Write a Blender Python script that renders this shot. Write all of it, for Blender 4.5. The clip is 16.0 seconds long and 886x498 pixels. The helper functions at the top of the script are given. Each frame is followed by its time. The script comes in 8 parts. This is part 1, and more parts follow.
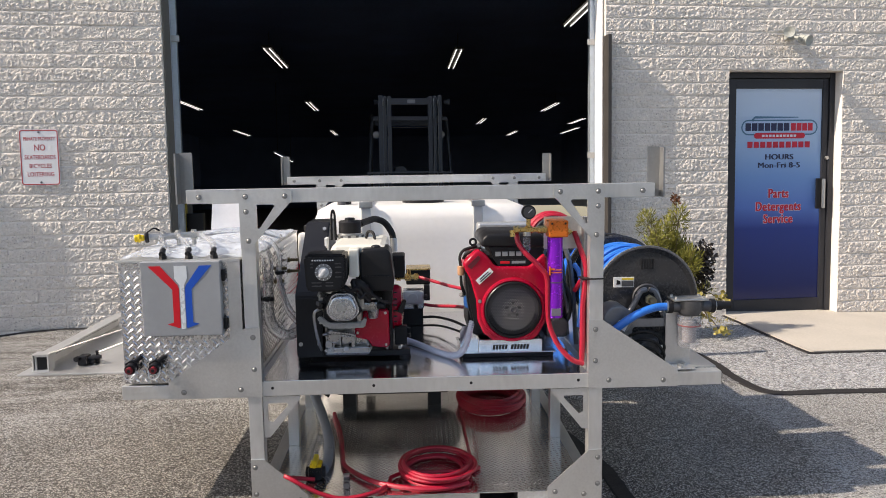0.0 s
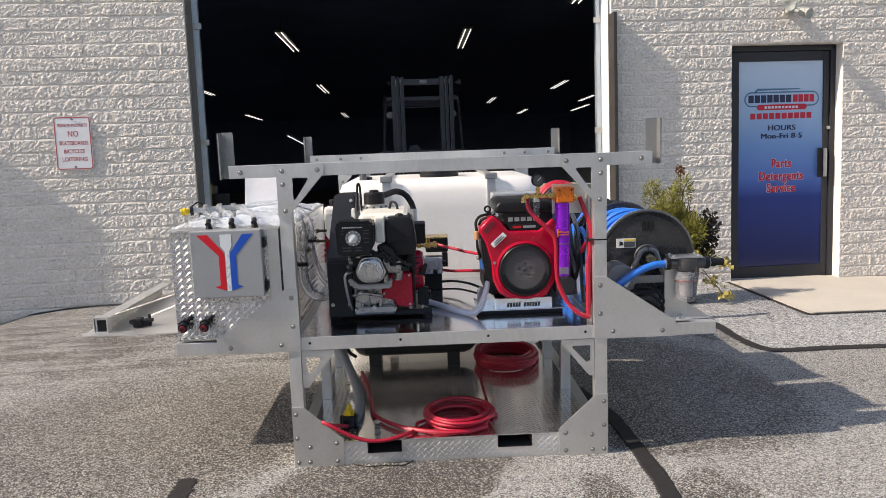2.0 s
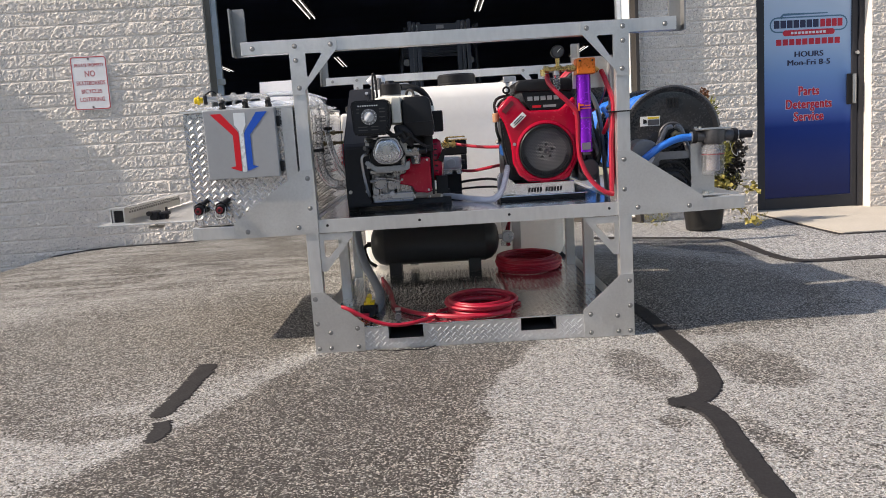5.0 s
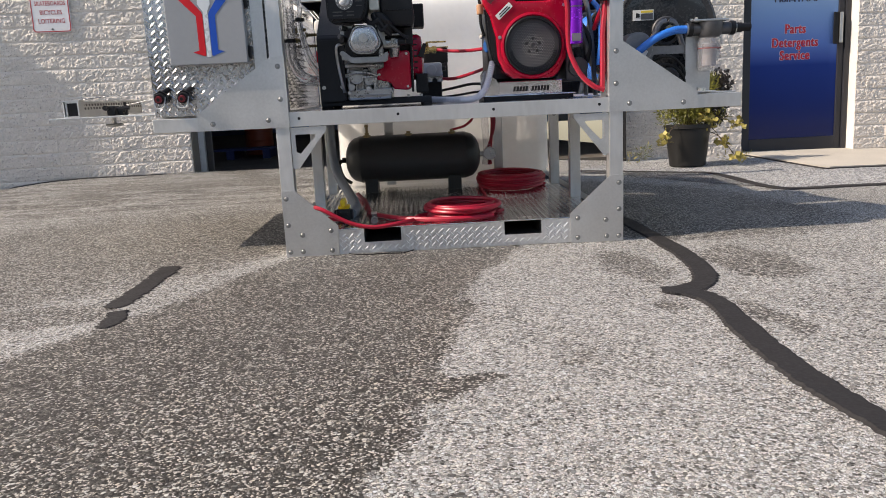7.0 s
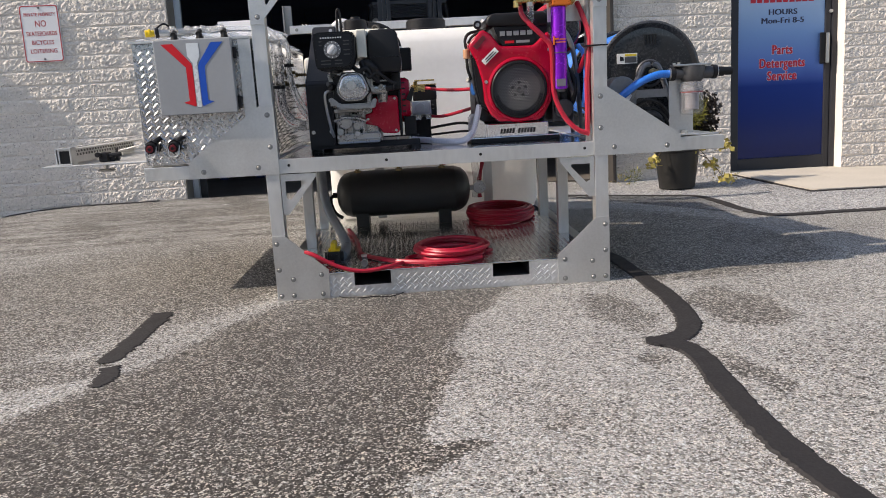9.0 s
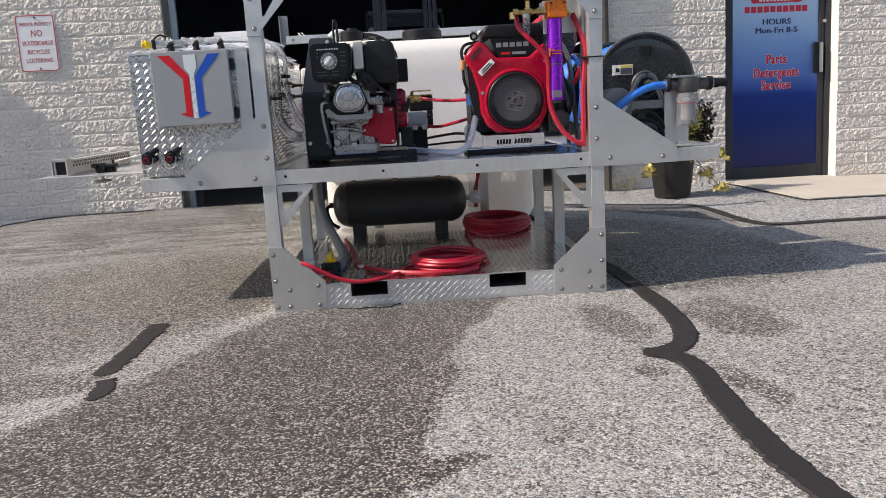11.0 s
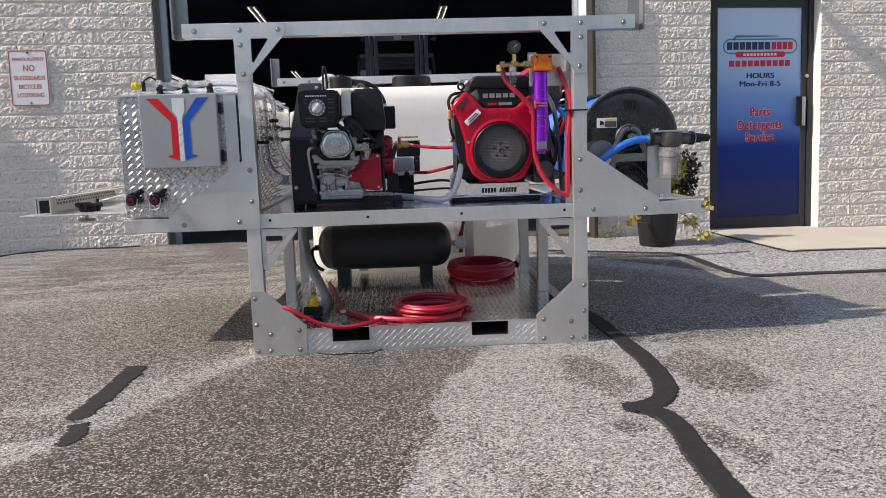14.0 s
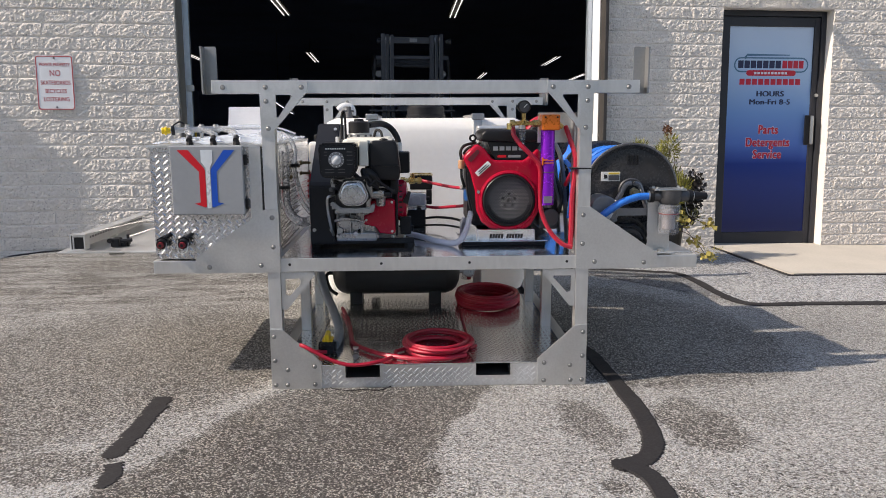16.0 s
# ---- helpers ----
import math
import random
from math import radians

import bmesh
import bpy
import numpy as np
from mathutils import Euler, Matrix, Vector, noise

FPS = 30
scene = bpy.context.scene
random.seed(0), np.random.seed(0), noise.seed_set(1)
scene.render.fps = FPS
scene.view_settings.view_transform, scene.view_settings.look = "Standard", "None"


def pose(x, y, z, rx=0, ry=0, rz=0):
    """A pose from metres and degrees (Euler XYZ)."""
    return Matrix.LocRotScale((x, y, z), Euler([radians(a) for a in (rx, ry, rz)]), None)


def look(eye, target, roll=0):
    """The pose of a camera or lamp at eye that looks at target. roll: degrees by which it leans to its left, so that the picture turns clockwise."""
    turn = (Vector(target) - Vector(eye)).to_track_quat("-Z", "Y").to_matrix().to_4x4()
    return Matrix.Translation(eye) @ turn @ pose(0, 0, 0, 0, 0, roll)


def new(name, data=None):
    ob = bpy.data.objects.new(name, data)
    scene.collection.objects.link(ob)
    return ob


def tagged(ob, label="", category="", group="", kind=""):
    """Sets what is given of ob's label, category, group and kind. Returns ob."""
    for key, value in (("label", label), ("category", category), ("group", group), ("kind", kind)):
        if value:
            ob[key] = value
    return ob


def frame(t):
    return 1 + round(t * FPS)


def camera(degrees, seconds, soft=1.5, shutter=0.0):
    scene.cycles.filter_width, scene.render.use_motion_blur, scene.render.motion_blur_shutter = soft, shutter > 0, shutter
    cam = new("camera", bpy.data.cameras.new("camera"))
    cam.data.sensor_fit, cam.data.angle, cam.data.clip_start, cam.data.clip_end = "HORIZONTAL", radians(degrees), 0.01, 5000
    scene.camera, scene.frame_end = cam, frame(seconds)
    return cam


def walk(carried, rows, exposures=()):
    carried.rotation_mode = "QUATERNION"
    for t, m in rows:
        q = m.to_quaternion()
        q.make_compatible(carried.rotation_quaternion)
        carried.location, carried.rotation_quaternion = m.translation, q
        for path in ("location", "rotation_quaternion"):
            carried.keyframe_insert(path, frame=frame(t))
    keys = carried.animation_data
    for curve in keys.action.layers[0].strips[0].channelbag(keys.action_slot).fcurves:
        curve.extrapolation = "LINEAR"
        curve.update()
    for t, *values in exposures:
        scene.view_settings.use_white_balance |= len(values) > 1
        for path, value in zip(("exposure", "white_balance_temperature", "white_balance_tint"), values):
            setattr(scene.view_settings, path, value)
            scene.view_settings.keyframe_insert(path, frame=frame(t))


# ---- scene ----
cam = camera(61.1, 16.0, soft=0.9)
PATH = [
    (0, (-0.259, -0.157, 1.217), (-0.016, 1.822, 1.053), -0.9),
    (0.5, (-0.215, -0.243, 1.216), (-0.003, 1.737, 1.028), -1.1),
    (1, (-0.197, -0.298, 1.211), (-0.006, 1.682, 1.001), -1.5),
    (1.5, (-0.228, -0.346, 1.212), (-0.036, 1.633, 0.992), -1.8),
    (2, (-0.318, -0.438, 1.184), (-0.109, 1.539, 0.97), -2.1),
    (2.5, (-0.359, -0.546, 1.187), (-0.138, 1.431, 0.98), -2.1),
    (3, (-0.329, -0.562, 1.17), (-0.114, 1.415, 0.958), -2.1),
    (3.5, (-0.275, -0.543, 1.117), (-0.079, 1.435, 0.893), -2.4),
    (4, (-0.257, -0.518, 1.034), (-0.089, 1.46, 0.793), -2.9),
    (4.5, (-0.302, -0.483, 0.916), (-0.152, 1.496, 0.669), -3.4),
    (5, (-0.326, -0.418, 0.768), (-0.177, 1.56, 0.513), -3.5),
    (5.2, (-0.333, -0.401, 0.704), (-0.18, 1.577, 0.448), -3.4),
    (7.3, (-0.344, -0.283, 0.487), (-0.129, 1.675, 0.138), -2.9),
    (7.5, (-0.343, -0.283, 0.488), (-0.125, 1.674, 0.138), -3.1),
    (8, (-0.339, -0.29, 0.506), (-0.116, 1.667, 0.162), -3.5),
    (8.5, (-0.33, -0.298, 0.537), (-0.106, 1.661, 0.205), -3.6),
    (9, (-0.314, -0.304, 0.627), (-0.094, 1.657, 0.302), -3.3),
    (11.5, (-0.318, -0.302, 0.64), (-0.077, 1.662, 0.351), -3.3),
    (12, (-0.317, -0.294, 0.64), (-0.066, 1.672, 0.376), -3.2),
    (12.5, (-0.311, -0.302, 0.654), (-0.053, 1.667, 0.413), -3.0),
    (13, (-0.306, -0.303, 0.663), (-0.043, 1.666, 0.44), -2.8),
    (13.5, (-0.301, -0.304, 0.664), (-0.034, 1.667, 0.452), -2.5),
    (14, (-0.298, -0.305, 0.671), (-0.027, 1.666, 0.466), -1.9),
    (14.5, (-0.297, -0.304, 0.673), (-0.026, 1.667, 0.468), -1.2),
    (15, (-0.296, -0.309, 0.697), (-0.03, 1.661, 0.483), -0.6),
    (15.5, (-0.299, -0.363, 0.809), (-0.042, 1.606, 0.573), -0.3),
    (16, (-0.31, -0.447, 0.965), (-0.066, 1.52, 0.698), -0.3),
]
walk(cam, [(t, look(eye, target, roll)) for t, eye, target, roll in PATH], [(0.0, 0.60, 7400, 15.0), (5.0, 0.57, 7400, 15.0), (8.0, 0.51, 7350, 15.0), (11.0, 0.50, 7200, 15.0), (16.0, 0.49, 7200, 15.0)])

# ---- world and sun ----
SUN_UP = 40.5
SUN_IN = 0.112
world = bpy.data.worlds.new("sky")
scene.world = world
world.use_nodes = True
wn = world.node_tree.nodes
sky = wn.new("ShaderNodeTexSky")
sky.sky_type = "NISHITA"
sky.sun_disc = False
sky.sun_elevation = radians(SUN_UP)
sky.sun_rotation = radians(270)
world.node_tree.links.new(sky.outputs[0], wn["Background"].inputs[0])
wn["Background"].inputs[1].default_value = 0.15
sun = new("sun", bpy.data.lights.new("sun", "SUN"))
sun.data.energy = 4.1
sun.data.angle = radians(0.53)
sun.data.color = (1.0, 0.95, 0.87)
sun.matrix_world = look((0, 0, 0), (math.cos(radians(SUN_UP)), SUN_IN, -math.sin(radians(SUN_UP))))

# ---- materials ----


def link(nt, a, b):
    nt.links.new(a, b)


def mat(name, col, rough=0.5, metal=0.0, var=0.15, vscale=5.0, fine=90.0, bump=0.0, bscale=250.0, rvar=0.12, stretch=(1, 1, 1), per_object=0.0, coat=0.0, spec=0.5, bdist=0.002):
    """A surface with colour and gloss varied at two scales, and a fine relief."""
    m = bpy.data.materials.new(name)
    m.use_nodes = True
    nt = m.node_tree
    n = nt.nodes
    p = n["Principled BSDF"]
    tc = n.new("ShaderNodeTexCoord")
    mp = n.new("ShaderNodeMapping")
    mp.inputs["Scale"].default_value = stretch
    link(nt, tc.outputs["Object"], mp.inputs[0])
    big, small = n.new("ShaderNodeTexNoise"), n.new("ShaderNodeTexNoise")
    big.inputs["Scale"].default_value, small.inputs["Scale"].default_value = vscale, fine
    big.inputs["Detail"].default_value, small.inputs["Detail"].default_value = 4, 3
    for t in (big, small):
        link(nt, mp.outputs[0], t.inputs["Vector"])
    add = n.new("ShaderNodeMath")
    add.operation = "MULTIPLY_ADD"
    add.inputs[1].default_value = 0.5
    link(nt, small.outputs[0], add.inputs[0])
    half = n.new("ShaderNodeMath")
    half.operation = "MULTIPLY"
    half.inputs[1].default_value = 0.5
    link(nt, big.outputs[0], half.inputs[0])
    link(nt, half.outputs[0], add.inputs[2])
    src = add.outputs[0]
    if per_object:
        oi = n.new("ShaderNodeObjectInfo")
        pa = n.new("ShaderNodeMath")
        pa.operation = "MULTIPLY_ADD"
        pa.inputs[1].default_value = per_object
        link(nt, oi.outputs["Random"], pa.inputs[0])
        link(nt, src, pa.inputs[2])
        pb = n.new("ShaderNodeMath")
        pb.operation = "SUBTRACT"
        pb.inputs[1].default_value = per_object / 2
        link(nt, pa.outputs[0], pb.inputs[0])
        src = pb.outputs[0]
    ramp = n.new("ShaderNodeMapRange")
    ramp.inputs["From Min"].default_value, ramp.inputs["From Max"].default_value = 0.3, 0.7
    ramp.inputs["To Min"].default_value, ramp.inputs["To Max"].default_value = 1 - var, 1 + var
    link(nt, src, ramp.inputs[0])
    mul = n.new("ShaderNodeVectorMath")
    mul.operation = "SCALE"
    mul.inputs[0].default_value = col
    link(nt, ramp.outputs[0], mul.inputs["Scale"])
    link(nt, mul.outputs[0], p.inputs["Base Color"])
    rr = n.new("ShaderNodeMapRange")
    rr.inputs["From Min"].default_value, rr.inputs["From Max"].default_value = 0.3, 0.7
    rr.inputs["To Min"].default_value, rr.inputs["To Max"].default_value = max(0.02, rough - rvar), min(1.0, rough + rvar)
    link(nt, src, rr.inputs[0])
    link(nt, rr.outputs[0], p.inputs["Roughness"])
    p.inputs["Metallic"].default_value = metal
    p.inputs["Coat Weight"].default_value = coat
    p.inputs["Specular IOR Level"].default_value = spec
    if bump:
        bt = n.new("ShaderNodeTexNoise")
        bt.inputs["Scale"].default_value = bscale
        bt.inputs["Detail"].default_value = 3
        link(nt, mp.outputs[0], bt.inputs["Vector"])
        bp = n.new("ShaderNodeBump")
        bp.inputs["Strength"].default_value = bump
        bp.inputs["Distance"].default_value = bdist
        link(nt, bt.outputs[0], bp.inputs["Height"])
        link(nt, bp.outputs[0], p.inputs["Normal"])
    return m


def glow(name, col, strength):
    m = bpy.data.materials.new(name)
    m.use_nodes = True
    p = m.node_tree.nodes["Principled BSDF"]
    p.inputs["Base Color"].default_value = (*col, 1)
    p.inputs["Emission Color"].default_value = (*col, 1)
    p.inputs["Emission Strength"].default_value = strength
    return m


def clear(name, col, rough=0.05, alpha=0.3):
    """Thin clear plastic."""
    m = bpy.data.materials.new(name)
    m.use_nodes = True
    p = m.node_tree.nodes["Principled BSDF"]
    p.inputs["Base Color"].default_value = (*col, 1)
    p.inputs["Roughness"].default_value = rough
    p.inputs["Alpha"].default_value = alpha
    return m


ALU = mat("milled_aluminium", (0.62, 0.62, 0.61), 0.42, 0.82, 0.10, 4, 60, 0.08, 300, stretch=(1, 1, 0.3))
ALU_PLATE = mat("aluminium_plate", (0.60, 0.60, 0.59), 0.40, 0.85, 0.10, 7, 120, 0.08, 260)
ALU_DECK = mat("polished_aluminium_sheet", (0.78, 0.78, 0.80), 0.16, 1.0, 0.10, 5, 40, 0.05, 90, rvar=0.08)
TREAD_DECK = mat("tread_plate_deck", (0.86, 0.85, 0.83), 0.145, 1.0, 0.16, 8, 90, 0.06, 200, rvar=0.06)
TREAD = mat("tread_plate_aluminium", (0.70, 0.70, 0.70), 0.42, 1.0, 0.16, 8, 90, 0.08, 200)
PANEL = mat("grey_painted_panel", (0.30, 0.312, 0.325), 0.42, 0.25, 0.05, 3, 60, 0.03, 300)
STEEL = mat("zinc_steel", (0.48, 0.48, 0.47), 0.42, 1.0, 0.15, 30, 200)
STEEL_DK = mat("dark_steel", (0.10, 0.10, 0.105), 0.45, 0.6, 0.2, 12, 150, 0.05)
CAST = mat("cast_aluminium", (0.37, 0.37, 0.368), 0.32, 0.95, 0.14, 18, 180, 0.06, 400)
SILVER = mat("silver_paint", (0.46, 0.47, 0.48), 0.25, 0.8, 0.06, 8, 40, rvar=0.04)
BLACK = mat("black_plastic", (0.010, 0.010, 0.0115), 0.40, 0.0, 0.25, 10, 150, 0.08, 500, spec=0.28)
BLACK_GLOSS = mat("black_powder_coat", (0.012, 0.0125, 0.015), 0.42, 0.0, 0.25, 6, 120, 0.06, 400, spec=0.28)
RUBBER = mat("black_rubber", (0.014, 0.014, 0.014), 0.6, 0.0, 0.25, 14, 160, spec=0.3)
RED_PAINT = mat("red_engine_paint", (0.37, 0.004, 0.024), 0.22, 0.0, 0.08, 9, 120, spec=0.35)
RED_HOSE = mat("red_rubber_hose", (0.37, 0.006, 0.026), 0.42, 0.0, 0.2, 20, 200)
BLUE_HOSE = mat("blue_rubber_hose", (0.014, 0.16, 0.58), 0.36, 0.0, 0.15, 18, 200)
CREAM = mat("cream_fuel_tank", (0.66, 0.65, 0.58), 0.35, 0.0, 0.06, 9, 90)
POLY = mat("white_polyethylene", (0.89, 0.885, 0.865), 0.42, 0.0, 0.05, 3, 40, 0.05, 60)


def let_through(m, col, share):
    """Thin-walled plastic that passes some of the light that falls on it."""
    nt = m.node_tree
    n = nt.nodes
    tr = n.new("ShaderNodeBsdfTranslucent")
    tr.inputs[0].default_value = (*col, 1)
    mx = n.new("ShaderNodeMixShader")
    mx.inputs[0].default_value = share
    link(nt, n["Principled BSDF"].outputs[0], mx.inputs[1])
    link(nt, tr.outputs[0], mx.inputs[2])
    link(nt, mx.outputs[0], n["Material Output"].inputs[0])
    return m


let_through(POLY, (0.88, 0.87, 0.85), 0.36)
CONDUIT = mat("pale_grey_conduit", (0.56, 0.57, 0.63), 0.4, 0.0, 0.1, 20, 220)
TANK_GREY = mat("charcoal_tank_paint", (0.024, 0.025, 0.026), 0.45, 0.0, 0.2, 6, 120, 0.05, 300)
REEL_GREY = mat("reel_grey_coat", (0.024, 0.025, 0.028), 0.26, 0.0, 0.2, 5, 120, 0.03, 300, coat=0.4)
BRASS = mat("brass", (0.62, 0.43, 0.16), 0.28, 1.0, 0.15, 30, 200)
PURPLE = mat("purple_anodised", (0.26, 0.015, 0.60), 0.22, 0.55, 0.08, 12, 120)
ORANGE = mat("orange_anodised", (0.72, 0.17, 0.02), 0.32, 0.3, 0.12, 14, 120)
YELLOW = mat("yellow_plastic", (0.72, 0.50, 0.01), 0.4, 0.0, 0.08, 14, 120)
GREY_HOSE = mat("grey_braided_hose", (0.20, 0.225, 0.26), 0.35, 0.0, 0.12, 20, 220)
WHITE_PAPER = mat("white_sheet", (0.82, 0.83, 0.86), 0.5, 0.0, 0.04, 8, 60)
LABEL_WHITE = mat("white_sticker", (0.78, 0.78, 0.76), 0.4, 0.0, 0.04, 30, 90)
LABEL_YEL = mat("yellow_sticker", (0.70, 0.52, 0.05), 0.4, 0.0, 0.04, 30, 90)
VINYL_RED = mat("red_vinyl", (0.55, 0.012, 0.022), 0.45, 0.0, 0.05, 9, 60, spec=0.25)
VINYL_BLUE = mat("blue_vinyl", (0.008, 0.075, 0.42), 0.45, 0.0, 0.05, 9, 60, spec=0.25)
VINYL_WHITE = mat("silver_white_vinyl", (0.66, 0.70, 0.72), 0.3, 0.2, 0.05, 9, 60)
CLEAR = clear("clear_plastic", (0.80, 0.88, 0.98), 0.10, 0.46)
CLEAR_HOSE = clear("clear_vinyl_hose", (0.80, 0.82, 0.84), 0.06, 0.62)
CLEAR_HOSE.node_tree.nodes["Principled BSDF"].inputs["Transmission Weight"].default_value = 0.85
CLEAR_HOSE.node_tree.nodes["Principled BSDF"].inputs["IOR"].default_value = 1.2
BLOCK = mat("split_face_block", (0.675, 0.618, 0.556), 0.92, 0.0, 0.16, 12, 70, 1.0, 130, per_object=0.06, bdist=0.006)
def painted_pits(m, scale, lo, hi, dark):
    """Sparse dark pits painted into the colour as shaded holes, placed anew on each piece."""
    nt = m.node_tree
    n = nt.nodes
    p = n["Principled BSDF"]
    src = p.inputs["Base Color"].links[0].from_socket
    t = n.new("ShaderNodeTexNoise")
    t.inputs["Scale"].default_value = scale
    t.inputs["Detail"].default_value = 1
    tc = n.new("ShaderNodeTexCoord")
    oi = n.new("ShaderNodeObjectInfo")
    sh = n.new("ShaderNodeVectorMath")
    sh.operation = "MULTIPLY_ADD"
    sh.inputs[1].default_value = (9.0, 9.0, 9.0)
    link(nt, oi.outputs["Random"], sh.inputs[0])
    link(nt, tc.outputs["Object"], sh.inputs[2])
    link(nt, sh.outputs[0], t.inputs["Vector"])
    r = n.new("ShaderNodeMapRange")
    r.inputs["From Min"].default_value, r.inputs["From Max"].default_value = lo, hi
    r.inputs["To Min"].default_value, r.inputs["To Max"].default_value = 1.0, dark
    link(nt, t.outputs[0], r.inputs[0])
    s = n.new("ShaderNodeVectorMath")
    s.operation = "SCALE"
    link(nt, src, s.inputs[0])
    link(nt, r.outputs[0], s.inputs["Scale"])
    link(nt, s.outputs[0], p.inputs["Base Color"])


painted_pits(BLOCK, 85, 0.655, 0.72, 0.55)
painted_pits(BLOCK, 42, 0.70, 0.76, 0.60)
MORTAR = mat("block_mortar", (0.72, 0.68, 0.625), 0.95, 0.0, 0.10, 5, 80, 0.6, 200)
CONCRETE = mat("pale_concrete", (0.45, 0.415, 0.36), 0.9, 0.0, 0.12, 2.5, 60, 0.5, 160)
JAMB = mat("grey_jamb_steel", (0.15, 0.14, 0.125), 0.6, 0.1, 0.15, 4, 50)
TRACK = mat("galvanised_track", (0.52, 0.58, 0.64), 0.4, 0.7, 0.12, 14, 90)
TRIM_SUNLIT = mat("sunlit_trim", (0.78, 0.78, 0.77), 0.5, 0.0, 0.06, 5, 60)
DARK_ROOM = mat("dim_interior_paint", (0.24, 0.33, 0.54), 0.85, 0.0, 0.2, 1.0, 20)
ROOM_FLOOR = mat("sealed_warehouse_floor", (0.12, 0.105, 0.09), 0.5, 0.0, 0.25, 1.2, 30)
DOOR_FRAME = mat("dark_bronze_frame", (0.017, 0.018, 0.024), 0.55, 0.0, 0.15, 6, 90)
TAR = mat("crack_sealer", (0.0115, 0.010, 0.0105), 0.75, 0.0, 0.25, 14, 120, 0.4, 150)
POT = mat("dark_pot", (0.009, 0.0085, 0.008), 0.5, 0.0, 0.3, 8, 80, 0.2, 100)
BARK = mat("bark", (0.10, 0.07, 0.045), 0.9, 0.0, 0.3, 20, 120, 0.5, 120)
LEAF_Y = mat("yellow_green_needles", (0.185, 0.178, 0.030), 0.6, 0.0, 0.5, 9, 60)
LEAF_D = mat("dark_purple_leaf", (0.035, 0.028, 0.025), 0.5, 0.0, 0.5, 9, 60)
LEAF_B = mat("bright_yellow_leaf", (0.36, 0.30, 0.08), 0.6, 0.0, 0.4, 9, 60)
TUBE_LIGHT = glow("tube_light", (0.93, 0.97, 1.0), 1.0)


def ground_mat(name, dark, light, wet, grain=110):
    """Worn exposed-aggregate asphalt: flat broken stones of two sizes, each with its own tone and tilt, and damp stains."""
    m = bpy.data.materials.new(name)
    m.use_nodes = True
    nt = m.node_tree
    n = nt.nodes
    p = n["Principled BSDF"]
    tc = n.new("ShaderNodeTexCoord")

    def chain(op, x, y, z=None):
        k = n.new("ShaderNodeMath")
        k.operation = op
        for i, val in enumerate((x, y) if z is None else (x, y, z)):
            if isinstance(val, (int, float)):
                k.inputs[i].default_value = val
            else:
                link(nt, val, k.inputs[i])
        return k.outputs[0]

    def span(val, a, b, c=0.0, d=1.0, smooth=False):
        q = n.new("ShaderNodeMapRange")
        if smooth:
            q.interpolation_type = "SMOOTHSTEP"
        for key, v in (("From Min", a), ("From Max", b), ("To Min", c), ("To Max", d)):
            q.inputs[key].default_value = v
        link(nt, val, q.inputs[0])
        return q.outputs[0]

    def cloud(scale, detail, source):
        t = n.new("ShaderNodeTexNoise")
        t.inputs["Scale"].default_value = scale
        t.inputs["Detail"].default_value = detail
        link(nt, source, t.inputs["Vector"])
        return t

    def course(val, pts, v0, v1):
        """A line drawn through points, as a function of one coordinate."""
        a, b = pts[0][0], pts[-1][0]
        cr = n.new("ShaderNodeValToRGB")
        e = cr.color_ramp.elements
        for u, v in pts[1:-1]:
            g = (v - v0) / (v1 - v0)
            e.new((u - a) / (b - a)).color = (g, g, g, 1)
        for k, v in ((0, pts[0][1]), (len(pts) - 1, pts[-1][1])):
            g = (v - v0) / (v1 - v0)
            e[k].color = (g, g, g, 1)
        link(nt, span(val, a, b), cr.inputs[0])
        return span(cr.outputs[0], 0.0, 1.0, v0, v1)

    obj = tc.outputs["Object"]
    bend = cloud(70, 2, obj)
    off = n.new("ShaderNodeVectorMath")
    off.operation = "MULTIPLY_ADD"
    off.inputs[1].default_value = (0.0065, 0.0065, 0.0)
    link(nt, bend.outputs["Color"], off.inputs[0])
    link(nt, obj, off.inputs[2])
    cells = []
    for sc in (grain, grain * 1.7):
        v = n.new("ShaderNodeTexVoronoi")
        d = n.new("ShaderNodeTexVoronoi")
        d.feature = "DISTANCE_TO_EDGE"
        for t in (v, d):
            t.voronoi_dimensions = "2D"
            t.inputs["Scale"].default_value = sc
            link(nt, off.outputs[0], t.inputs["Vector"])
        cells.append((v.outputs["Color"], d.outputs["Distance"]))
    sep = n.new("ShaderNodeSeparateColor")
    link(nt, cells[0][0], sep.inputs[0])
    fine = chain("LESS_THAN", sep.outputs[1], 0.62)
    tint = n.new("ShaderNodeMix")
    tint.data_type = "RGBA"
    link(nt, fine, tint.inputs["Factor"])
    link(nt, cells[0][0], tint.inputs["A"])
    link(nt, cells[1][0], tint.inputs["B"])
    one = n.new("ShaderNodeSeparateColor")
    link(nt, tint.outputs["Result"], one.inputs[0])
    edge_d = chain("ADD", chain("MULTIPLY", cells[0][1], chain("SUBTRACT", 1.0, fine)), chain("MULTIPLY", cells[1][1], fine))
    flat = span(edge_d, 0.02, 0.17, 0.0, 1.0, True)
    worn = cloud(1.1, 5, obj)
    mid = cloud(34, 4, obj)
    tone_in = chain("ADD", chain("ADD", one.outputs[0], chain("MULTIPLY", worn.outputs[0], 0.55)), chain("MULTIPLY", mid.outputs[0], 0.32))
    tone = n.new("ShaderNodeMath")
    tone.operation = "POWER"
    tone.inputs[1].default_value = 1.15
    link(nt, span(tone_in, 0.42, 1.28), tone.inputs[0])
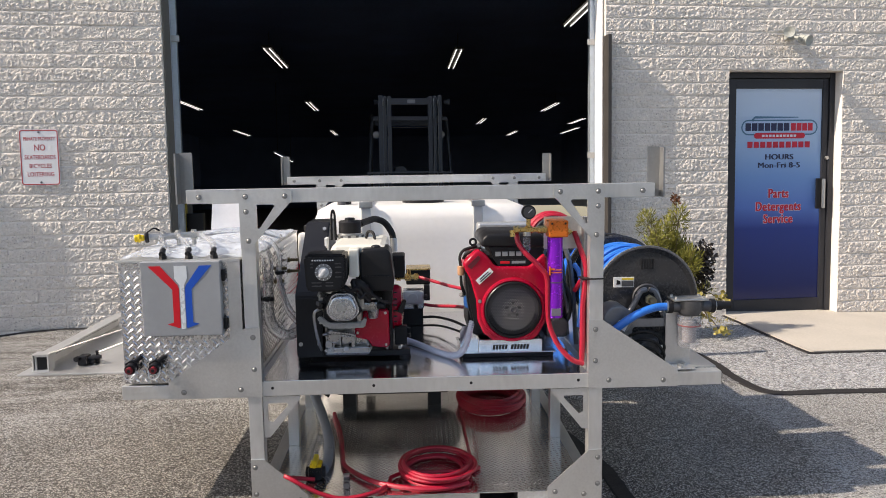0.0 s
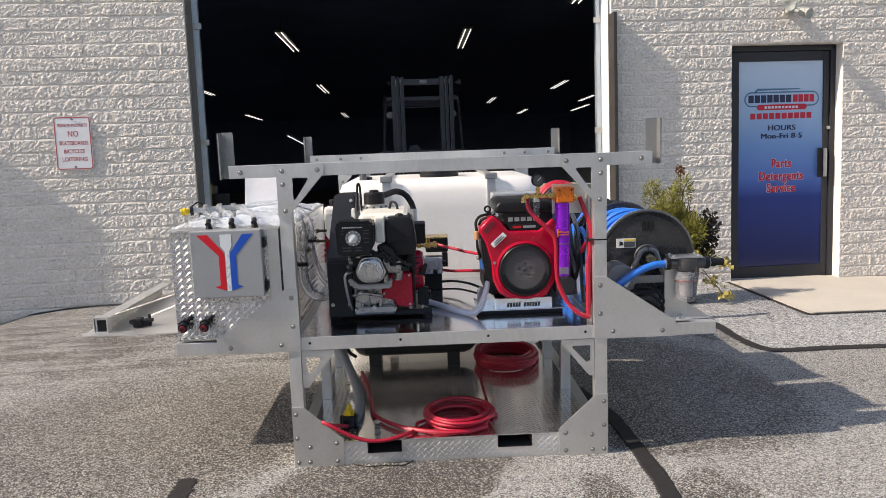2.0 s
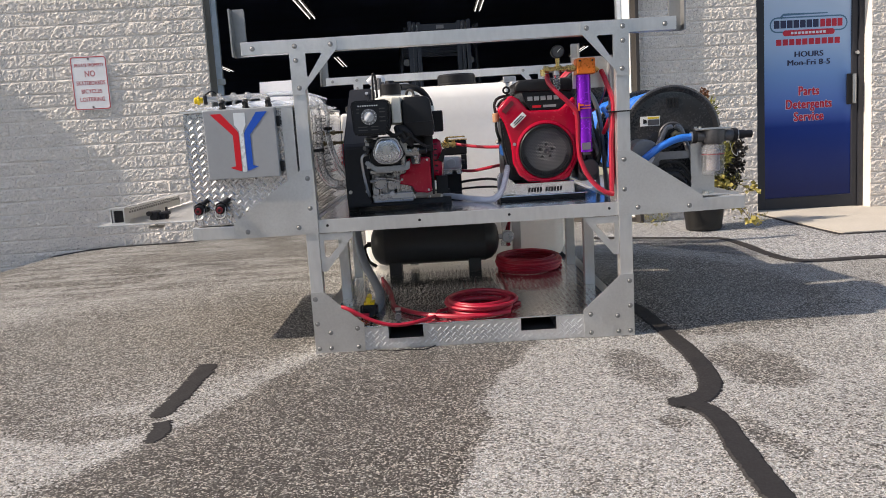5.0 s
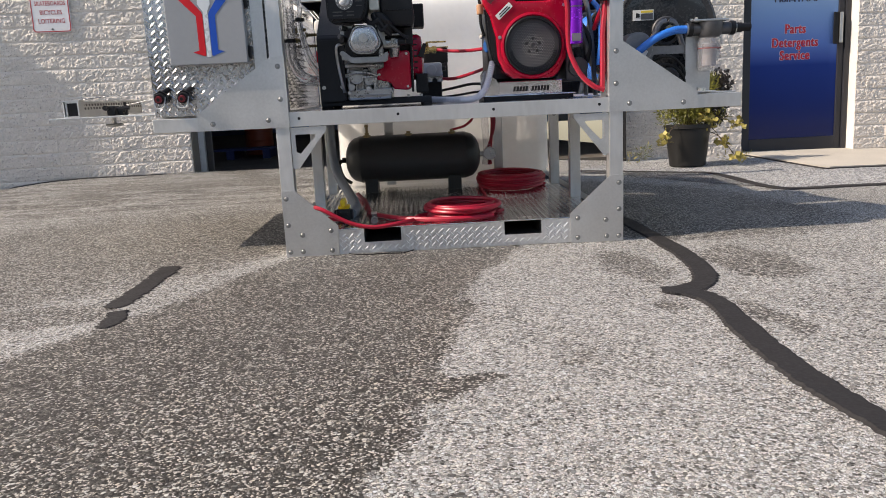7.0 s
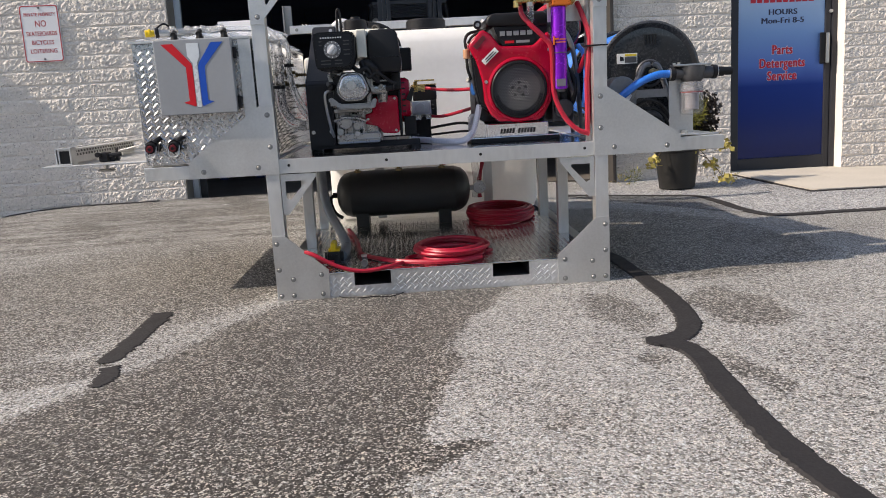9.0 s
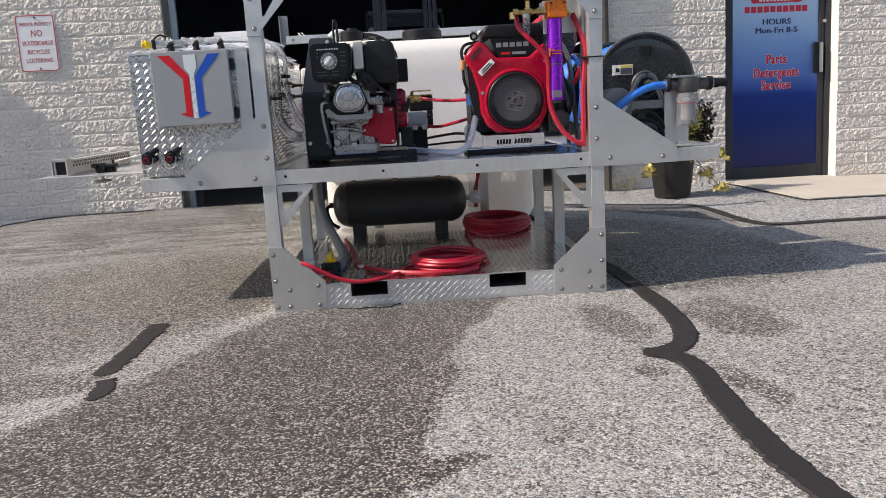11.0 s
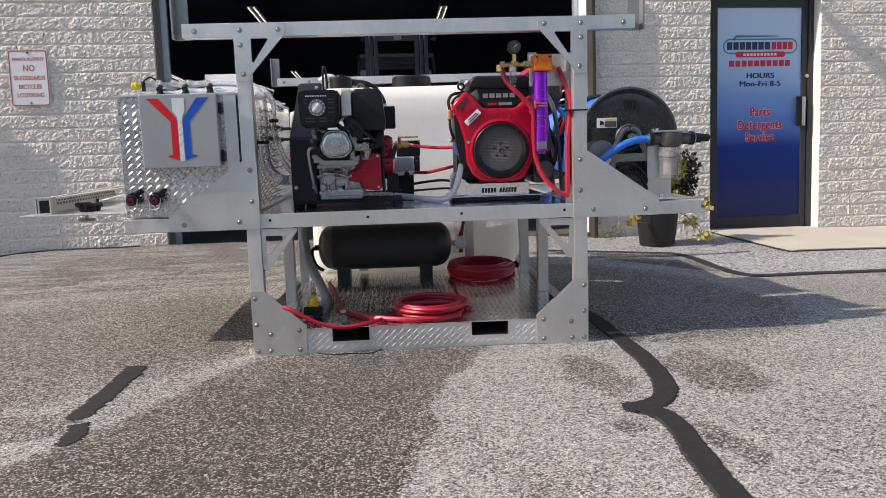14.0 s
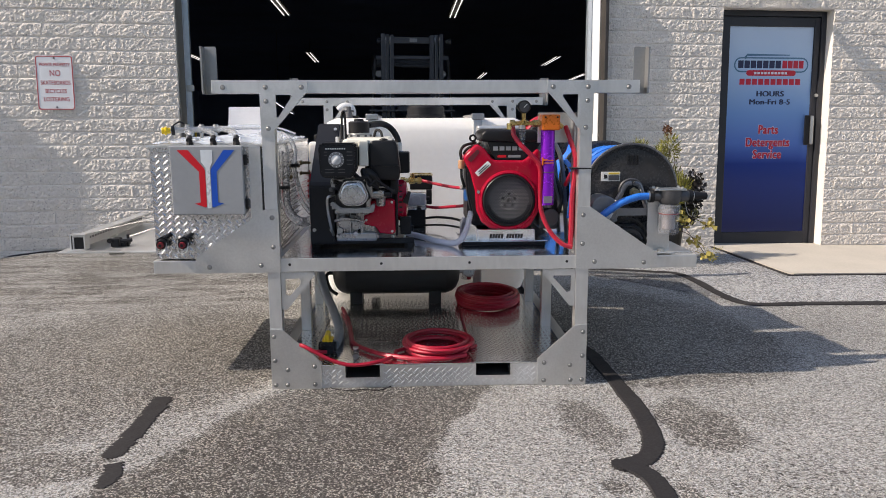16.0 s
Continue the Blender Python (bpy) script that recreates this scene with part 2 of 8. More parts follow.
    stone = chain("MULTIPLY", tone.outputs[0], span(flat, 0.0, 1.0, 0.25, 1.0))
    mix = n.new("ShaderNodeMix")
    mix.data_type = "RGBA"
    mix.inputs["A"].default_value = (*dark, 1)
    mix.inputs["B"].default_value = (*light, 1)
    link(nt, stone, mix.inputs["Factor"])
    out = mix.outputs["Result"]
    # each stone a little warmer or cooler
    hue = n.new("ShaderNodeCombineColor")
    for i, (src, k) in enumerate(((one.outputs[2], 0.10), (one.outputs[1], 0.05), (one.outputs[2], -0.12))):
        link(nt, chain("MULTIPLY_ADD", src, k, 1.0 - k / 2), hue.inputs[i])
    hm = n.new("ShaderNodeMix")
    hm.data_type = "RGBA"
    hm.blend_type = "MULTIPLY"
    hm.inputs["Factor"].default_value = 1.0
    link(nt, out, hm.inputs["A"])
    link(nt, hue.outputs[0], hm.inputs["B"])
    out = hm.outputs["Result"]
    p.inputs["Roughness"].default_value = 0.85
    if wet:
        # the damp stain in front of the machine, its pale dried rim, and the half-dry ground beyond
        xyz = n.new("ShaderNodeSeparateXYZ")
        link(nt, obj, xyz.inputs[0])
        edge = cloud(5.0, 8, obj)
        wob = chain("MULTIPLY", chain("SUBTRACT", edge.outputs[0], 0.5), 0.22)
        X, Y = chain("ADD", xyz.outputs[0], wob), chain("ADD", xyz.outputs[1], wob)
        shore = course(Y, ((-1.0, -1.05), (0.4, -0.53), (0.8, -0.36), (1.03, -0.25), (1.09, -0.25), (1.13, -0.14), (1.18, -0.19), (1.28, -0.22), (1.37, -0.18), (1.45, -0.135), (1.54, -0.135), (1.61, -0.09), (1.77, -0.09), (1.9, -0.05), (2.1, 0.015), (2.25, 0.13), (2.41, 0.21), (2.8, 0.25)), -1.2, 0.4)
        rim = course(X, ((-3.2, 0.75), (-1.5, 1.32), (-1.21, 1.56), (-1.1, 1.72), (-1.0, 1.86), (-0.92, 2.0), (-0.79, 2.24), (-0.6, 2.52), (0.3, 2.75)), 0.5, 3.0)
        dried = course(X, ((-3.2, 1.45), (-1.6, 1.90), (-1.36, 2.04), (-1.24, 2.12), (-1.07, 2.20), (-0.92, 2.31), (-0.75, 2.50), (-0.5, 2.74), (0.3, 3.0)), 1.0, 3.2)
        far = course(X, ((-3.2, 3.1), (-2.3, 3.45), (-1.9, 3.7), (-1.5, 3.9), (-0.9, 3.85), (0.3, 3.7)), 3.0, 4.5)
        wet_in = chain("MULTIPLY", span(chain("SUBTRACT", shore, X), -0.022, 0.022), span(chain("SUBTRACT", rim, Y), -0.05, 0.07))
        wet_in = chain("MULTIPLY", wet_in, chain("MULTIPLY", span(chain("ADD", X, wob), -2.55, -2.35), span(chain("ADD", Y, wob), -0.30, -0.12)))
        mask = chain("MULTIPLY", wet_in, span(worn.outputs[0], 0.35, 0.65, 0.82, 1.0))
        half = chain("MULTIPLY", span(chain("SUBTRACT", Y, dried), -0.05, 0.16), span(chain("SUBTRACT", far, Y), -0.25, 0.35))
        half = chain("MULTIPLY", half, chain("MULTIPLY", span(X, -3.1, -2.4), span(X, 0.25, 0.0)))
        mask = chain("MAXIMUM", mask, chain("MULTIPLY", half, span(edge.outputs[0], 0.3, 0.7, 0.42, 0.64)))
        # smaller blots; the last two simply darken the ground right of the machine
        for cx_, cy_, rx_, ry_, k_ in ((0.92, 2.00, 0.14, 0.22, 0.62), (0.66, 1.43, 0.05, 0.15, 0.42), (-0.16, 1.165, 0.07, 0.035, 0.8), (0.457, 1.585, 0.040, 0.042, 0.55), (0.52, 2.05, 0.09, 0.22, 0.35), (0.092, 1.233, 0.034, 0.013, 1.0), (0.128, 1.284, 0.022, 0.011, 1.0), (-1.30, 1.92, 0.25, 0.10, 0.45), (-1.45, 5.2, 0.9, 0.16, 0.4), (1.22, 3.35, 0.62, 0.95, 0.55), (1.05, 2.75, 0.42, 0.40, 0.50)):
            px_, py_ = (X, Y) if rx_ > 0.04 else (xyz.outputs[0], xyz.outputs[1])
            ex = chain("DIVIDE", chain("SUBTRACT", px_, cx_), rx_)
            ey = chain("DIVIDE", chain("SUBTRACT", py_, cy_), ry_)
            blot = span(chain("ADD", chain("MULTIPLY", ex, ex), chain("MULTIPLY", ey, ey)), 1.25, 0.75)
            mask = chain("MAXIMUM", mask, chain("MULTIPLY", blot, k_))
        # dirt washed along the foot of the wall
        lay_ = n.new("ShaderNodeVectorMath")
        lay_.operation = "MULTIPLY"
        lay_.inputs[1].default_value = (1.3, 6.0, 1.0)
        link(nt, obj, lay_.inputs[0])
        silt = cloud(1.7, 6, lay_.outputs[0])
        near = chain("MULTIPLY", span(Y, 3.7, 4.5), chain("MULTIPLY", span(X, -4.6, -3.6), span(X, 0.4, -0.3)))
        mask = chain("MAXIMUM", mask, chain("MULTIPLY", near, span(silt.outputs[0], 0.47, 0.60, 0.08, 0.72)))
        mask = chain("MAXIMUM", mask, span(worn.outputs[0], 0.52, 0.62, 0.0, 0.16))
        wm = n.new("ShaderNodeMix")
        wm.data_type = "RGBA"
        wm.blend_type = "MULTIPLY"
        link(nt, chain("MULTIPLY_ADD", mask, 4.9, 0.9), tone.inputs[1])
        link(nt, chain("MULTIPLY", mask, 0.8), wm.inputs["Factor"])
        link(nt, out, wm.inputs["A"])
        wm.inputs["B"].default_value = (0.80, 0.75, 0.68, 1)
        out = wm.outputs["Result"]
        link(nt, span(mask, 0.0, 1.0, 0.88, 0.5), p.inputs["Roughness"])
    link(nt, out, p.inputs["Base Color"])
    lean = n.new("ShaderNodeCombineXYZ")
    link(nt, chain("MULTIPLY", chain("SUBTRACT", one.outputs[1], 0.5), 0.42), lean.inputs[0])
    link(nt, chain("MULTIPLY", chain("SUBTRACT", one.outputs[2], 0.5), 0.42), lean.inputs[1])
    lean.inputs[2].default_value = 1.0
    unit = n.new("ShaderNodeVectorMath")
    unit.operation = "NORMALIZE"
    link(nt, lean.outputs[0], unit.inputs[0])
    bp = n.new("ShaderNodeBump")
    bp.inputs["Strength"].default_value = 0.8
    bp.inputs["Distance"].default_value = 0.0022
    link(nt, flat, bp.inputs["Height"])
    link(nt, unit.outputs[0], bp.inputs["Normal"])
    link(nt, bp.outputs[0], p.inputs["Normal"])
    return m


CLEAR_BOWL = clear("clear_bowl", (0.42, 0.43, 0.46), 0.05, 0.16)
ASPHALT = ground_mat("aggregate_asphalt", (0.032, 0.028, 0.024), (0.690, 0.676, 0.650), True, 158)
CHIPS = ground_mat("pale_stone_chips", (0.080, 0.080, 0.083), (0.66, 0.66, 0.66), False, 80)


def door_film():
    """Printed film on the glass: pale blue above, deep blue below."""
    m = bpy.data.materials.new("printed_blue_film")
    m.use_nodes = True
    nt = m.node_tree
    n = nt.nodes
    p = n["Principled BSDF"]
    tc = n.new("ShaderNodeTexCoord")
    xyz = n.new("ShaderNodeSeparateXYZ")
    link(nt, tc.outputs["Object"], xyz.inputs[0])
    mr = n.new("ShaderNodeMapRange")
    mr.inputs["From Min"].default_value, mr.inputs["From Max"].default_value = 0.15, 2.0
    link(nt, xyz.outputs[2], mr.inputs[0])
    cr = n.new("ShaderNodeValToRGB")
    e = cr.color_ramp.elements
    e[0].position, e[0].color = 0.0, (0.010, 0.019, 0.100, 1)
    e[1].position, e[1].color = 1.0, (0.46, 0.55, 0.68, 1)
    for pos, c in ((0.30, (0.016, 0.042, 0.215, 1)), (0.40, (0.095, 0.18, 0.48, 1)), (0.55, (0.17, 0.31, 0.58, 1)), (0.72, (0.33, 0.47, 0.66, 1))):
        k = e.new(pos)
        k.color = c
    link(nt, mr.outputs[0], cr.inputs[0])
    link(nt, cr.outputs[0], p.inputs["Base Color"])
    p.inputs["Roughness"].default_value = 0.12
    p.inputs["Specular IOR Level"].default_value = 0.4
    return m


FILM = door_film()

# ---- mesh helpers ----
S = Matrix.Translation((0, 2.5, 0)) @ pose(0, 0, 0, 0, 0, -4.6) @ pose(0, 0, 0, 2.0)
BASE = {}


def bx(bm, x0, x1, y0, y1, z0, z1, bevel=0.0, m=None):
    r = bmesh.ops.create_cube(bm, size=1.0)
    mm = Matrix.Translation(((x0 + x1) / 2, (y0 + y1) / 2, (z0 + z1) / 2)) @ Matrix.Diagonal((x1 - x0, y1 - y0, z1 - z0, 1))
    bmesh.ops.transform(bm, matrix=(m or Matrix()) @ mm, verts=r["verts"])
    if bevel:
        es = list({e for v in r["verts"] for e in v.link_edges})
        bmesh.ops.bevel(bm, geom=es, offset=bevel, segments=2, affect="EDGES", profile=0.5)
    return bm


def cyl(bm, p0, p1, r, seg=18, r2=None, bevel=0.0):
    p0, p1 = Vector(p0), Vector(p1)
    d = p1 - p0
    c = bmesh.ops.create_cone(bm, cap_ends=True, segments=seg, radius1=r, radius2=r if r2 is None else r2, depth=d.length)
    bmesh.ops.transform(bm, matrix=Matrix.Translation((p0 + p1) / 2) @ d.to_track_quat("Z", "Y").to_matrix().to_4x4(), verts=c["verts"])
    if bevel:
        es = [e for e in {e for v in c["verts"] for e in v.link_edges} if len(e.link_faces) == 2 and e.calc_face_angle() > 0.9]
        bmesh.ops.bevel(bm, geom=es, offset=bevel, segments=2, affect="EDGES", profile=0.5)
    return bm


def smooth_path(pts, steps=8):
    pts = [Vector(p) for p in pts]
    if len(pts) < 3:
        return pts
    ext = [2 * pts[0] - pts[1]] + pts + [2 * pts[-1] - pts[-2]]
    out = []
    for i in range(1, len(ext) - 2):
        a, b, c, d = ext[i - 1:i + 3]
        for k in range(steps):
            t = k / steps
            out.append(0.5 * (2 * b + (c - a) * t + (2 * a - 5 * b + 4 * c - d) * t * t + (3 * b - a - 3 * c + d) * t ** 3))
    out.append(pts[-1])
    return out


def tube(bm, pts, r, seg=10, steps=8, ribs=0.0):
    """A round hose along a smooth path."""
    path = smooth_path(pts, steps)
    rings = []
    up = Vector((0.13, 0.31, 0.94)).normalized()
    for i, p in enumerate(path):
        d = (path[min(i + 1, len(path) - 1)] - path[max(i - 1, 0)]).normalized()
        a = d.cross(up)
        if a.length < 1e-3:
            a = d.cross(Vector((1, 0, 0)))
        a.normalize()
        b = a.cross(d).normalized()
        up = b
        rr = r * (1 + ribs * (i % 2))
        rings.append([bm.verts.new(p + a * (rr * math.cos(2 * math.pi * k / seg)) + b * (rr * math.sin(2 * math.pi * k / seg))) for k in range(seg)])
    for u, w in zip(rings, rings[1:]):
        for k in range(seg):
            bm.faces.new((u[k], u[(k + 1) % seg], w[(k + 1) % seg], w[k]))
    bm.faces.new(rings[0][::-1])
    bm.faces.new(rings[-1])
    return bm


def prism(bm, poly, y0, y1, holes=(), plane="xz", bevel=0.0):
    """A plate of the given outline in the xz plane (or xy, yz), from y0 to y1 across it, with holes through it."""
    def at(u, v, w):
        return {"xz": (u, w, v), "xy": (u, v, w), "yz": (w, u, v)}[plane]

    start = set(bm.verts)
    edges = []
    for ring in (poly, *holes):
        vs = [bm.verts.new(at(u, v, y0)) for u, v in ring]
        edges += [bm.edges.new((vs[i], vs[(i + 1) % len(vs)])) for i in range(len(vs))]
    f = bmesh.ops.triangle_fill(bm, use_beauty=True, use_dissolve=True, edges=edges)
    faces = [g for g in f["geom"] if isinstance(g, bmesh.types.BMFace)]
    e = bmesh.ops.extrude_face_region(bm, geom=faces)
    vs = [g for g in e["geom"] if isinstance(g, bmesh.types.BMVert)]
    bmesh.ops.translate(bm, vec=Vector(at(0, 0, y1 - y0)), verts=vs)
    mine = [v for v in bm.verts if v not in start]
    bmesh.ops.recalc_face_normals(bm, faces=list({g for v in mine for g in v.link_faces}))
    return bm


def ball(bm, c, r, u=16, v=10):
    s = bmesh.ops.create_uvsphere(bm, u_segments=u, v_segments=v, radius=1.0)
    rr = r if isinstance(r, tuple) else (r, r, r)
    bmesh.ops.transform(bm, matrix=Matrix.Translation(c) @ Matrix.Diagonal((*rr, 1)), verts=s["verts"])
    return bm


def lathe(bm, prof, m, seg=24, ring=False):
    """A turned body: pairs of radius and height, about z, then placed by m."""
    rings = []
    for r, h in prof:
        rings.append([bm.verts.new(m @ Vector((r * math.cos(2 * math.pi * k / seg), r * math.sin(2 * math.pi * k / seg), h))) for k in range(seg)])
    for a, b in zip(rings, rings[1:]):
        for k in range(seg):
            bm.faces.new((a[k], a[(k + 1) % seg], b[(k + 1) % seg], b[k]))
    if ring:
        for k in range(seg):
            bm.faces.new((rings[-1][k], rings[-1][(k + 1) % seg], rings[0][(k + 1) % seg], rings[0][k]))
        return bm
    bm.faces.new(rings[0][::-1])
    bm.faces.new(rings[-1])
    return bm


def finish(bm, name, material, smooth=32):
    me = bpy.data.meshes.new(name)
    bmesh.ops.recalc_face_normals(bm, faces=bm.faces[:])
    if smooth:
        # broad flat faces stay flat beside their narrow bevels
        area = {f: f.calc_area() for f in bm.faces}
        for f in bm.faces:
            f.smooth = True
        for e in bm.edges:
            if len(e.link_faces) == 2:
                ang = e.calc_face_angle(0.0)
                a, b = sorted(area[f] for f in e.link_faces)
                e.smooth = not (ang > radians(smooth) or (ang > 0.3 and b > 6 * a))
    bm.to_mesh(me)
    bm.free()
    me.materials.append(material)
    return me


def thing(name, base, label, category, group="", on=S, kind=""):
    """An empty at the base of a thing, in the machine's own frame (on=S) or in the world's."""
    ob = new(name)
    ob.empty_display_size = 0.05
    ob.matrix_world = (on if on is not None else Matrix()) @ Matrix.Translation(base)
    BASE[ob.name] = Vector(base)
    return tagged(ob, label, category, group, kind)


def part(name, bm, material, parent, label="", smooth=32, kind=""):
    bmesh.ops.translate(bm, vec=-BASE[parent.name], verts=bm.verts[:])
    ob = new(name, finish(bm, name, material, smooth))
    ob.parent = parent
    BASE[ob.name] = BASE[parent.name]
    return tagged(ob, label, kind=kind)


def solid(name, bm, material, label, category, group="", on=S, base=(0, 0, 0), kind="", smooth=32):
    """A thing that is one mesh."""
    bmesh.ops.translate(bm, vec=-Vector(base), verts=bm.verts[:])
    ob = new(name, finish(bm, name, material, smooth))
    ob.matrix_world = (on if on is not None else Matrix()) @ Matrix.Translation(base)
    BASE[ob.name] = Vector(base)
    return tagged(ob, label, category, group, kind)


def B():
    return bmesh.new()


def words(text, size, material, m, parent, name="lettering", label="", depth=0.0008, squeeze=1.0, space=1.0, bold=0.0):
    """Lettering with the built-in font, centred, as a thin mesh under its thing; m is in the parent's frame."""
    cu = bpy.data.curves.new("letters", "FONT")
    cu.body, cu.size, cu.align_x, cu.align_y, cu.extrude = text, size, "CENTER", "CENTER", depth
    cu.space_character = space
    cu.offset = bold
    tmp = new("letters", cu)
    dg = bpy.context.evaluated_depsgraph_get()
    dg.update()
    me = bpy.data.meshes.new_from_object(tmp.evaluated_get(dg))
    bpy.data.objects.remove(tmp)
    bpy.data.curves.remove(cu)
    me.transform(m @ Matrix.Diagonal((squeeze, 1, 1, 1)))
    me.transform(Matrix.Translation(-BASE[parent.name]))
    me.materials.clear()
    me.materials.append(material)
    ob = new(name, me)
    ob.parent = parent
    return tagged(ob, label)


UPRIGHT = pose(0, 0, 0, 90)


def at_xz(x, y, z):
    return Matrix.Translation((x, y, z)) @ UPRIGHT


def lugs(x0, x1, y0, y1, pitch, place, holes=(), tall=0.0013, long=0.93, wide=0.2, row=1.75):
    """Raised lozenges of tread plate, column by column in a herringbone; place turns (u, v, height) into a point."""
    vs, fs = [], []
    nu, nv = int((x1 - x0) / pitch), int((y1 - y0) / (pitch * row))
    for i in range(nu):
        for j in range(nv):
            u, v = x0 + (i + 0.5) * pitch, y0 + (j + 0.35 + 0.5 * (i % 2)) * pitch * row
            if v > y1 - pitch * 0.3 or any(a < u < b and c < v < d for a, b, c, d in holes):
                continue
            ang = radians(45 if i % 2 else -45)
            l, w = pitch * long, pitch * wide
            c, s = math.cos(ang), math.sin(ang)
            k = len(vs)
            for a, b, h in ((-l, 0, 0), (-l * 0.5, -w * 0.8, 0), (0, -w, 0), (l * 0.5, -w * 0.8, 0), (l, 0, 0), (l * 0.5, w * 0.8, 0), (0, w, 0), (-l * 0.5, w * 0.8, 0), (-l * 0.6, 0, tall * 0.85), (0, 0, tall), (l * 0.6, 0, tall * 0.85)):
                vs.append(place(u + a * c - b * s, v + a * s + b * c, h))
            fs += [tuple(k + q for q in f) for f in ((0, 1, 8), (1, 2, 9, 8), (2, 3, 10, 9), (3, 4, 10), (4, 5, 10), (5, 6, 9, 10), (6, 7, 8, 9), (7, 0, 8))]
    return vs, fs


def lug_part(name, vf, material, parent, label):
    me = bpy.data.meshes.new(name)
    b = BASE[parent.name]
    me.from_pydata([tuple(Vector(v) - b) for v in vf[0]], [], vf[1])
    me.materials.append(material)
    ob = new(name, me)
    ob.parent = parent
    return tagged(ob, label, kind="stuff")

# ---- ground ----
SLOPE = 0.035


SAG = ((-4.2, -0.26), (-3.52, -0.16), (-3.29, -0.08), (-3.05, -0.010), (-2.8, 0.018), (-2.5, 0.032), (-1.7, 0.030), (0.9, 0.0), (2.0, -0.070), (3.0, -0.068), (4.0, -0.085), (4.6, -0.100))


def gz(y, x=-0.7):
    """The height of the yard: a slope up to the building, which sags to both sides."""
    k = max(0.0, min(1.0, (y - 4.2) / 1.8 if x < 0.9 else (y - 2.7) / 0.9))
    h = SAG[0][1] if x < SAG[0][0] else SAG[-1][1]
    for (x0, h0), (x1, h1) in zip(SAG, SAG[1:]):
        if x0 <= x <= x1:
            h = h0 + (h1 - h0) * (x - x0) / (x1 - x0)
    return SLOPE * (min(y, 6.4) - 2.5) + k * h


def drape(bm):
    """Cut a flat piece along the creases of the yard, so that it can follow them."""
    for p, d in [((x, 0, 0), (1, 0, 0)) for x, _ in SAG] + [((0, y, 0), (0, 1, 0)) for y in (2.7, 3.6, 4.2)]:
        bmesh.ops.bisect_plane(bm, geom=bm.verts[:] + bm.edges[:] + bm.faces[:], plane_co=p, plane_no=d)
    return bm


def sheet(poly, lift, sub=0):
    """A flat piece of pavement on the slope."""
    bm = B()
    bm.faces.new([bm.verts.new((x, y, 0)) for x, y in poly])
    bmesh.ops.triangulate(bm, faces=bm.faces[:])
    drape(bm)
    for v in bm.verts:
        v.co.z = gz(v.co.y, v.co.x) + lift
    return bm


bm = B()
rows = [-900, -120, -30, -8, 0, 2.7, 3.6, 4.2, 6.05]
cols = [-900, -120, -30, -8] + [x for x, _ in SAG] + [8, 30, 120, 900]
g = [[bm.verts.new((x, y, gz(max(y, -8), x))) for x in cols] for y in rows]
for a, b in zip(g, g[1:]):
    for k in range(len(cols) - 1):
        bm.faces.new((a[k], a[k + 1], b[k + 1], b[k]))
solid("ground", bm, ASPHALT, "worn grey-brown aggregate asphalt yard with damp stains", "ground", on=None, kind="structure", smooth=0)

chips = [(1.15, 5.0), (1.6, 4.98), (2.0, 4.95), (2.13, 4.86), (2.145, 4.55), (2.12, 4.28), (2.125, 4.07), (2.15, 3.95), (2.24, 3.89), (2.54, 3.87), (2.96, 3.83), (5.2, 3.72), (9, 3.6), (9, 5.99), (1.95, 5.99)]
solid("pavement_chips", sheet(chips, 0.004), CHIPS, "strip of pale grey stone-chip paving beside the wall", "pavement", on=None, kind="structure", smooth=0)

bm = B()
prism(bm, [(2.965, 6.12), (2.96, 5.77), (2.945, 5.36), (2.93, 4.85), (2.935, 4.73), (2.96, 4.70), (3.4, 4.70), (4.6, 4.67), (7.5, 4.6), (7.5, 6.12)], 0, 0.10, plane="xy")
drape(bm)
for v in bm.verts:
    v.co.z += gz(v.co.y, v.co.x) - 0.084
solid("pavement_apron", bm, CONCRETE, "pale concrete door apron with a chipped front edge", "pavement", on=None, kind="structure", smooth=0)


def seam(name, pts, width, label, lift=0.007, rough=1.0):
    """A poured strip of crack sealer with a ragged edge."""
    path = smooth_path([(x, y, 0) for x, y in pts], 10)
    path = [a.lerp(b, k / 3) for a, b in zip(path, path[1:]) for k in range(3)] + [path[-1]]
    bm = B()
    last = None
    for i, p in enumerate(path):
        d = (path[min(i + 3, len(path) - 1)] - path[max(i - 3, 0)]).normalized()
        s = Vector((-d.y, d.x, 0))
        w = width * min(1.0, 0.45 + 0.06 * (len(path) - 1 - i)) * (0.92 + 0.16 * noise.noise((i * 0.03, width * 90, 3.1)))
        rag = [0.5 + rough * (0.06 * noise.noise((i * 0.31, width * 40, q)) + 0.07 * noise.noise((i * 0.9, width * 60, q))) for q in (1.3, 7.7)]
        a, b = p + s * w * rag[0], p - s * w * rag[1]
        cur = [bm.verts.new((q.x, q.y, gz(q.y, q.x) + h)) for q, h in ((a, 0.001), (a - s * w * 0.08, lift), (b + s * w * 0.08, lift), (b, 0.001))]
        if last:
            for k in range(3):
                bm.faces.new((last[k], last[k + 1], cur[k + 1], cur[k]))
        last = cur
    return solid(name, bm, TAR, label, "crack sealer", "sealed cracks in the yard", on=None, kind="structure")


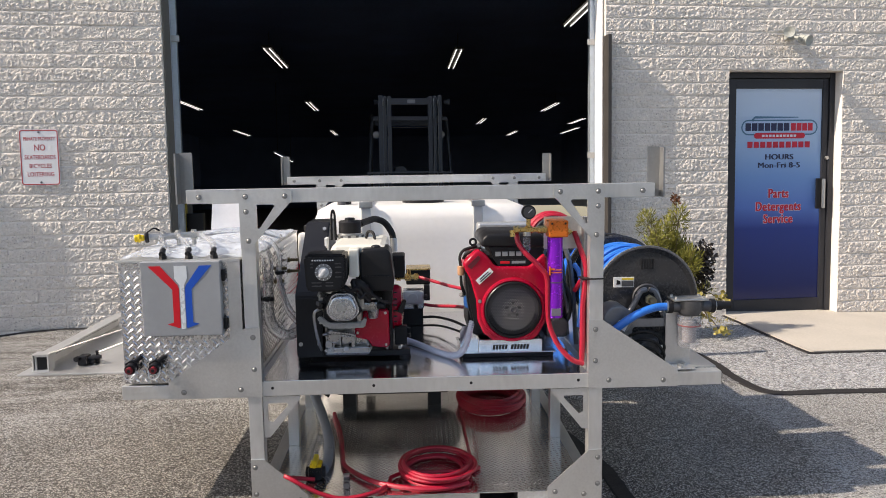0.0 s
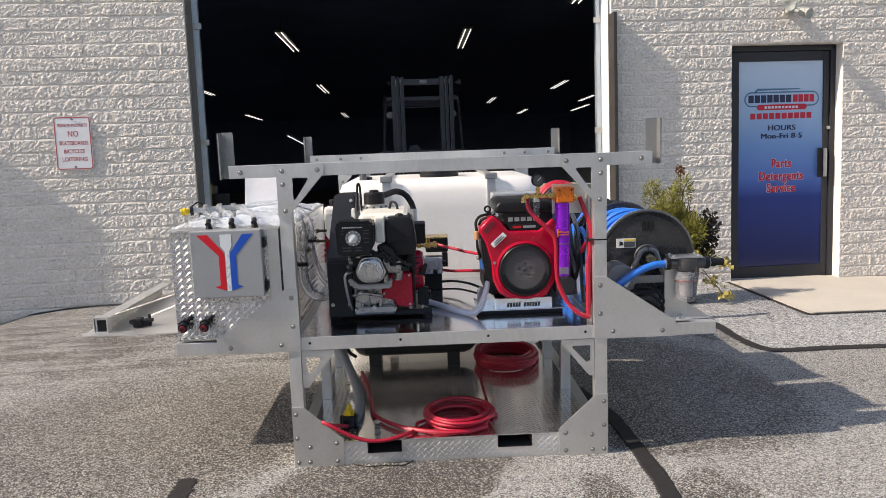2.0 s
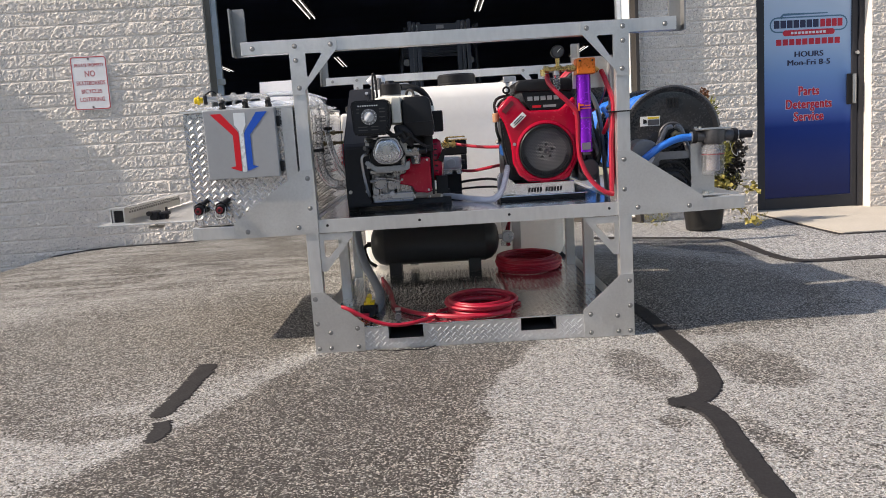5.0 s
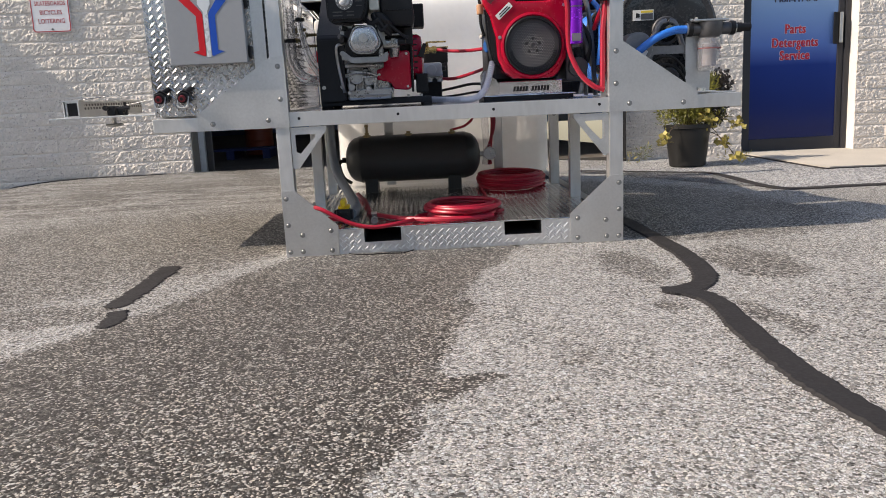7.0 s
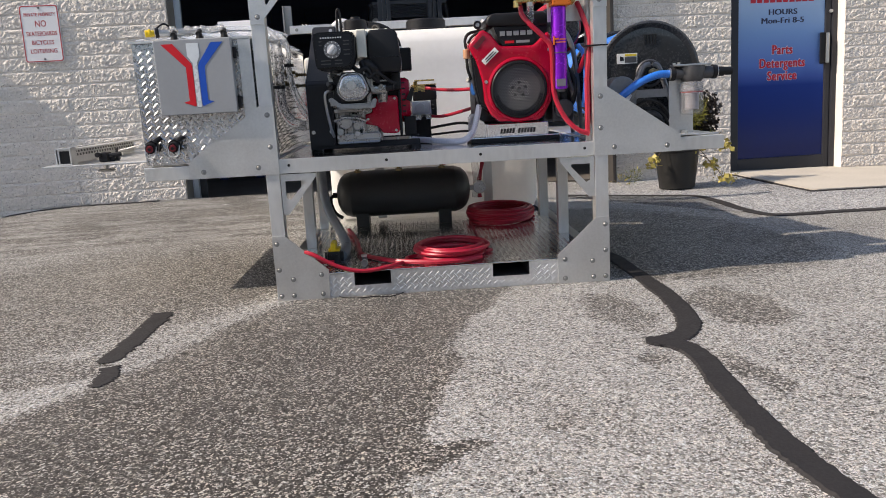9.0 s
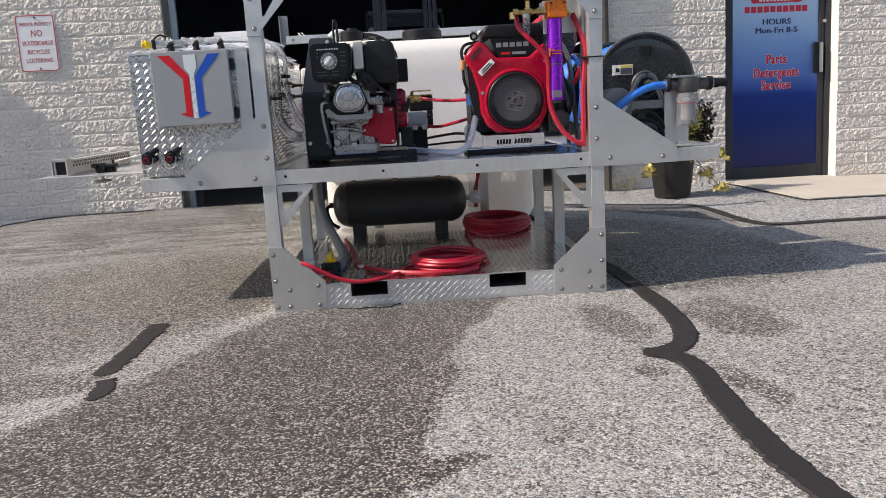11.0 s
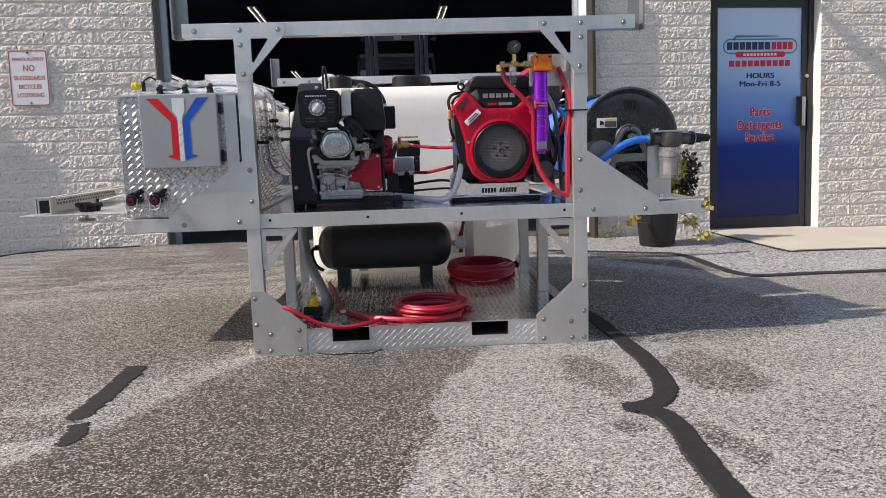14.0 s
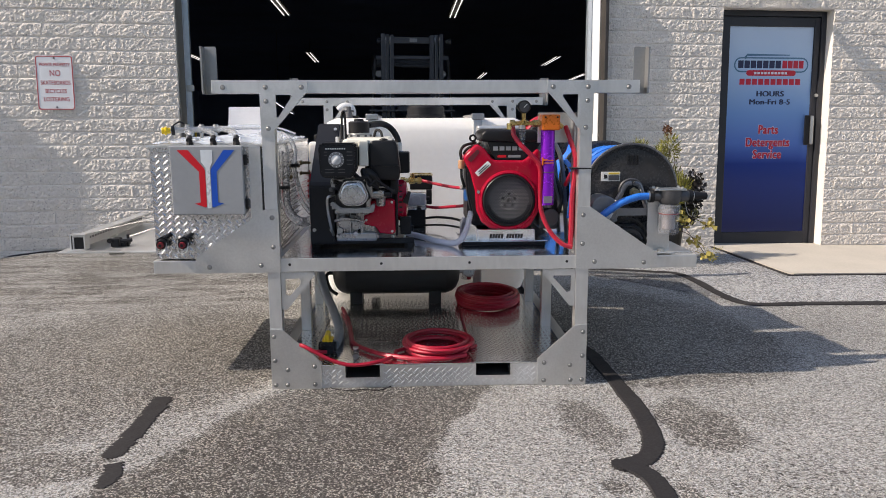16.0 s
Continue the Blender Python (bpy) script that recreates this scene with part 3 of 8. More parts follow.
seam("crack_seal_1", [(0.520, 1.715), (0.548, 1.690), (0.574, 1.645), (0.582, 1.56), (0.555, 1.411), (0.533, 1.28), (0.517, 1.147), (0.507, 1.026), (0.510, 0.88), (0.525, 0.7), (0.54, 0.4)], 0.082, "long dark strip of poured crack sealer on asphalt")
seam("crack_seal_2", [(0.70, 3.40), (0.75, 3.10), (0.782, 2.839), (0.777, 2.587), (0.762, 2.34), (0.750, 2.165), (0.723, 1.996), (0.688, 1.868), (0.640, 1.778), (0.590, 1.735), (0.536, 1.718), (0.492, 1.730)], 0.082, "dark strip of crack sealer that runs out in a spur", 0.0055)
seam("crack_seal_3", [(1.15, 5.0), (1.6, 4.98), (2.0, 4.95), (2.13, 4.85), (2.145, 4.55), (2.12, 4.28), (2.125, 4.07), (2.15, 3.95), (2.24, 3.885), (2.54, 3.87), (2.96, 3.83), (3.9, 3.78), (5.2, 3.72), (8, 3.62)], 0.085, "dark seam between asphalt and stone chips")
seam("crack_seal_4", [(-1.050, 2.51), (-1.058, 2.34), (-1.072, 2.16), (-1.085, 2.03), (-1.100, 1.965)], 0.080, "short dark patch of crack sealer", 0.003, 2.6)
seam("crack_seal_5", [(-1.068, 1.925), (-1.052, 1.86), (-1.058, 1.76)], 0.066, "broken end of a dark sealer patch", 0.003, 3.2)
seam("crack_seal_6", [(-4.5, 5.85), (-3.6, 5.86), (-3.1, 5.95), (-2.6, 5.97), (-1.9, 5.98)], 0.060, "dark joint between asphalt and block wall", 0.006, 3.4)

# dark strip draws the apron's joint together with the shade in its gap
seam("apron_gap", [(2.952, 6.0), (2.947, 5.77), (2.932, 5.36), (2.915, 4.85), (2.92, 4.71), (2.96, 4.683), (3.4, 4.683), (4.6, 4.653), (7.5, 4.583)], 0.035, "dark joint and painted shadow gap along the concrete apron", 0.010)

# unseen plain backdrop behind the camera, added to darken reflections and sky light
bm = B()
bx(bm, -70, 70, -26.5, -26, -0.6, 4.6)
solid("backdrop", bm, mat("far_green_backdrop", (0.050, 0.058, 0.040), 0.95, 0.0, 0.4, 0.4, 3), "unseen dark green backdrop added to darken reflections", "backdrop", on=None, kind="structure", smooth=0)

# ---- the building ----
WALL_TOP = 5.2
OPEN_L, OPEN_R, OPEN_TOP = -1.674, 1.888, 3.8
DOOR_L, DOOR_R, DOOR_TOP = 2.978, 4.025, 2.172
COURSE, BLOCK_L, JOINT = 0.1065, 0.406, 0.0048
FLOOR = 0.10


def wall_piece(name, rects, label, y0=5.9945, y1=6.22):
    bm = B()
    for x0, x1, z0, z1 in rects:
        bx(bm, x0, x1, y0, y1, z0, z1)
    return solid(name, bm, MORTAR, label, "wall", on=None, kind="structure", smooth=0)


wall_left = wall_piece("wall_left", [(-9.0, OPEN_L, -0.3, WALL_TOP)], "beige split-face block wall, half-high courses")
wall_right = wall_piece("wall_right", [(OPEN_R, DOOR_L, -0.3, WALL_TOP), (DOOR_R, 13.0, -0.3, WALL_TOP), (DOOR_L, DOOR_R, DOOR_TOP, WALL_TOP), (DOOR_L, DOOR_R, -0.3, 0.03)], "beige split-face block wall round the office door")
wall_piece("wall_lintel", [(OPEN_L, OPEN_R, OPEN_TOP, WALL_TOP)], "block lintel over the loading door")
# unseen pier, added only to cast the diagonal shade on the left wall
wall_piece("wall_shadow_pier", [(-5.75, -5.35, -0.3, 3.26)], "unseen block pier added to cast shade on the left wall", 5.55, 6.0)

# interior shell
for nm, r, mt, lb in (("floor", (-9, 2.6, 6.0, 46, -0.1, FLOOR), ROOM_FLOOR, "dark sealed concrete warehouse floor"),
                      ("ceiling", (-9, 13, 6.22, 46, 4.35, 4.6), DARK_ROOM, "dark warehouse ceiling"),
                      ("wall_room_west", (-9.2, -9, 6.22, 46, 0, 4.6), DARK_ROOM, "dim painted warehouse wall"),
                      ("wall_room_east", (13, 13.2, 6.22, 46, 0, 4.6), DARK_ROOM, "dim painted warehouse wall"),
                      ("wall_room_north", (-9.2, 13.2, 46, 46.2, 0, 4.6), DARK_ROOM, "dim painted warehouse end wall")):
    bm = B()
    bx(bm, r[0], r[1], r[2], r[3], r[4], r[5])
    solid(nm, bm, mt, lb, nm.split("_")[0], on=None, kind="structure", smooth=0)
bm = B()
bx(bm, -9.2, 13.2, 5.98, 46.2, WALL_TOP, WALL_TOP + 0.2)
solid("roof", bm, JAMB, "flat roof edge of the warehouse", "roof", on=None, kind="structure", smooth=0)

# jambs, guards and door tracks of the loading opening
bm = B()
bx(bm, OPEN_L, OPEN_L + 0.012, 6.02, 6.235, FLOOR, OPEN_TOP, 0.003)
solid("trim_jamb_left", bm, JAMB, "dark grey steel jamb of the loading door", "jamb", on=None, kind="structure")
bm = B()
bx(bm, OPEN_R - 0.012, OPEN_R + 0.020, 5.897, 6.02, gz(6, 1.9), 2.45, 0.004)
solid("trim_guard_right", bm, mat("rusty_guard_steel", (0.045, 0.040, 0.037), 0.7, 0.1, 0.35, 6, 50), "dark grey steel corner guard", "jamb", on=None, kind="structure")
# strip and reveal coloured white to carry the sun on the opening's edge
bm = B()
bx(bm, OPEN_R - 0.021, OPEN_R - 0.013, 6.024, 6.05, FLOOR, OPEN_TOP, 0.003)
solid("trim_jamb_right", bm, TRIM_SUNLIT, "edge strip of the loading door, whitened for sunlight", "jamb", on=None, kind="structure")
bm = B()
bx(bm, OPEN_R - 0.012, OPEN_R - 0.002, 6.052, 6.235, FLOOR, OPEN_TOP, 0.003)
solid("trim_reveal_right", bm, TRIM_SUNLIT, "reveal of the loading door, whitened for sunlight", "jamb", on=None, kind="structure")


def door_track(x, name, side):
    t = thing(name, (x, 6.26, FLOOR), "galvanised vertical track of the overhead door", "door track", "door tracks", on=None)
    bm = B()
    for a, b, c, d in ((-0.02, 0.02, 0.0, 0.004), (-0.02, -0.016, 0.0, 0.05), (0.016, 0.02, 0.0, 0.05)):
        bx(bm, x + a, x + b, 6.24 + c, 6.24 + d, FLOOR, OPEN_TOP, 0.001)
    part("rail", bm, TRACK, t)
    bm = B()
    bx(bm, x - side * 0.055, x - side * 0.02, 6.23, 6.236, FLOOR, OPEN_TOP)
    part("angle", bm, TRACK, t)
    for z in (0.5, 1.45, 2.42, 3.2):
        bm = B()
        bx(bm, x - 0.02 * side, x + side * 0.045, 6.225, 6.24, z, z + 0.05, 0.002)
        part("bracket", bm, STEEL, t)
    return t


door_track(OPEN_L + 0.038, "door_track", 1)
door_track(OPEN_R - 0.038, "door_track", -1)

# ---- office door ----
DY = 6.10
door = thing("door_1", (3.5, DY, 0.10), "closed office door, dark frame with printed blue glass film", "door", on=None, kind="structure")
bm = B()
for r in ((DOOR_L + 0.002, DOOR_L + 0.05, 0.035, DOOR_TOP - 0.002), (DOOR_R - 0.05, DOOR_R - 0.002, 0.035, DOOR_TOP - 0.002), (DOOR_L + 0.05, DOOR_R - 0.05, DOOR_TOP - 0.05, DOOR_TOP - 0.002)):
    bx(bm, r[0], r[1], DY - 0.01, DY + 0.10, r[2], r[3], 0.003)
part("door_frame", bm, DOOR_FRAME, door)
bm = B()
gl, gr, gb, gt = DOOR_L + 0.130, DOOR_R - 0.105, 0.172, 2.035
for r in ((DOOR_L + 0.054, gl, 0.06, DOOR_TOP - 0.054), (gr, DOOR_R - 0.054, 0.06, DOOR_TOP - 0.054), (gl, gr, gt, DOOR_TOP - 0.054), (gl, gr, 0.06, gb)):
    bx(bm, r[0], r[1], DY + 0.005, DY + 0.05, r[2], r[3], 0.003)
leaf = part("leaf", bm, DOOR_FRAME, door)
bm = B()
bx(bm, gl - 0.005, gr + 0.005, DY + 0.022, DY + 0.030, gb - 0.005, gt + 0.005)
part("glass", bm, FILM, door, "printed film shading from pale to deep blue")
bm = B()
bx(bm, 3.865, 3.945, DY - 0.012, DY + 0.004, 0.975, 1.245, 0.006)
part("pull_plate", bm, BLACK, leaf)
bm = B()
bx(bm, 3.908, 3.938, DY - 0.034, DY - 0.018, 0.980, 1.240, 0.005)
bx(bm, 3.914, 3.932, DY - 0.020, DY - 0.011, 0.985, 1.01)
bx(bm, 3.914, 3.932, DY - 0.020, DY - 0.011, 1.21, 1.235)
part("pull_handle", bm, STEEL, leaf, "brushed steel pull handle")
bm = B()
cyl(bm, (3.962, DY - 0.012, 1.425), (3.962, DY + 0.006, 1.425), 0.016)
part("lock_cylinder", bm, STEEL, leaf)
bm = B()
bx(bm, DOOR_L + 0.05, DOOR_R - 0.05, DY - 0.02, DY + 0.10, 0.030, 0.058, 0.003)
part("threshold", bm, STEEL_DK, door)
TEXT_NAVY = mat("navy_print", (0.010, 0.016, 0.06), 0.4, 0, 0.05)
TEXT_RED = mat("red_print", (0.50, 0.008, 0.03), 0.4, 0, 0.05)
TEXT_WHITE = mat("white_print", (0.60, 0.60, 0.66), 0.4, 0, 0.05)
TEXT_TEAL = mat("teal_print", (0.05, 0.14, 0.24), 0.4, 0, 0.05)
TY = DY + 0.0205
cx = 3.525


def lettering(t, size, z, m1, sq=1.0, sp=1.0, x=cx, y=TY, d=0.0006, bold=0.0):
    words(t, size, m1, at_xz(x, y, z), door, squeeze=sq, space=sp, depth=d, bold=bold)


for t, z in (("Parts", 1.113), ("Detergents", 0.998), ("Service", 0.888)):
    for k, dx in enumerate((-0.0042, 0.0, 0.0042)):
        lettering(t, 0.112, z, TEXT_WHITE, 0.74, 1.14, cx + dx, TY + 0.0010 - k * 0.0002, 0.0004, 0.0040)
    for k, dx in enumerate((-0.0030, 0.0, 0.0030)):
        lettering(t, 0.112, z, TEXT_RED, 0.74, 1.14, cx + dx, TY - 0.0006 - k * 0.0002, 0.0004, 0.0016)
for t, z in (("HOURS", 1.437), ("Mon-Fri 8-5", 1.364)):
    for k, dx in enumerate((-0.0028, 0.0, 0.0028)):
        lettering(t, 0.068, z, TEXT_NAVY, 1.16, 1.05, cx + dx, TY - k * 0.0003, 0.0006)


def bar_row(x0, x1, z0, z1, m1, n, y=TY, gap=0.2, name="print_bar"):
    w = (x1 - x0) / n
    for i in range(n):
        bm = B()
        bx(bm, x0 + i * w, x0 + (i + 1 - gap) * w, y, y + 0.0012, z0, z1)
        part(name, bm, m1, door, smooth=0)


bar_row(3.225, 3.825, 1.520, 1.573, TEXT_RED, 10)


def oval(x0, x1, z0, z1, k=8):
    r = (z1 - z0) / 2
    pts = []
    for c, a0 in ((x1 - r, -90), (x0 + r, 90)):
        for i in range(k + 1):
            a = radians(a0 + 180 * i / k)
            pts.append((c + r * math.cos(a), (z0 + z1) / 2 + r * math.sin(a)))
    return pts


bm = B()
prism(bm, oval(3.165, 3.885, 1.630, 1.765), TY, TY + 0.0010, [oval(3.177, 3.873, 1.642, 1.753)])
part("emblem_ring", bm, TEXT_TEAL, door, smooth=0)
bm = B()
prism(bm, oval(3.285, 3.765, 1.600, 1.650), TY - 0.0012, TY)
part("emblem_ribbon", bm, TEXT_RED, door, smooth=0)
bar_row(3.205, 3.625, 1.668, 1.735, TEXT_NAVY, 7, TY, 0.15, "emblem_bar")
bar_row(3.632, 3.845, 1.668, 1.735, TEXT_RED, 4, TY, 0.15, "emblem_bar")
bar_row(3.36, 3.69, 1.614, 1.634, TEXT_WHITE, 10, TY - 0.002, 0.3, "emblem_bar")
bm = B()
prism(bm, [(3.29, 1.775), (3.70, 1.782), (3.70, 1.790), (3.29, 1.795), (3.26, 1.765), (3.275, 1.745)], TY, TY + 0.0010)
part("emblem_wand", bm, TEXT_TEAL, door, smooth=0)

# ---- notice on the wall ----
SIGN_RED = mat("sign_red", (0.42, 0.06, 0.06), 0.45, 0, 0.08)
SIGN_WHITE = mat("sign_white", (0.74, 0.74, 0.74), 0.35, 0, 0.05)
sign = thing("notice_sign", (-2.608, 5.9735, 1.277), "white metal notice with red border and lettering on block wall", "sign", on=None)


def rrect(x0, x1, z0, z1, r, k=5):
    pts = []
    for cx_, cz_, a0 in ((x1 - r, z0 + r, -90), (x1 - r, z1 - r, 0), (x0 + r, z1 - r, 90), (x0 + r, z0 + r, 180)):
        for i in range(k + 1):
            a = radians(a0 + 90 * i / k)
            pts.append((cx_ + r * math.cos(a), cz_ + r * math.sin(a)))
    return pts


sx0, sx1, sz0, sz1 = -2.754, -2.467, 1.279, 1.707
bm = B()
prism(bm, rrect(sx0, sx1, sz0, sz1, 0.025), 5.9735, 5.9765)
part("plate", bm, SIGN_WHITE, sign, smooth=0)
bm = B()
prism(bm, rrect(sx0 + 0.004, sx1 - 0.004, sz0 + 0.004, sz1 - 0.004, 0.022), 5.9720, 5.9735, [rrect(sx0 + 0.012, sx1 - 0.012, sz0 + 0.012, sz1 - 0.012, 0.016)])
part("border", bm, SIGN_RED, sign, smooth=0)
for t, sz, z, sq in (("PRIVATE PROPERTY", 0.036, 1.634, 0.70), ("NO", 0.066, 1.566, 0.80), ("SKATEBOARDS", 0.046, 1.493, 0.70), ("BICYCLES", 0.046, 1.427, 0.80), ("LOITERING", 0.046, 1.363, 0.82)):
    words(t, sz, SIGN_RED, at_xz(-2.608, 5.9731, z), sign, squeeze=sq, depth=0.0006, bold=0.0006, space=1.05)
for z in (1.684, 1.303):
    bm = B()
    cyl(bm, (-2.608, 5.9665, z), (-2.608, 5.9745, z), 0.008, 8)
    part("screw", bm, STEEL_DK, sign)

# ---- twin floodlight over the door ----
fl = thing("floodlight", (3.50, 5.94, 2.42), "twin-head pale floodlight fixed to the block wall", "floodlight", on=None)
bm = B()
bx(bm, 3.46, 3.545, 5.93, 5.985, 2.425, 2.51, 0.01)
GREY_LAMP = mat("weathered_grey_lamp", (0.34, 0.35, 0.32), 0.55, 0.0, 0.2, 20, 120)
part("back_box", bm, GREY_LAMP, fl)
for a, b in (((3.47, 5.93, 2.47), (3.40, 5.80, 2.46)), ((3.53, 5.93, 2.44), (3.58, 5.80, 2.39))):
    bm = B()
    a, b = Vector(a), Vector(b)
    d = (b - a).normalized()
    cyl(bm, a, a + d * 0.06, 0.014, 10)
    q = Matrix.Translation(a + d * 0.05) @ d.to_track_quat("Z", "Y").to_matrix().to_4x4()
    lathe(bm, [(0.020, 0), (0.036, 0.01), (0.040, 0.05), (0.042, 0.052), (0.042, 0.062), (0.039, 0.064), (0.042, 0.072), (0.042, 0.085), (0.045, 0.10), (0.037, 0.098), (0.015, 0.085)], q)
    part("lamp_head", bm, GREY_LAMP, fl)

# ---- warehouse tubes ----


def tube_lamp(x, y, z, length, turn):
    t = thing("tube_light", (x, y, z), "slim twin-tube ceiling light, switched on", "ceiling light", "warehouse ceiling lights", on=None)
    m = Matrix.Translation((x, y, z)) @ pose(0, 0, 0, 0, 0, turn)
    bm = B()
    bx(bm, -0.10, 0.10, -length / 2, length / 2, 0.03, 0.07, 0.004, m)
    part("housing", bm, JAMB, t)
    for s in (-0.055, 0.055):
        bm = B()
        cyl(bm, m @ Vector((s, -length / 2 + 0.03, 0.01)), m @ Vector((s, length / 2 - 0.03, 0.01)), 0.010, 8)
        part("tube", bm, TUBE_LIGHT, t)
    for yy in (-length * 0.35, length * 0.35):
        bm = B()
        cyl(bm, m @ Vector((0, yy, 0.07)), m @ Vector((0, yy, 4.36 - z)), 0.006, 6)
        part("hanger", bm, STEEL_DK, t)


LZ = 3.95
for x, y, ln in ((-1.72, 16.2, 2.4), (2.07, 16.2, 2.4), (3.49, 11.75, 2.0), (-1.42, 25.5, 2.6), (-5.29, 25.2, 2.6), (6.80, 25.9, 2.7),
                 (5.33, 31.4, 2.6), (9.53, 31.6, 2.8), (10.83, 37.0, 3.8), (-5.32, 37.3, 3.6), (8.2, 38.5, 3.2), (-0.94, 37.5, 3.0)):
    tube_lamp(x, y, LZ, ln, -3.7)
low = thing("strip_light", (-2.32, 25.0, 2.25), "long low-hung single strip light, switched on", "ceiling light", on=None)
bm = B()
bx(bm, -2.36, -2.30, 21.3, 28.7, 2.262, 2.33, 0.005)
part("housing", bm, DARK_ROOM, low)
bm = B()
cyl(bm, (-2.31, 21.4, 2.25), (-2.345, 28.6, 2.25), 0.011, 8)
part("tube", bm, TUBE_LIGHT, low)
for y in (22.5, 27.5):
    bm = B()
    cyl(bm, (-2.33, y, 2.33), (-2.33, y, 4.36), 0.006, 6)
    part("hanger", bm, STEEL_DK, low)

# ---- fork truck inside ----
FT = mat("fork_truck_grey", (0.050, 0.054, 0.066), 0.5, 0.3, 0.2, 6, 60)
ft = thing("forklift", (0.45, 8.6, FLOOR), "dark forklift parked inside with its mast facing out", "forklift", on=None)
for x0, x1, y, z1 in ((0.078, 0.124, 8.20, 2.235), (0.134, 0.167, 8.24, 2.232), (0.183, 0.218, 8.22, 2.225), (0.629, 0.675, 8.22, 2.225), (0.691, 0.724, 8.24, 2.232), (0.742, 0.777, 8.20, 2.235)):
    bm = B()
    prism(bm, [(x0, y), (x1, y), (x1, y + 0.09), (x0, y + 0.09), (x0, y + 0.075), (x1 - 0.012, y + 0.075), (x1 - 0.012, y + 0.015), (x0, y + 0.015)], FLOOR + 0.05, z1, plane="xy")
    part("mast_channel", bm, FT, ft)
for x0, x1, y, z0, z1 in ((0.218, 0.629, 8.24, 2.135, 2.205), (0.218, 0.629, 8.27, 1.965, 2.005), (0.02, 0.076, 8.29, 1.965, 2.005), (0.779, 0.85, 8.29, 1.965, 2.005), (0.218, 0.629, 8.27, 1.885, 1.893), (-0.07, 0.90, 8.15, 1.375, 1.397), (0.218, 0.629, 8.24, 0.60, 0.675)):
    bm = B()
    bx(bm, x0, x1, y, y + 0.04, z0, z1, 0.003)
    part("mast_crossbar", bm, FT, ft)
bm = B()
bx(bm, 0.40, 0.485, 8.232, 8.239, 2.150, 2.190, 0.001)
part("plate", bm, mat("dusty_plate", (0.30, 0.30, 0.31), 0.5), ft, "pale rating plate")
for x in (0.128, 0.176, 0.683, 0.733):
    bm = B()
    cyl(bm, (x - 0.007, 8.22, 2.165), (x + 0.007, 8.22, 2.165), 0.052, 20, bevel=0.003)
    part("chain_pulley", bm, STEEL, ft, "worn steel chain pulley")
    bm = B()
    bx(bm, x - 0.004, x + 0.004, 8.162, 8.168, 1.40, 2.165)
    part("lift_chain", bm, STEEL_DK, ft)
for x, s in ((0.035, -1), (0.88, 1)):
    bm = B()
    cyl(bm, (x, 8.33, 2.17), (x - s * 0.06, 8.33, 2.17), 0.035, 12, 0.02)
    part("hose_guide", bm, FT, ft)
    bm = B()
    tube(bm, [(x + s * 0.06, 8.66, 1.0), (x + s * 0.05, 8.68, 1.45), (x + s * 0.03, 8.70, 1.78), (x + s * 0.005, 8.75, 2.03), (x, 9.8, 2.05), (x, 10.0, 1.2)], 0.022, 8)
    part("guard_post", bm, FT, ft)
for k in range(7):
    bm = B()
    bx(bm, 0.03, 0.88, 8.8 + k * 0.16, 8.83 + k * 0.16, 2.03, 2.06)
    part("guard_bar", bm, FT, ft)
bm = B()
prism(bm, [(0.26, 1.40), (0.28, 1.455), (0.36, 1.47), (0.40, 1.43), (0.41, 1.40)], 8.5, 8.9, bevel=0.01)
part("steering_cowl", bm, FT, ft)
bm = B()
bx(bm, 0.0, 0.88, 8.55, 10.3, 0.35, 1.05, 0.06)
part("truck_body", bm, FT, ft)
for x in (-0.02, 0.80):
    for y in (8.75, 10.0):
        bm = B()
        cyl(bm, (x, y, FLOOR + 0.24), (x + 0.12, y, FLOOR + 0.24), 0.24, 20, bevel=0.02)
        part("tyre", bm, RUBBER, ft)
for x in (0.22, 0.60):
    bm = B()
    prism(bm, [(8.16, FLOOR + 0.04), (8.20, FLOOR + 0.04), (8.20, 0.7), (8.16, 0.7)], x, x + 0.10, plane="yz")
    part("fork", bm, STEEL_DK, ft)
for x in (0.062, 0.814):
    bm = B()
    lathe(bm, [(0.012, 0), (0.036, 0.015), (0.040, 0.05)], Matrix.Translation((x, 8.6, 1.828)) @ pose(0, 0, 0, 90))
    part("work_lamp", bm, mat("dusty_lamp_glass", (0.36, 0.36, 0.36), 0.3), ft, "pale round work lamp")

# stored goods seen dimly past the machine
pallet = thing("pallet", (-1.9, 9.9, FLOOR), "low blue plastic pallet on the warehouse floor", "pallet", on=None)
BLUE_PALLET = mat("blue_pallet_plastic", (0.010, 0.022, 0.10), 0.5, 0.0, 0.2, 8, 60)
for k in range(6):
    bm = B()
    bx(bm, -2.45, -1.45, 9.5 + k * 0.15, 9.60 + k * 0.15, FLOOR + 0.105, FLOOR + 0.130, 0.003)
    part("deck_board", bm, BLUE_PALLET, pallet)
for x in (-2.45, -2.0, -1.55):
    bm = B()
    bx(bm, x, x + 0.10, 9.5, 10.35, FLOOR + 0.001, FLOOR + 0.104, 0.004)
    part("bearer", bm, BLUE_PALLET, pallet)
bm = B()
q = Matrix.Translation((-1.75, 10.9, FLOOR))
r, h = 0.20, 0.62
lathe(bm, [(r * 0.95, 0), (r, 0.03), (r, h * 0.3), (r * 1.03, h * 0.32), (r, h * 0.34), (r, h * 0.66), (r * 1.03, h * 0.68), (r, h * 0.7), (r, h - 0.04), (r * 0.8, h - 0.01), (r * 0.3, h)], q)
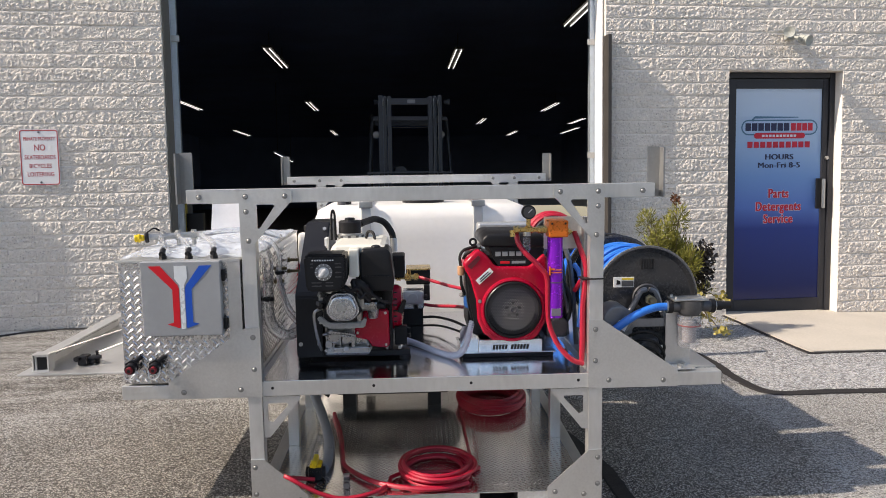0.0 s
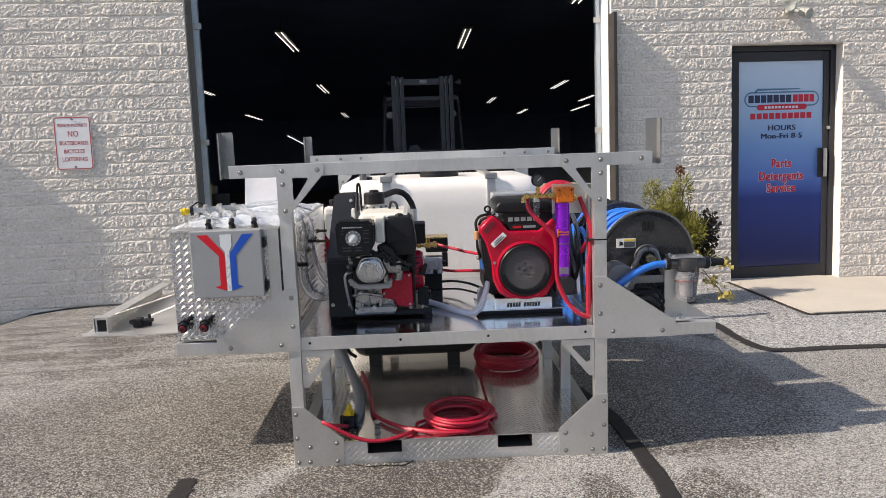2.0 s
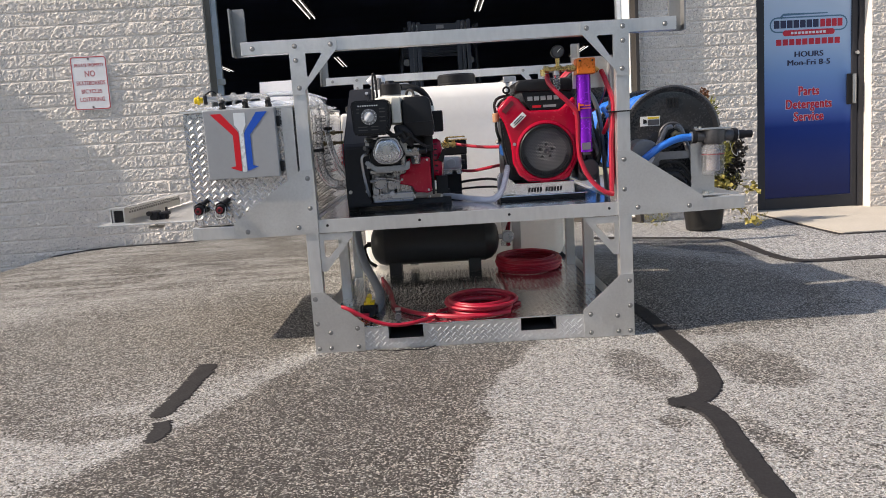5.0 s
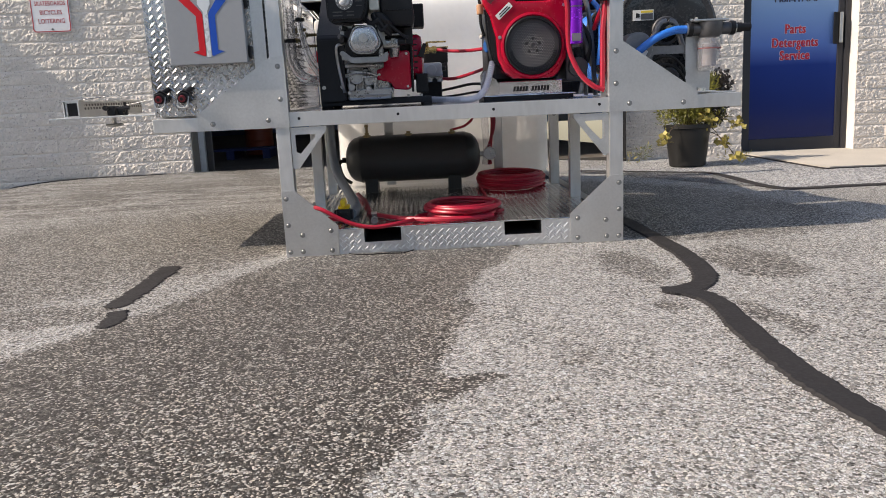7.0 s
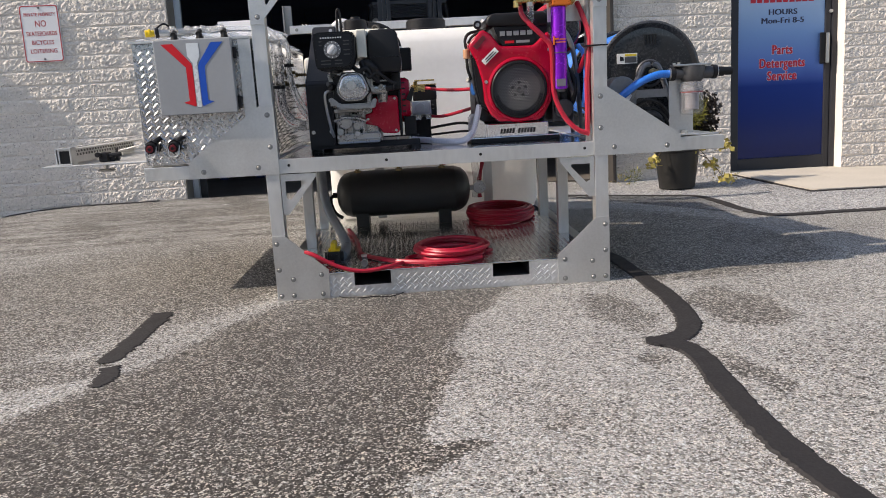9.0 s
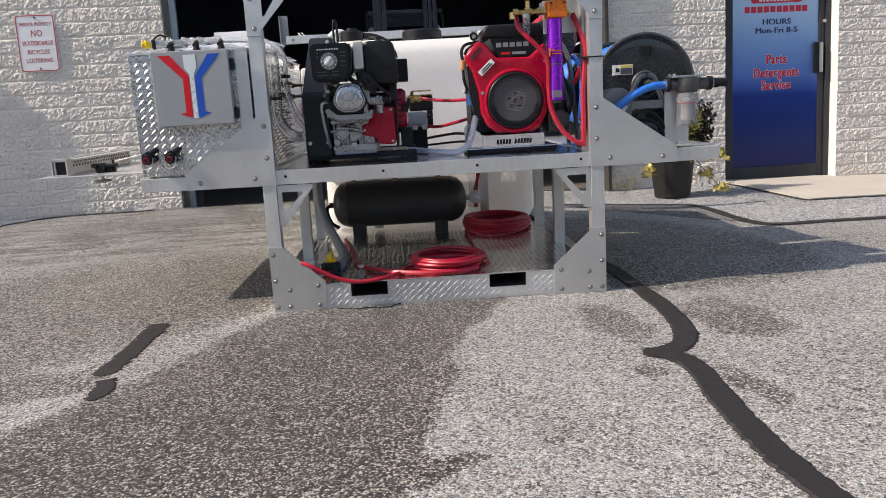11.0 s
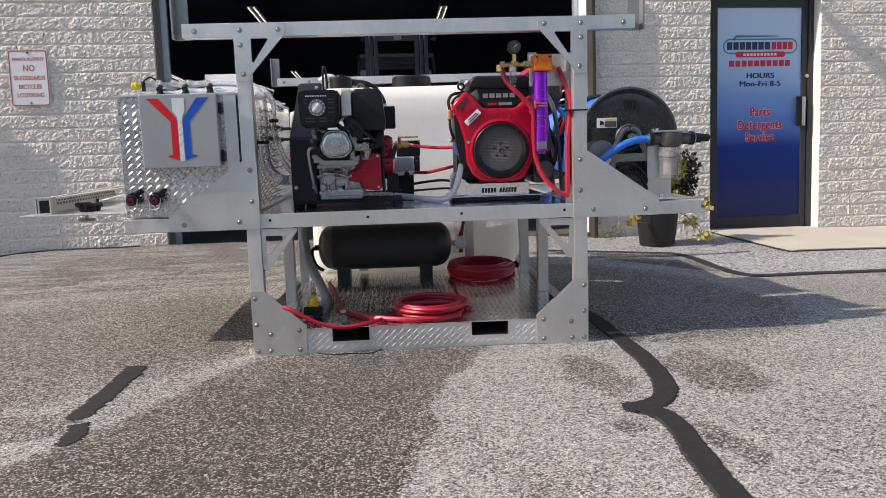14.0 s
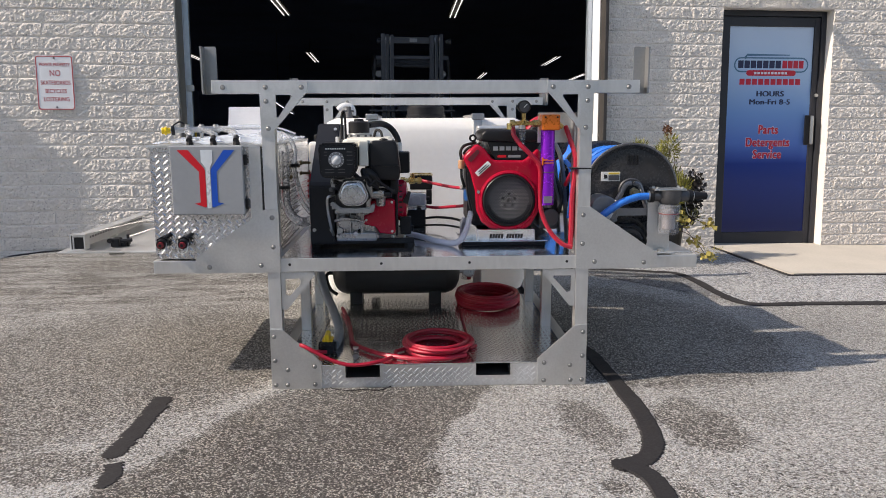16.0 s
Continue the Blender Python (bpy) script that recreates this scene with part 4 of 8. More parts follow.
solid("storage_drum", bm, mat("drum_plastic", (0.26, 0.045, 0.018), 0.45), "orange-red plastic drum standing on the warehouse floor", "drum", on=None)
bumper = thing("door_bumper", (-1.66, 6.5, 0.80), "worn yellow bumper with a black box inside the loading door", "bumper", on=None)
bm = B()
bx(bm, -1.690, -1.640, 6.42, 6.50, 0.84, 1.12, 0.008)
part("pad", bm, mat("worn_yellow_paint", (0.34, 0.25, 0.02), 0.6, 0.0, 0.35, 8, 60), bumper)
bm = B()
bx(bm, -1.638, -1.50, 6.43, 6.52, 0.80, 1.03, 0.006)
part("box", bm, BLACK, bumper, "black box")
bm = B()
bx(bm, -1.700, -1.60, 6.502, 6.52, FLOOR, 1.10, 0.003)
part("upright", bm, STEEL_DK, bumper)

# ---- the rack that carries the machine ----
PX, TOP, TB = 0.638, 1.222, 0.05
rack = thing("equipment_rack", (0, 0, 0), "bolted aluminium tube skid frame with ladder rack bars, standing on asphalt", "equipment rack")
REAR = 2.15


# the rack's aluminium with the end stops' shade put into its colour
ALU_SHADED = mat("shaded_aluminium", (0.30, 0.30, 0.295), 0.45, 0.7, 0.12, 7, 90)


def bolt_mesh():
    bm = B()
    cyl(bm, (0, 0, 0), (0, -0.0010, 0), 0.0100, 12)
    cyl(bm, (0, -0.001, 0), (0, -0.0036, 0), 0.0072, 10, 0.0045)
    return finish(bm, "bolt", mat("dull_bolt_steel", (0.30, 0.30, 0.295), 0.5, 1.0, 0.15, 30, 200))


BOLT = bolt_mesh()


def bolt(x, z, parent, y=-0.006):
    ob = new("bolt", BOLT)
    ob.parent = parent
    ob.location = Vector((x, y, z)) - BASE[parent.name]


for y, d in ((0.0, 1), (REAR, 1)):
    for s in (-1, 1):
        bm = B()
        a, b = sorted((s * PX, s * (PX - TB)))
        bx(bm, a, b, y, y + TB, 0.0, TOP - TB, 0.0015)
        part("post", bm, ALU, rack)
    bm = B()
    bx(bm, -0.818, 0.818, y, y + TB, TOP - TB + 0.001, TOP, 0.0015)
    part("top_bar", bm, ALU, rack)
    for s in (-1, 1):
        bm = B()
        a, b = sorted((s * 0.806, s * 0.856))
        prism(bm, [(a, TOP - TB), (b, TOP - TB), (b, TOP + 0.12), (b - 0.008 if s > 0 else b - 0.002, TOP + 0.128), (a + 0.008 if s < 0 else a + 0.002, TOP + 0.128), (a, TOP + 0.12)], y + TB + 0.001, y + TB + 0.008)
        o = 0.856 * s
        a, b = sorted((o, o - s * 0.006))
        bx(bm, a, b, y + TB - 0.042, y + TB + 0.001, TOP - TB, TOP + 0.125)
        part("end_stop", bm, ALU_SHADED, rack)
        bolt(s * 0.775, TOP - 0.026, rack, y - 0.001)
    # gusset plates at the top corners
    for s in (-1, 1):
        g1 = [(s * PX, TOP - 0.001), (s * 0.458, TOP - 0.001), (s * 0.456, TOP - 0.040), (s * 0.588, TOP - 0.188), (s * 0.590, TOP - 0.205), (s * PX, TOP - 0.205)]
        h1 = [(s * 0.578, TOP - 0.054), (s * 0.522, TOP - 0.054), (s * 0.517, TOP - 0.060), (s * 0.572, TOP - 0.140), (s * 0.578, TOP - 0.136)]
        bm = B()
        prism(bm, g1, y - 0.006, y - 0.0005, [h1])
        g = part("gusset", bm, ALU_PLATE, rack)
        for x, z in ((0.615, TOP - 0.026), (0.480, TOP - 0.026), (0.615, TOP - 0.078), (0.610, TOP - 0.180)):
            bolt(s * x, z, g, y - 0.006)

# shelf: front channel, deck, rear channel and side rails
SH = 0.537
bm = B()
bx(bm, -0.587, 0.587, 0.0, 0.006, 0.484, SH, 0.001)
bx(bm, -0.587, 0.587, 0.006, 0.05, 0.484, 0.489)
channel = part("shelf_channel", bm, ALU, rack)
for x in (-0.55, -0.19, 0.16, 0.55):
    bm = B()
    cyl(bm, (x, -0.001, 0.513), (x, 0.002, 0.513), 0.0055, 10)
    part("hole", bm, BLACK, channel)
bm = B()
bx(bm, -0.587, 0.587, 0.0065, 1.18, 0.531, SH, 0.001)
part("shelf_deck", bm, ALU_DECK, rack, "polished aluminium shelf sheet with soft reflections")
for s in (-1, 1):
    bm = B()
    a, b = sorted((s * PX, s * (PX - TB)))
    bx(bm, a, b, 0.052, REAR, 0.484, 0.5345, 0.002)
    part("side_rail", bm, ALU, rack)
    bm = B()
    bx(bm, a, b, 0.052, REAR, 0.002, 0.094, 0.002)
    part("side_rail", bm, ALU, rack)
    # lower legs behind the front, between deck and shelf
    for y in (0.52, 1.03):
        bm = B()
        a2, b2 = sorted((s * 0.59, s * 0.545))
        bx(bm, a2, b2, y, y + 0.045, 0.098, 0.483, 0.002)
        leg = part("leg", bm, ALU, rack)
        bolt(s * 0.567, 0.45, leg, y)
    # small webbed corner under the shelf
    c1 = [(s * 0.586, 0.481), (s * 0.455, 0.481), (s * 0.455, 0.468), (s * 0.565, 0.330), (s * 0.586, 0.330)]
    h2 = [(s * 0.570, 0.455), (s * 0.500, 0.455), (s * 0.497, 0.448), (s * 0.555, 0.385), (s * 0.570, 0.392)]
    bm = B()
    prism(bm, c1, 0.004, 0.010, [h2])
    part("web_plate", bm, ALU_PLATE, rack)
    # wing plate that carries the side platform
    w = [(s * 0.585, 0.735), (s * 0.637, 0.733), (s * 0.912, 0.545), (s * 0.915, 0.483), (s * 0.585, 0.483)]
    bm = B()
    prism(bm, w, -0.0065, -0.0005)
    wing = part("wing_plate", bm, ALU_PLATE, rack)
    for x, z in ((0.61, 0.700), (0.61, 0.585), (0.66, 0.512), (0.86, 0.507)):
        bolt(s * x, z, wing)
    bm = B()
    a, b = sorted((s * 0.639, s * 1.078))
    bx(bm, a, b, 0.0, TB, 0.483, 0.533, 0.002)
    part("wing_arm", bm, ALU, rack)
    bm = B()
    back = 1.06 if s < 0 else 1.33
    bx(bm, a, b, back, back + TB, 0.483, 0.533, 0.002)
    part("wing_arm", bm, ALU, rack)
    bm = B()
    a, b = sorted((s * 0.612, s * 1.078))
    bx(bm, a, b, 0.052, back + TB, 0.5335, 0.5385, 0.001)
    part("wing_deck", bm, ALU_PLATE, rack)
    # foot gusset
    f = [(s * PX, 0.0), (s * 0.440, 0.0), (s * 0.437, 0.112), (s * 0.588, 0.250), (s * PX, 0.252)]
    bm = B()
    prism(bm, f, -0.0065, -0.0005)
    foot = part("foot_gusset", bm, ALU_PLATE, rack)
    for x, z in ((0.622, 0.222), (0.622, 0.122), (0.622, 0.020), (0.575, 0.020), (0.572, 0.083), (0.465, 0.020), (0.465, 0.095)):
        bolt(s * x, z, foot)

# lower deck with fork pockets
bm = B()
bx(bm, -0.587, 0.587, 0.0, REAR, 0.0945, 0.098, 0.001)
low = part("lower_deck", bm, TREAD_DECK, rack, "bright tread-plate lower deck")
SLOTS = ((-0.343, -0.204), (0.187, 0.328))
bm = B()
bx(bm, -0.587, 0.587, 0.0005, 0.0035, 0.001, 0.043)
for a, b in ((-0.587, SLOTS[0][0]), (SLOTS[0][1], SLOTS[1][0]), (SLOTS[1][1], 0.587)):
    bx(bm, a, b, 0.0005, 0.0035, 0.043, 0.094)
kick = part("front_plate", bm, TREAD, rack, "tread-plate front sill with two fork slots")
for a, b in SLOTS:
    bm = B()
    for c in (a - 0.003, b):
        bx(bm, c, c + 0.003, 0.004, REAR, 0.002, 0.094)
    bx(bm, a, b, 0.004, REAR, 0.036, 0.040)
    bx(bm, a, b, REAR, REAR + 0.004, 0.002, 0.094)
    part("fork_pocket", bm, STEEL_DK, rack)
lug_part("tread_pattern", lugs(0.014, 1.22, -0.585, 0.585, 0.0125, lambda u, v, h: (v, u, 0.098 + h), tall=0.0010), mat("deck_tread_lugs", (0.86, 0.85, 0.83), 0.20, 1.0, 0.1, 8, 90), low, "raised lozenges of tread plate")
lug_part("tread_pattern", lugs(-0.44, 0.44, 0.001, 0.094, 0.0140, lambda u, v, h: (u, 0.0005 - h, v), [(a - 0.012, b + 0.012, 0.03, 0.1) for a, b in SLOTS]), TREAD, kick, "raised lozenges of tread plate")

bm = B()
tube(bm, [(-0.410, 0.012, 0.004), (-0.390, -0.015, 0.003), (-0.330, -0.036, 0.003), (-0.270, -0.030, 0.003), (-0.200, -0.038, 0.003), (-0.150, 0.012, 0.004)], 0.0022, 6)
solid("cable", bm, RUBBER, "thin black cable looped out under the front sill", "cable")

# ---- water tank ----
tank = thing("water_tank", (0.02, 1.6, 0.098), "large white plastic water tank strapped down behind the engines", "water tank")
bm = B()
bx(bm, -0.545, 0.578, 1.23, 2.02, 0.099, 1.085, 0.070)
bmesh.ops.subdivide_edges(bm, edges=[e for e in bm.edges if e.calc_length() > 0.3], cuts=7, use_grid_fill=True)
for v in bm.verts:
    if v.co.y < 1.3:
        v.co.y += 0.003 * math.sin(v.co.z * 17) + 0.006 * noise.noise(v.co * 3)
part("tank_body", bm, POLY, tank, smooth=50)
for x in (-0.275, 0.300):
    bm = B()
    bx(bm, x - 0.024, x + 0.024, 1.215, 1.235, 0.11, 1.10, 0.003)
    bx(bm, x - 0.024, x + 0.024, 1.215, 2.05, 1.088, 1.102, 0.003)
    st = part("strap", bm, ALU, tank, "flat aluminium hold-down strap")
    bm = B()
    bx(bm, x - 0.034, x + 0.034, 1.205, 1.235, 1.075, 1.108, 0.004)
    part("clamp", bm, STEEL, st)
bm = B()
lathe(bm, [(0.114, 0), (0.114, 0.018), (0.109, 0.022), (0.109, 0.062), (0.100, 0.072), (0.04, 0.075)], Matrix.Translation((0.023, 1.52, 1.083)))
part("lid", bm, BLACK, tank, "black screw lid")
bm = B()
tube(bm, [(-0.395, 1.42, 1.080), (-0.395, 1.42, 1.125), (-0.410, 1.42, 1.150), (-0.445, 1.42, 1.152), (-0.475, 1.42, 1.130)], 0.020, 12)
part("vent_elbow", bm, mat("pale_pvc", (0.55, 0.56, 0.57), 0.4), tank, "pale grey vent elbow")
bm = B()
cyl(bm, (-0.395, 1.42, 1.082), (-0.395, 1.42, 1.100), 0.032, 16)
part("vent_collar", bm, BLACK, tank)
bm = B()
cyl(bm, (-0.412, 1.375, 1.082), (-0.412, 1.375, 1.118), 0.022, 14, 0.019, 0.002)
bx(bm, -0.440, -0.384, 1.365, 1.385, 1.118, 1.130, 0.003)
cyl(bm, (-0.412, 1.375, 1.118), (-0.412, 1.375, 1.150), 0.013, 10)
part("vent_valve", bm, STEEL_DK, tank, "dark vent valve")

# white jug between the cabinet and the water tank
soap = thing("detergent_jug", (-0.56, 1.15, SH), "white plastic jug with a red label wedged behind the cabinet", "jug")
bm = B()
bx(bm, -0.611, -0.500, 1.112, 1.195, SH + 0.0005, 0.962, 0.016)
part("jug_body", bm, POLY, soap)
bm = B()
prism(bm, [(-0.6085, 0.66), (-0.6085, 0.815), (-0.585, 0.775), (-0.540, 0.66)], 1.1095, 1.1125)
part("label_panel", bm, VINYL_RED, soap, "red printed label", smooth=0)
bm = B()
lathe(bm, [(0.020, 0.960), (0.020, 0.975), (0.024, 0.976), (0.024, 0.995), (0.020, 0.999), (0.008, 1.0)], Matrix.Translation((-0.560, 1.153, 0)))
part("cap", bm, BLACK, soap)

# ---- air receiver on the lower deck ----
air = thing("air_tank", (-0.15, 1.075, 0.098), "charcoal cylindrical air tank on feet on the tread-plate deck", "air tank")
AY, AZ = 1.075, 0.264
bm = B()
r = 0.118
prof = [(0.02, -0.342), (0.055, -0.336), (0.085, -0.322), (0.106, -0.300), (r, -0.265), (r, 0.265), (0.106, 0.300), (0.085, 0.322), (0.055, 0.336), (0.02, 0.342)]
lathe(bm, prof, Matrix.Translation((-0.152, AY, AZ)) @ pose(0, 0, 0, 0, 90), 32)
part("shell", bm, TANK_GREY, air)
for x in (-0.368, 0.055):
    bm = B()
    prism(bm, [(AY - 0.06, 0.0995), (AY + 0.06, 0.0995), (AY + 0.07, 0.18), (AY - 0.07, 0.18)], x - 0.032, x + 0.032, plane="yz")
    part("foot", bm, TANK_GREY, air)
for k, x in enumerate((-0.38, -0.17, 0.05)):
    bm = B()
    cyl(bm, (x, AY - 0.02, 0.372), (x, AY - 0.02, 0.386), 0.019, 12, bevel=0.002)
    cyl(bm, (x, AY - 0.02, 0.386), (x, AY - 0.02, 0.398), 0.012, 6)
    if k == 0:
        cyl(bm, (x, AY - 0.02, 0.398), (x, AY - 0.02, 0.425), 0.007, 10)
        cyl(bm, (x, AY - 0.02, 0.425), (x, AY - 0.02, 0.440), 0.010, 10, bevel=0.002)
    part("port", bm, mat("aged_brass", (0.20, 0.15, 0.08), 0.4, 0.8) if k == 0 else bpy.data.materials["aged_brass"], air, "aged brass port")
bm = B()
cyl(bm, (0.185, AY, AZ), (0.225, AY, AZ), 0.014, 10)
cyl(bm, (0.240, AY - 0.02, AZ), (0.240, AY + 0.015, AZ), 0.033, 18, bevel=0.003)
part("gauge", bm, CAST, air)
bm = B()
cyl(bm, (-0.490, AY, AZ), (-0.515, AY, AZ), 0.014, 8)
tube(bm, [(-0.515, AY, AZ), (-0.53, AY - 0.01, 0.24), (-0.51, AY - 0.03, 0.18), (-0.47, AY - 0.04, 0.15)], 0.009, 8)
part("drain_pipe", bm, RUBBER, air)

# ---- hoses on the lower deck ----
bm = B()
tube(bm, [(0.05, AY - 0.02, 0.394), (0.075, AY - 0.03, 0.400), (0.115, AY - 0.04, 0.412), (0.150, AY - 0.05, 0.440), (0.170, AY - 0.05, 0.484)], 0.0065, 8)
solid("hose", bm, RED_HOSE, "short red air line from the tank up to the shelf", "hose", "red hoses on the skid")


def coil(name, cx, cy, z, rx, ry, r, turns, deep, material, label, lead=()):
    """Hand-laid turns of hose: each lies a little off the last, some crossing."""
    rnd = random.Random(int(cx * 1000) + turns)
    now = [1.0, 0.0, 0.0, 0.0]
    pts = []
    for lay in range(turns):
        up = deep * lay / max(1, turns - 1)
        nxt = [rnd.uniform(0.74, 1.0), rnd.uniform(-0.022, 0.022), rnd.uniform(-0.03, 0.03), rnd.uniform(-0.4, 0.4)]
        for i in range(14):
            a, k = 2 * math.pi * i / 14, i / 14
            f, ox, oy, tl = (p + (q - p) * k for p, q in zip(now, nxt))
            zz = z + r + max(0.0, (up + (deep / max(1, turns - 1)) * k + tl * math.sin(a + lay))) * r * 1.45
            pts.append((cx + rx * f * math.cos(a) + ox * (1 - f * f * 0.6), cy + ry * f * math.sin(a) + oy, zz))
        now = nxt
    bm = B()
    tube(bm, list(lead) + pts, r, 8, 3)
    return solid(name, bm, material, label, "hose", "red hoses on the skid", base=(cx, cy, z))


coil("hose_coil", 0.038, 0.185, 0.0985, 0.147, 0.168, 0.0078, 9, 3.6, RED_HOSE, "coiled red rubber hose lying on tread plate",
     [(-0.43, 0.13, 0.112), (-0.49, 0.13, 0.118), (-0.532, 0.08, 0.145), (-0.526, 0.01, 0.182), (-0.490, -0.016, 0.176), (-0.42, -0.020, 0.136), (-0.36, -0.022, 0.112), (-0.30, -0.020, 0.102), (-0.22, -0.006, 0.108), (-0.15, 0.06, 0.110), (-0.11, 0.16, 0.110)])
coil("hose_coil", 0.333, 0.99, 0.0985, 0.172, 0.215, 0.0078, 20, 5.5, RED_HOSE, "thick coil of red rubber hose beside the air tank")
bm = B()
tube(bm, [(-0.43, 0.88, 0.112), (-0.375, 0.60, 0.112), (-0.345, 0.36, 0.112), (-0.325, 0.25, 0.112), (-0.255, 0.145, 0.112), (-0.17, 0.07, 0.112), (-0.05, 0.02, 0.112), (0.06, 0.015, 0.112), (0.15, 0.06, 0.112)], 0.0095, 8)
solid("hose", bm, RED_HOSE, "loose red rubber hose across the tread plate", "hose", "red hoses on the skid")
bm = B()
tube(bm, [(0.175, 0.86, 0.112), (0.178, 0.5, 0.107), (0.182, 0.16, 0.107)], 0.005, 6)
solid("hose", bm, RED_HOSE, "thin red line lying on tread plate", "hose", "red hoses on the skid")
bm = B()
tube(bm, [(-0.405, 0.20, 0.122), (-0.398, 0.30, 0.122), (-0.412, 0.48, 0.124), (-0.460, 0.70, 0.150), (-0.520, 0.86, 0.22), (-0.545, 0.92, 0.33), (-0.548, 0.94, 0.482)], 0.022, 12)
solid("hose", bm, GREY_HOSE, "grey flexible suction hose rising to the shelf", "hose")
yv = thing("ball_valve", (-0.455, 0.17, 0.098), "black ball valve with a yellow handle on the tread plate", "valve", on=S @ Matrix.Translation((0.024, 0, 0)))
bm = B()
bx(bm, -0.482, -0.428, 0.14, 0.20, 0.0985, 0.152, 0.010)
cyl(bm, (-0.492, 0.17, 0.125), (-0.418, 0.17, 0.125), 0.021, 12, bevel=0.003)
cyl(bm, (-0.468, 0.135, 0.135), (-0.468, 0.142, 0.135), 0.006, 8)
cyl(bm, (-0.442, 0.135, 0.135), (-0.442, 0.142, 0.135), 0.006, 8)
part("valve_body", bm, BLACK, yv)
bm = B()
bx(bm, -0.475, -0.43, 0.145, 0.195, 0.150, 0.163, 0.004)
bx(bm, -0.462, -0.442, 0.11, 0.19, 0.160, 0.192, 0.008)
part("handle", bm, YELLOW, yv, "yellow plastic handle")
cp = thing("hose_coupling", (-0.308, 0.10, 0.0985), "small dark hose coupling with a steel collar on tread plate", "coupling")
bm = B()
cyl(bm, (-0.308, 0.13, 0.1125), (-0.304, 0.06, 0.1125), 0.012, 10)
cyl(bm, (-0.307, 0.10, 0.112), (-0.307, 0.10, 0.136), 0.010, 8)
part("fitting", bm, STEEL_DK, cp)
bm = B()
cyl(bm, (-0.307, 0.10, 0.134), (-0.307, 0.10, 0.142), 0.013, 6)
cyl(bm, (-0.306, 0.085, 0.1125), (-0.305, 0.075, 0.1125), 0.0145, 6)
part("collar", bm, STEEL, cp)
for i, (x, r, mt) in enumerate(((0.225, 0.020, CLEAR_HOSE), (0.262, 0.008, RED_HOSE), (0.272, 0.008, RED_HOSE))):
    bm = B()
    tube(bm, [(x, 1.16, 0.525), (x + 0.004, 1.165, 0.40), (x + 0.01 - 0.02 * i, 1.16, 0.28), (x - 0.02 * (i > 0), 1.15, 0.20)], r, 10)
    solid("hose", bm, mt, "clear braided hose dropping below the shelf" if i == 0 else "red hose dropping below the shelf", "hose")

# ---- tread-plate cabinet with the emblem panel ----
cab = thing("control_cabinet", (-0.86, 0.4, 0.54), "tread-plate aluminium cabinet with grey emblem panel and two hose ports", "cabinet")
CAB_L, CAB_R, CAB_BACK = -1.066, -0.613, 1.10
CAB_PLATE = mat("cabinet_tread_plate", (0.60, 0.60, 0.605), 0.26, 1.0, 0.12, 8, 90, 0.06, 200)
CAB_LUG = mat("cabinet_tread_lugs", (0.64, 0.64, 0.64), 0.26, 1.0, 0.12, 8, 90, 0.05, 200)
bm = B()
prism(bm, [(CAB_L, 0.004), (-0.645, 0.004), (-0.645, 0.056), (CAB_R, 0.056), (CAB_R, CAB_BACK), (CAB_L, CAB_BACK)], 0.5395, 0.972, plane="xy")
bmesh.ops.bevel(bm, geom=[e for e in bm.edges if len(e.link_faces) == 2 and e.calc_face_angle() > 0.5], offset=0.002, segments=2, affect="EDGES")
body = part("cabinet_body", bm, CAB_PLATE, cab)
bm = B()
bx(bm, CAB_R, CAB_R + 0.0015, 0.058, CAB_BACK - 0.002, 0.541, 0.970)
# same plate as the front, its colour lightened to carry the tank's reflection
SIDE_PLATE = mat("lightened_side_tread_plate", (0.86, 0.85, 0.84), 0.12, 1.0, 0.1, 8, 90, 0.04, 200, rvar=0.05)
part("side_plate", bm, SIDE_PLATE, cab, "side tread plate, colour lightened for the tank's reflection")
lug_part("tread_pattern", lugs(CAB_L + 0.004, -0.652, 0.545, 0.97, 0.0152, lambda u, v, h: (u, 0.004 - h, v), tall=0.0018), CAB_LUG, body, "raised lozenges of tread plate")
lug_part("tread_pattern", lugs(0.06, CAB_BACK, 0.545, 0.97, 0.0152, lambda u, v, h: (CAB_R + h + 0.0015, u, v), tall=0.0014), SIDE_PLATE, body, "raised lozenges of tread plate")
bm = B()
prism(bm, [(CAB_L - 0.008, -0.004), (-0.645, -0.004), (-0.645, 0.056), (CAB_R + 0.004, 0.056), (CAB_R + 0.004, CAB_BACK), (CAB_L - 0.008, CAB_BACK)], 0.9725, 0.980, plane="xy")
part("cabinet_top", bm, ALU_PLATE, cab)
for y, z, ln in ((0.82, 0.868, 0.050), (0.81, 0.818, 0.050), (0.54, 0.868, 0.040), (0.49, 0.822, 0.036)):
    bm = B()
    cyl(bm, (CAB_R, y, z), (CAB_R + 0.010, y, z), 0.011, 6)
    cyl(bm, (CAB_R + 0.010, y, z), (CAB_R + ln, y, z), 0.0055, 10)
    for k in range(3):
        a = CAB_R + 0.014 + k * (ln - 0.016) / 3
        cyl(bm, (a, y, z), (a + 0.007, y, z), 0.0085, 10, 0.0058)
    part("side_barb", bm, mat("dark_brass", (0.16, 0.12, 0.06), 0.4, 0.8), cab, "dark barbed side fitting")
bm = B()
bx(bm, -0.980, -0.708, -0.030, 0.0015, 0.717, 0.978, 0.003)
panel = part("emblem_panel", bm, PANEL, cab, "grey painted panel with a two-colour forked arrow")
PYF = -0.0308
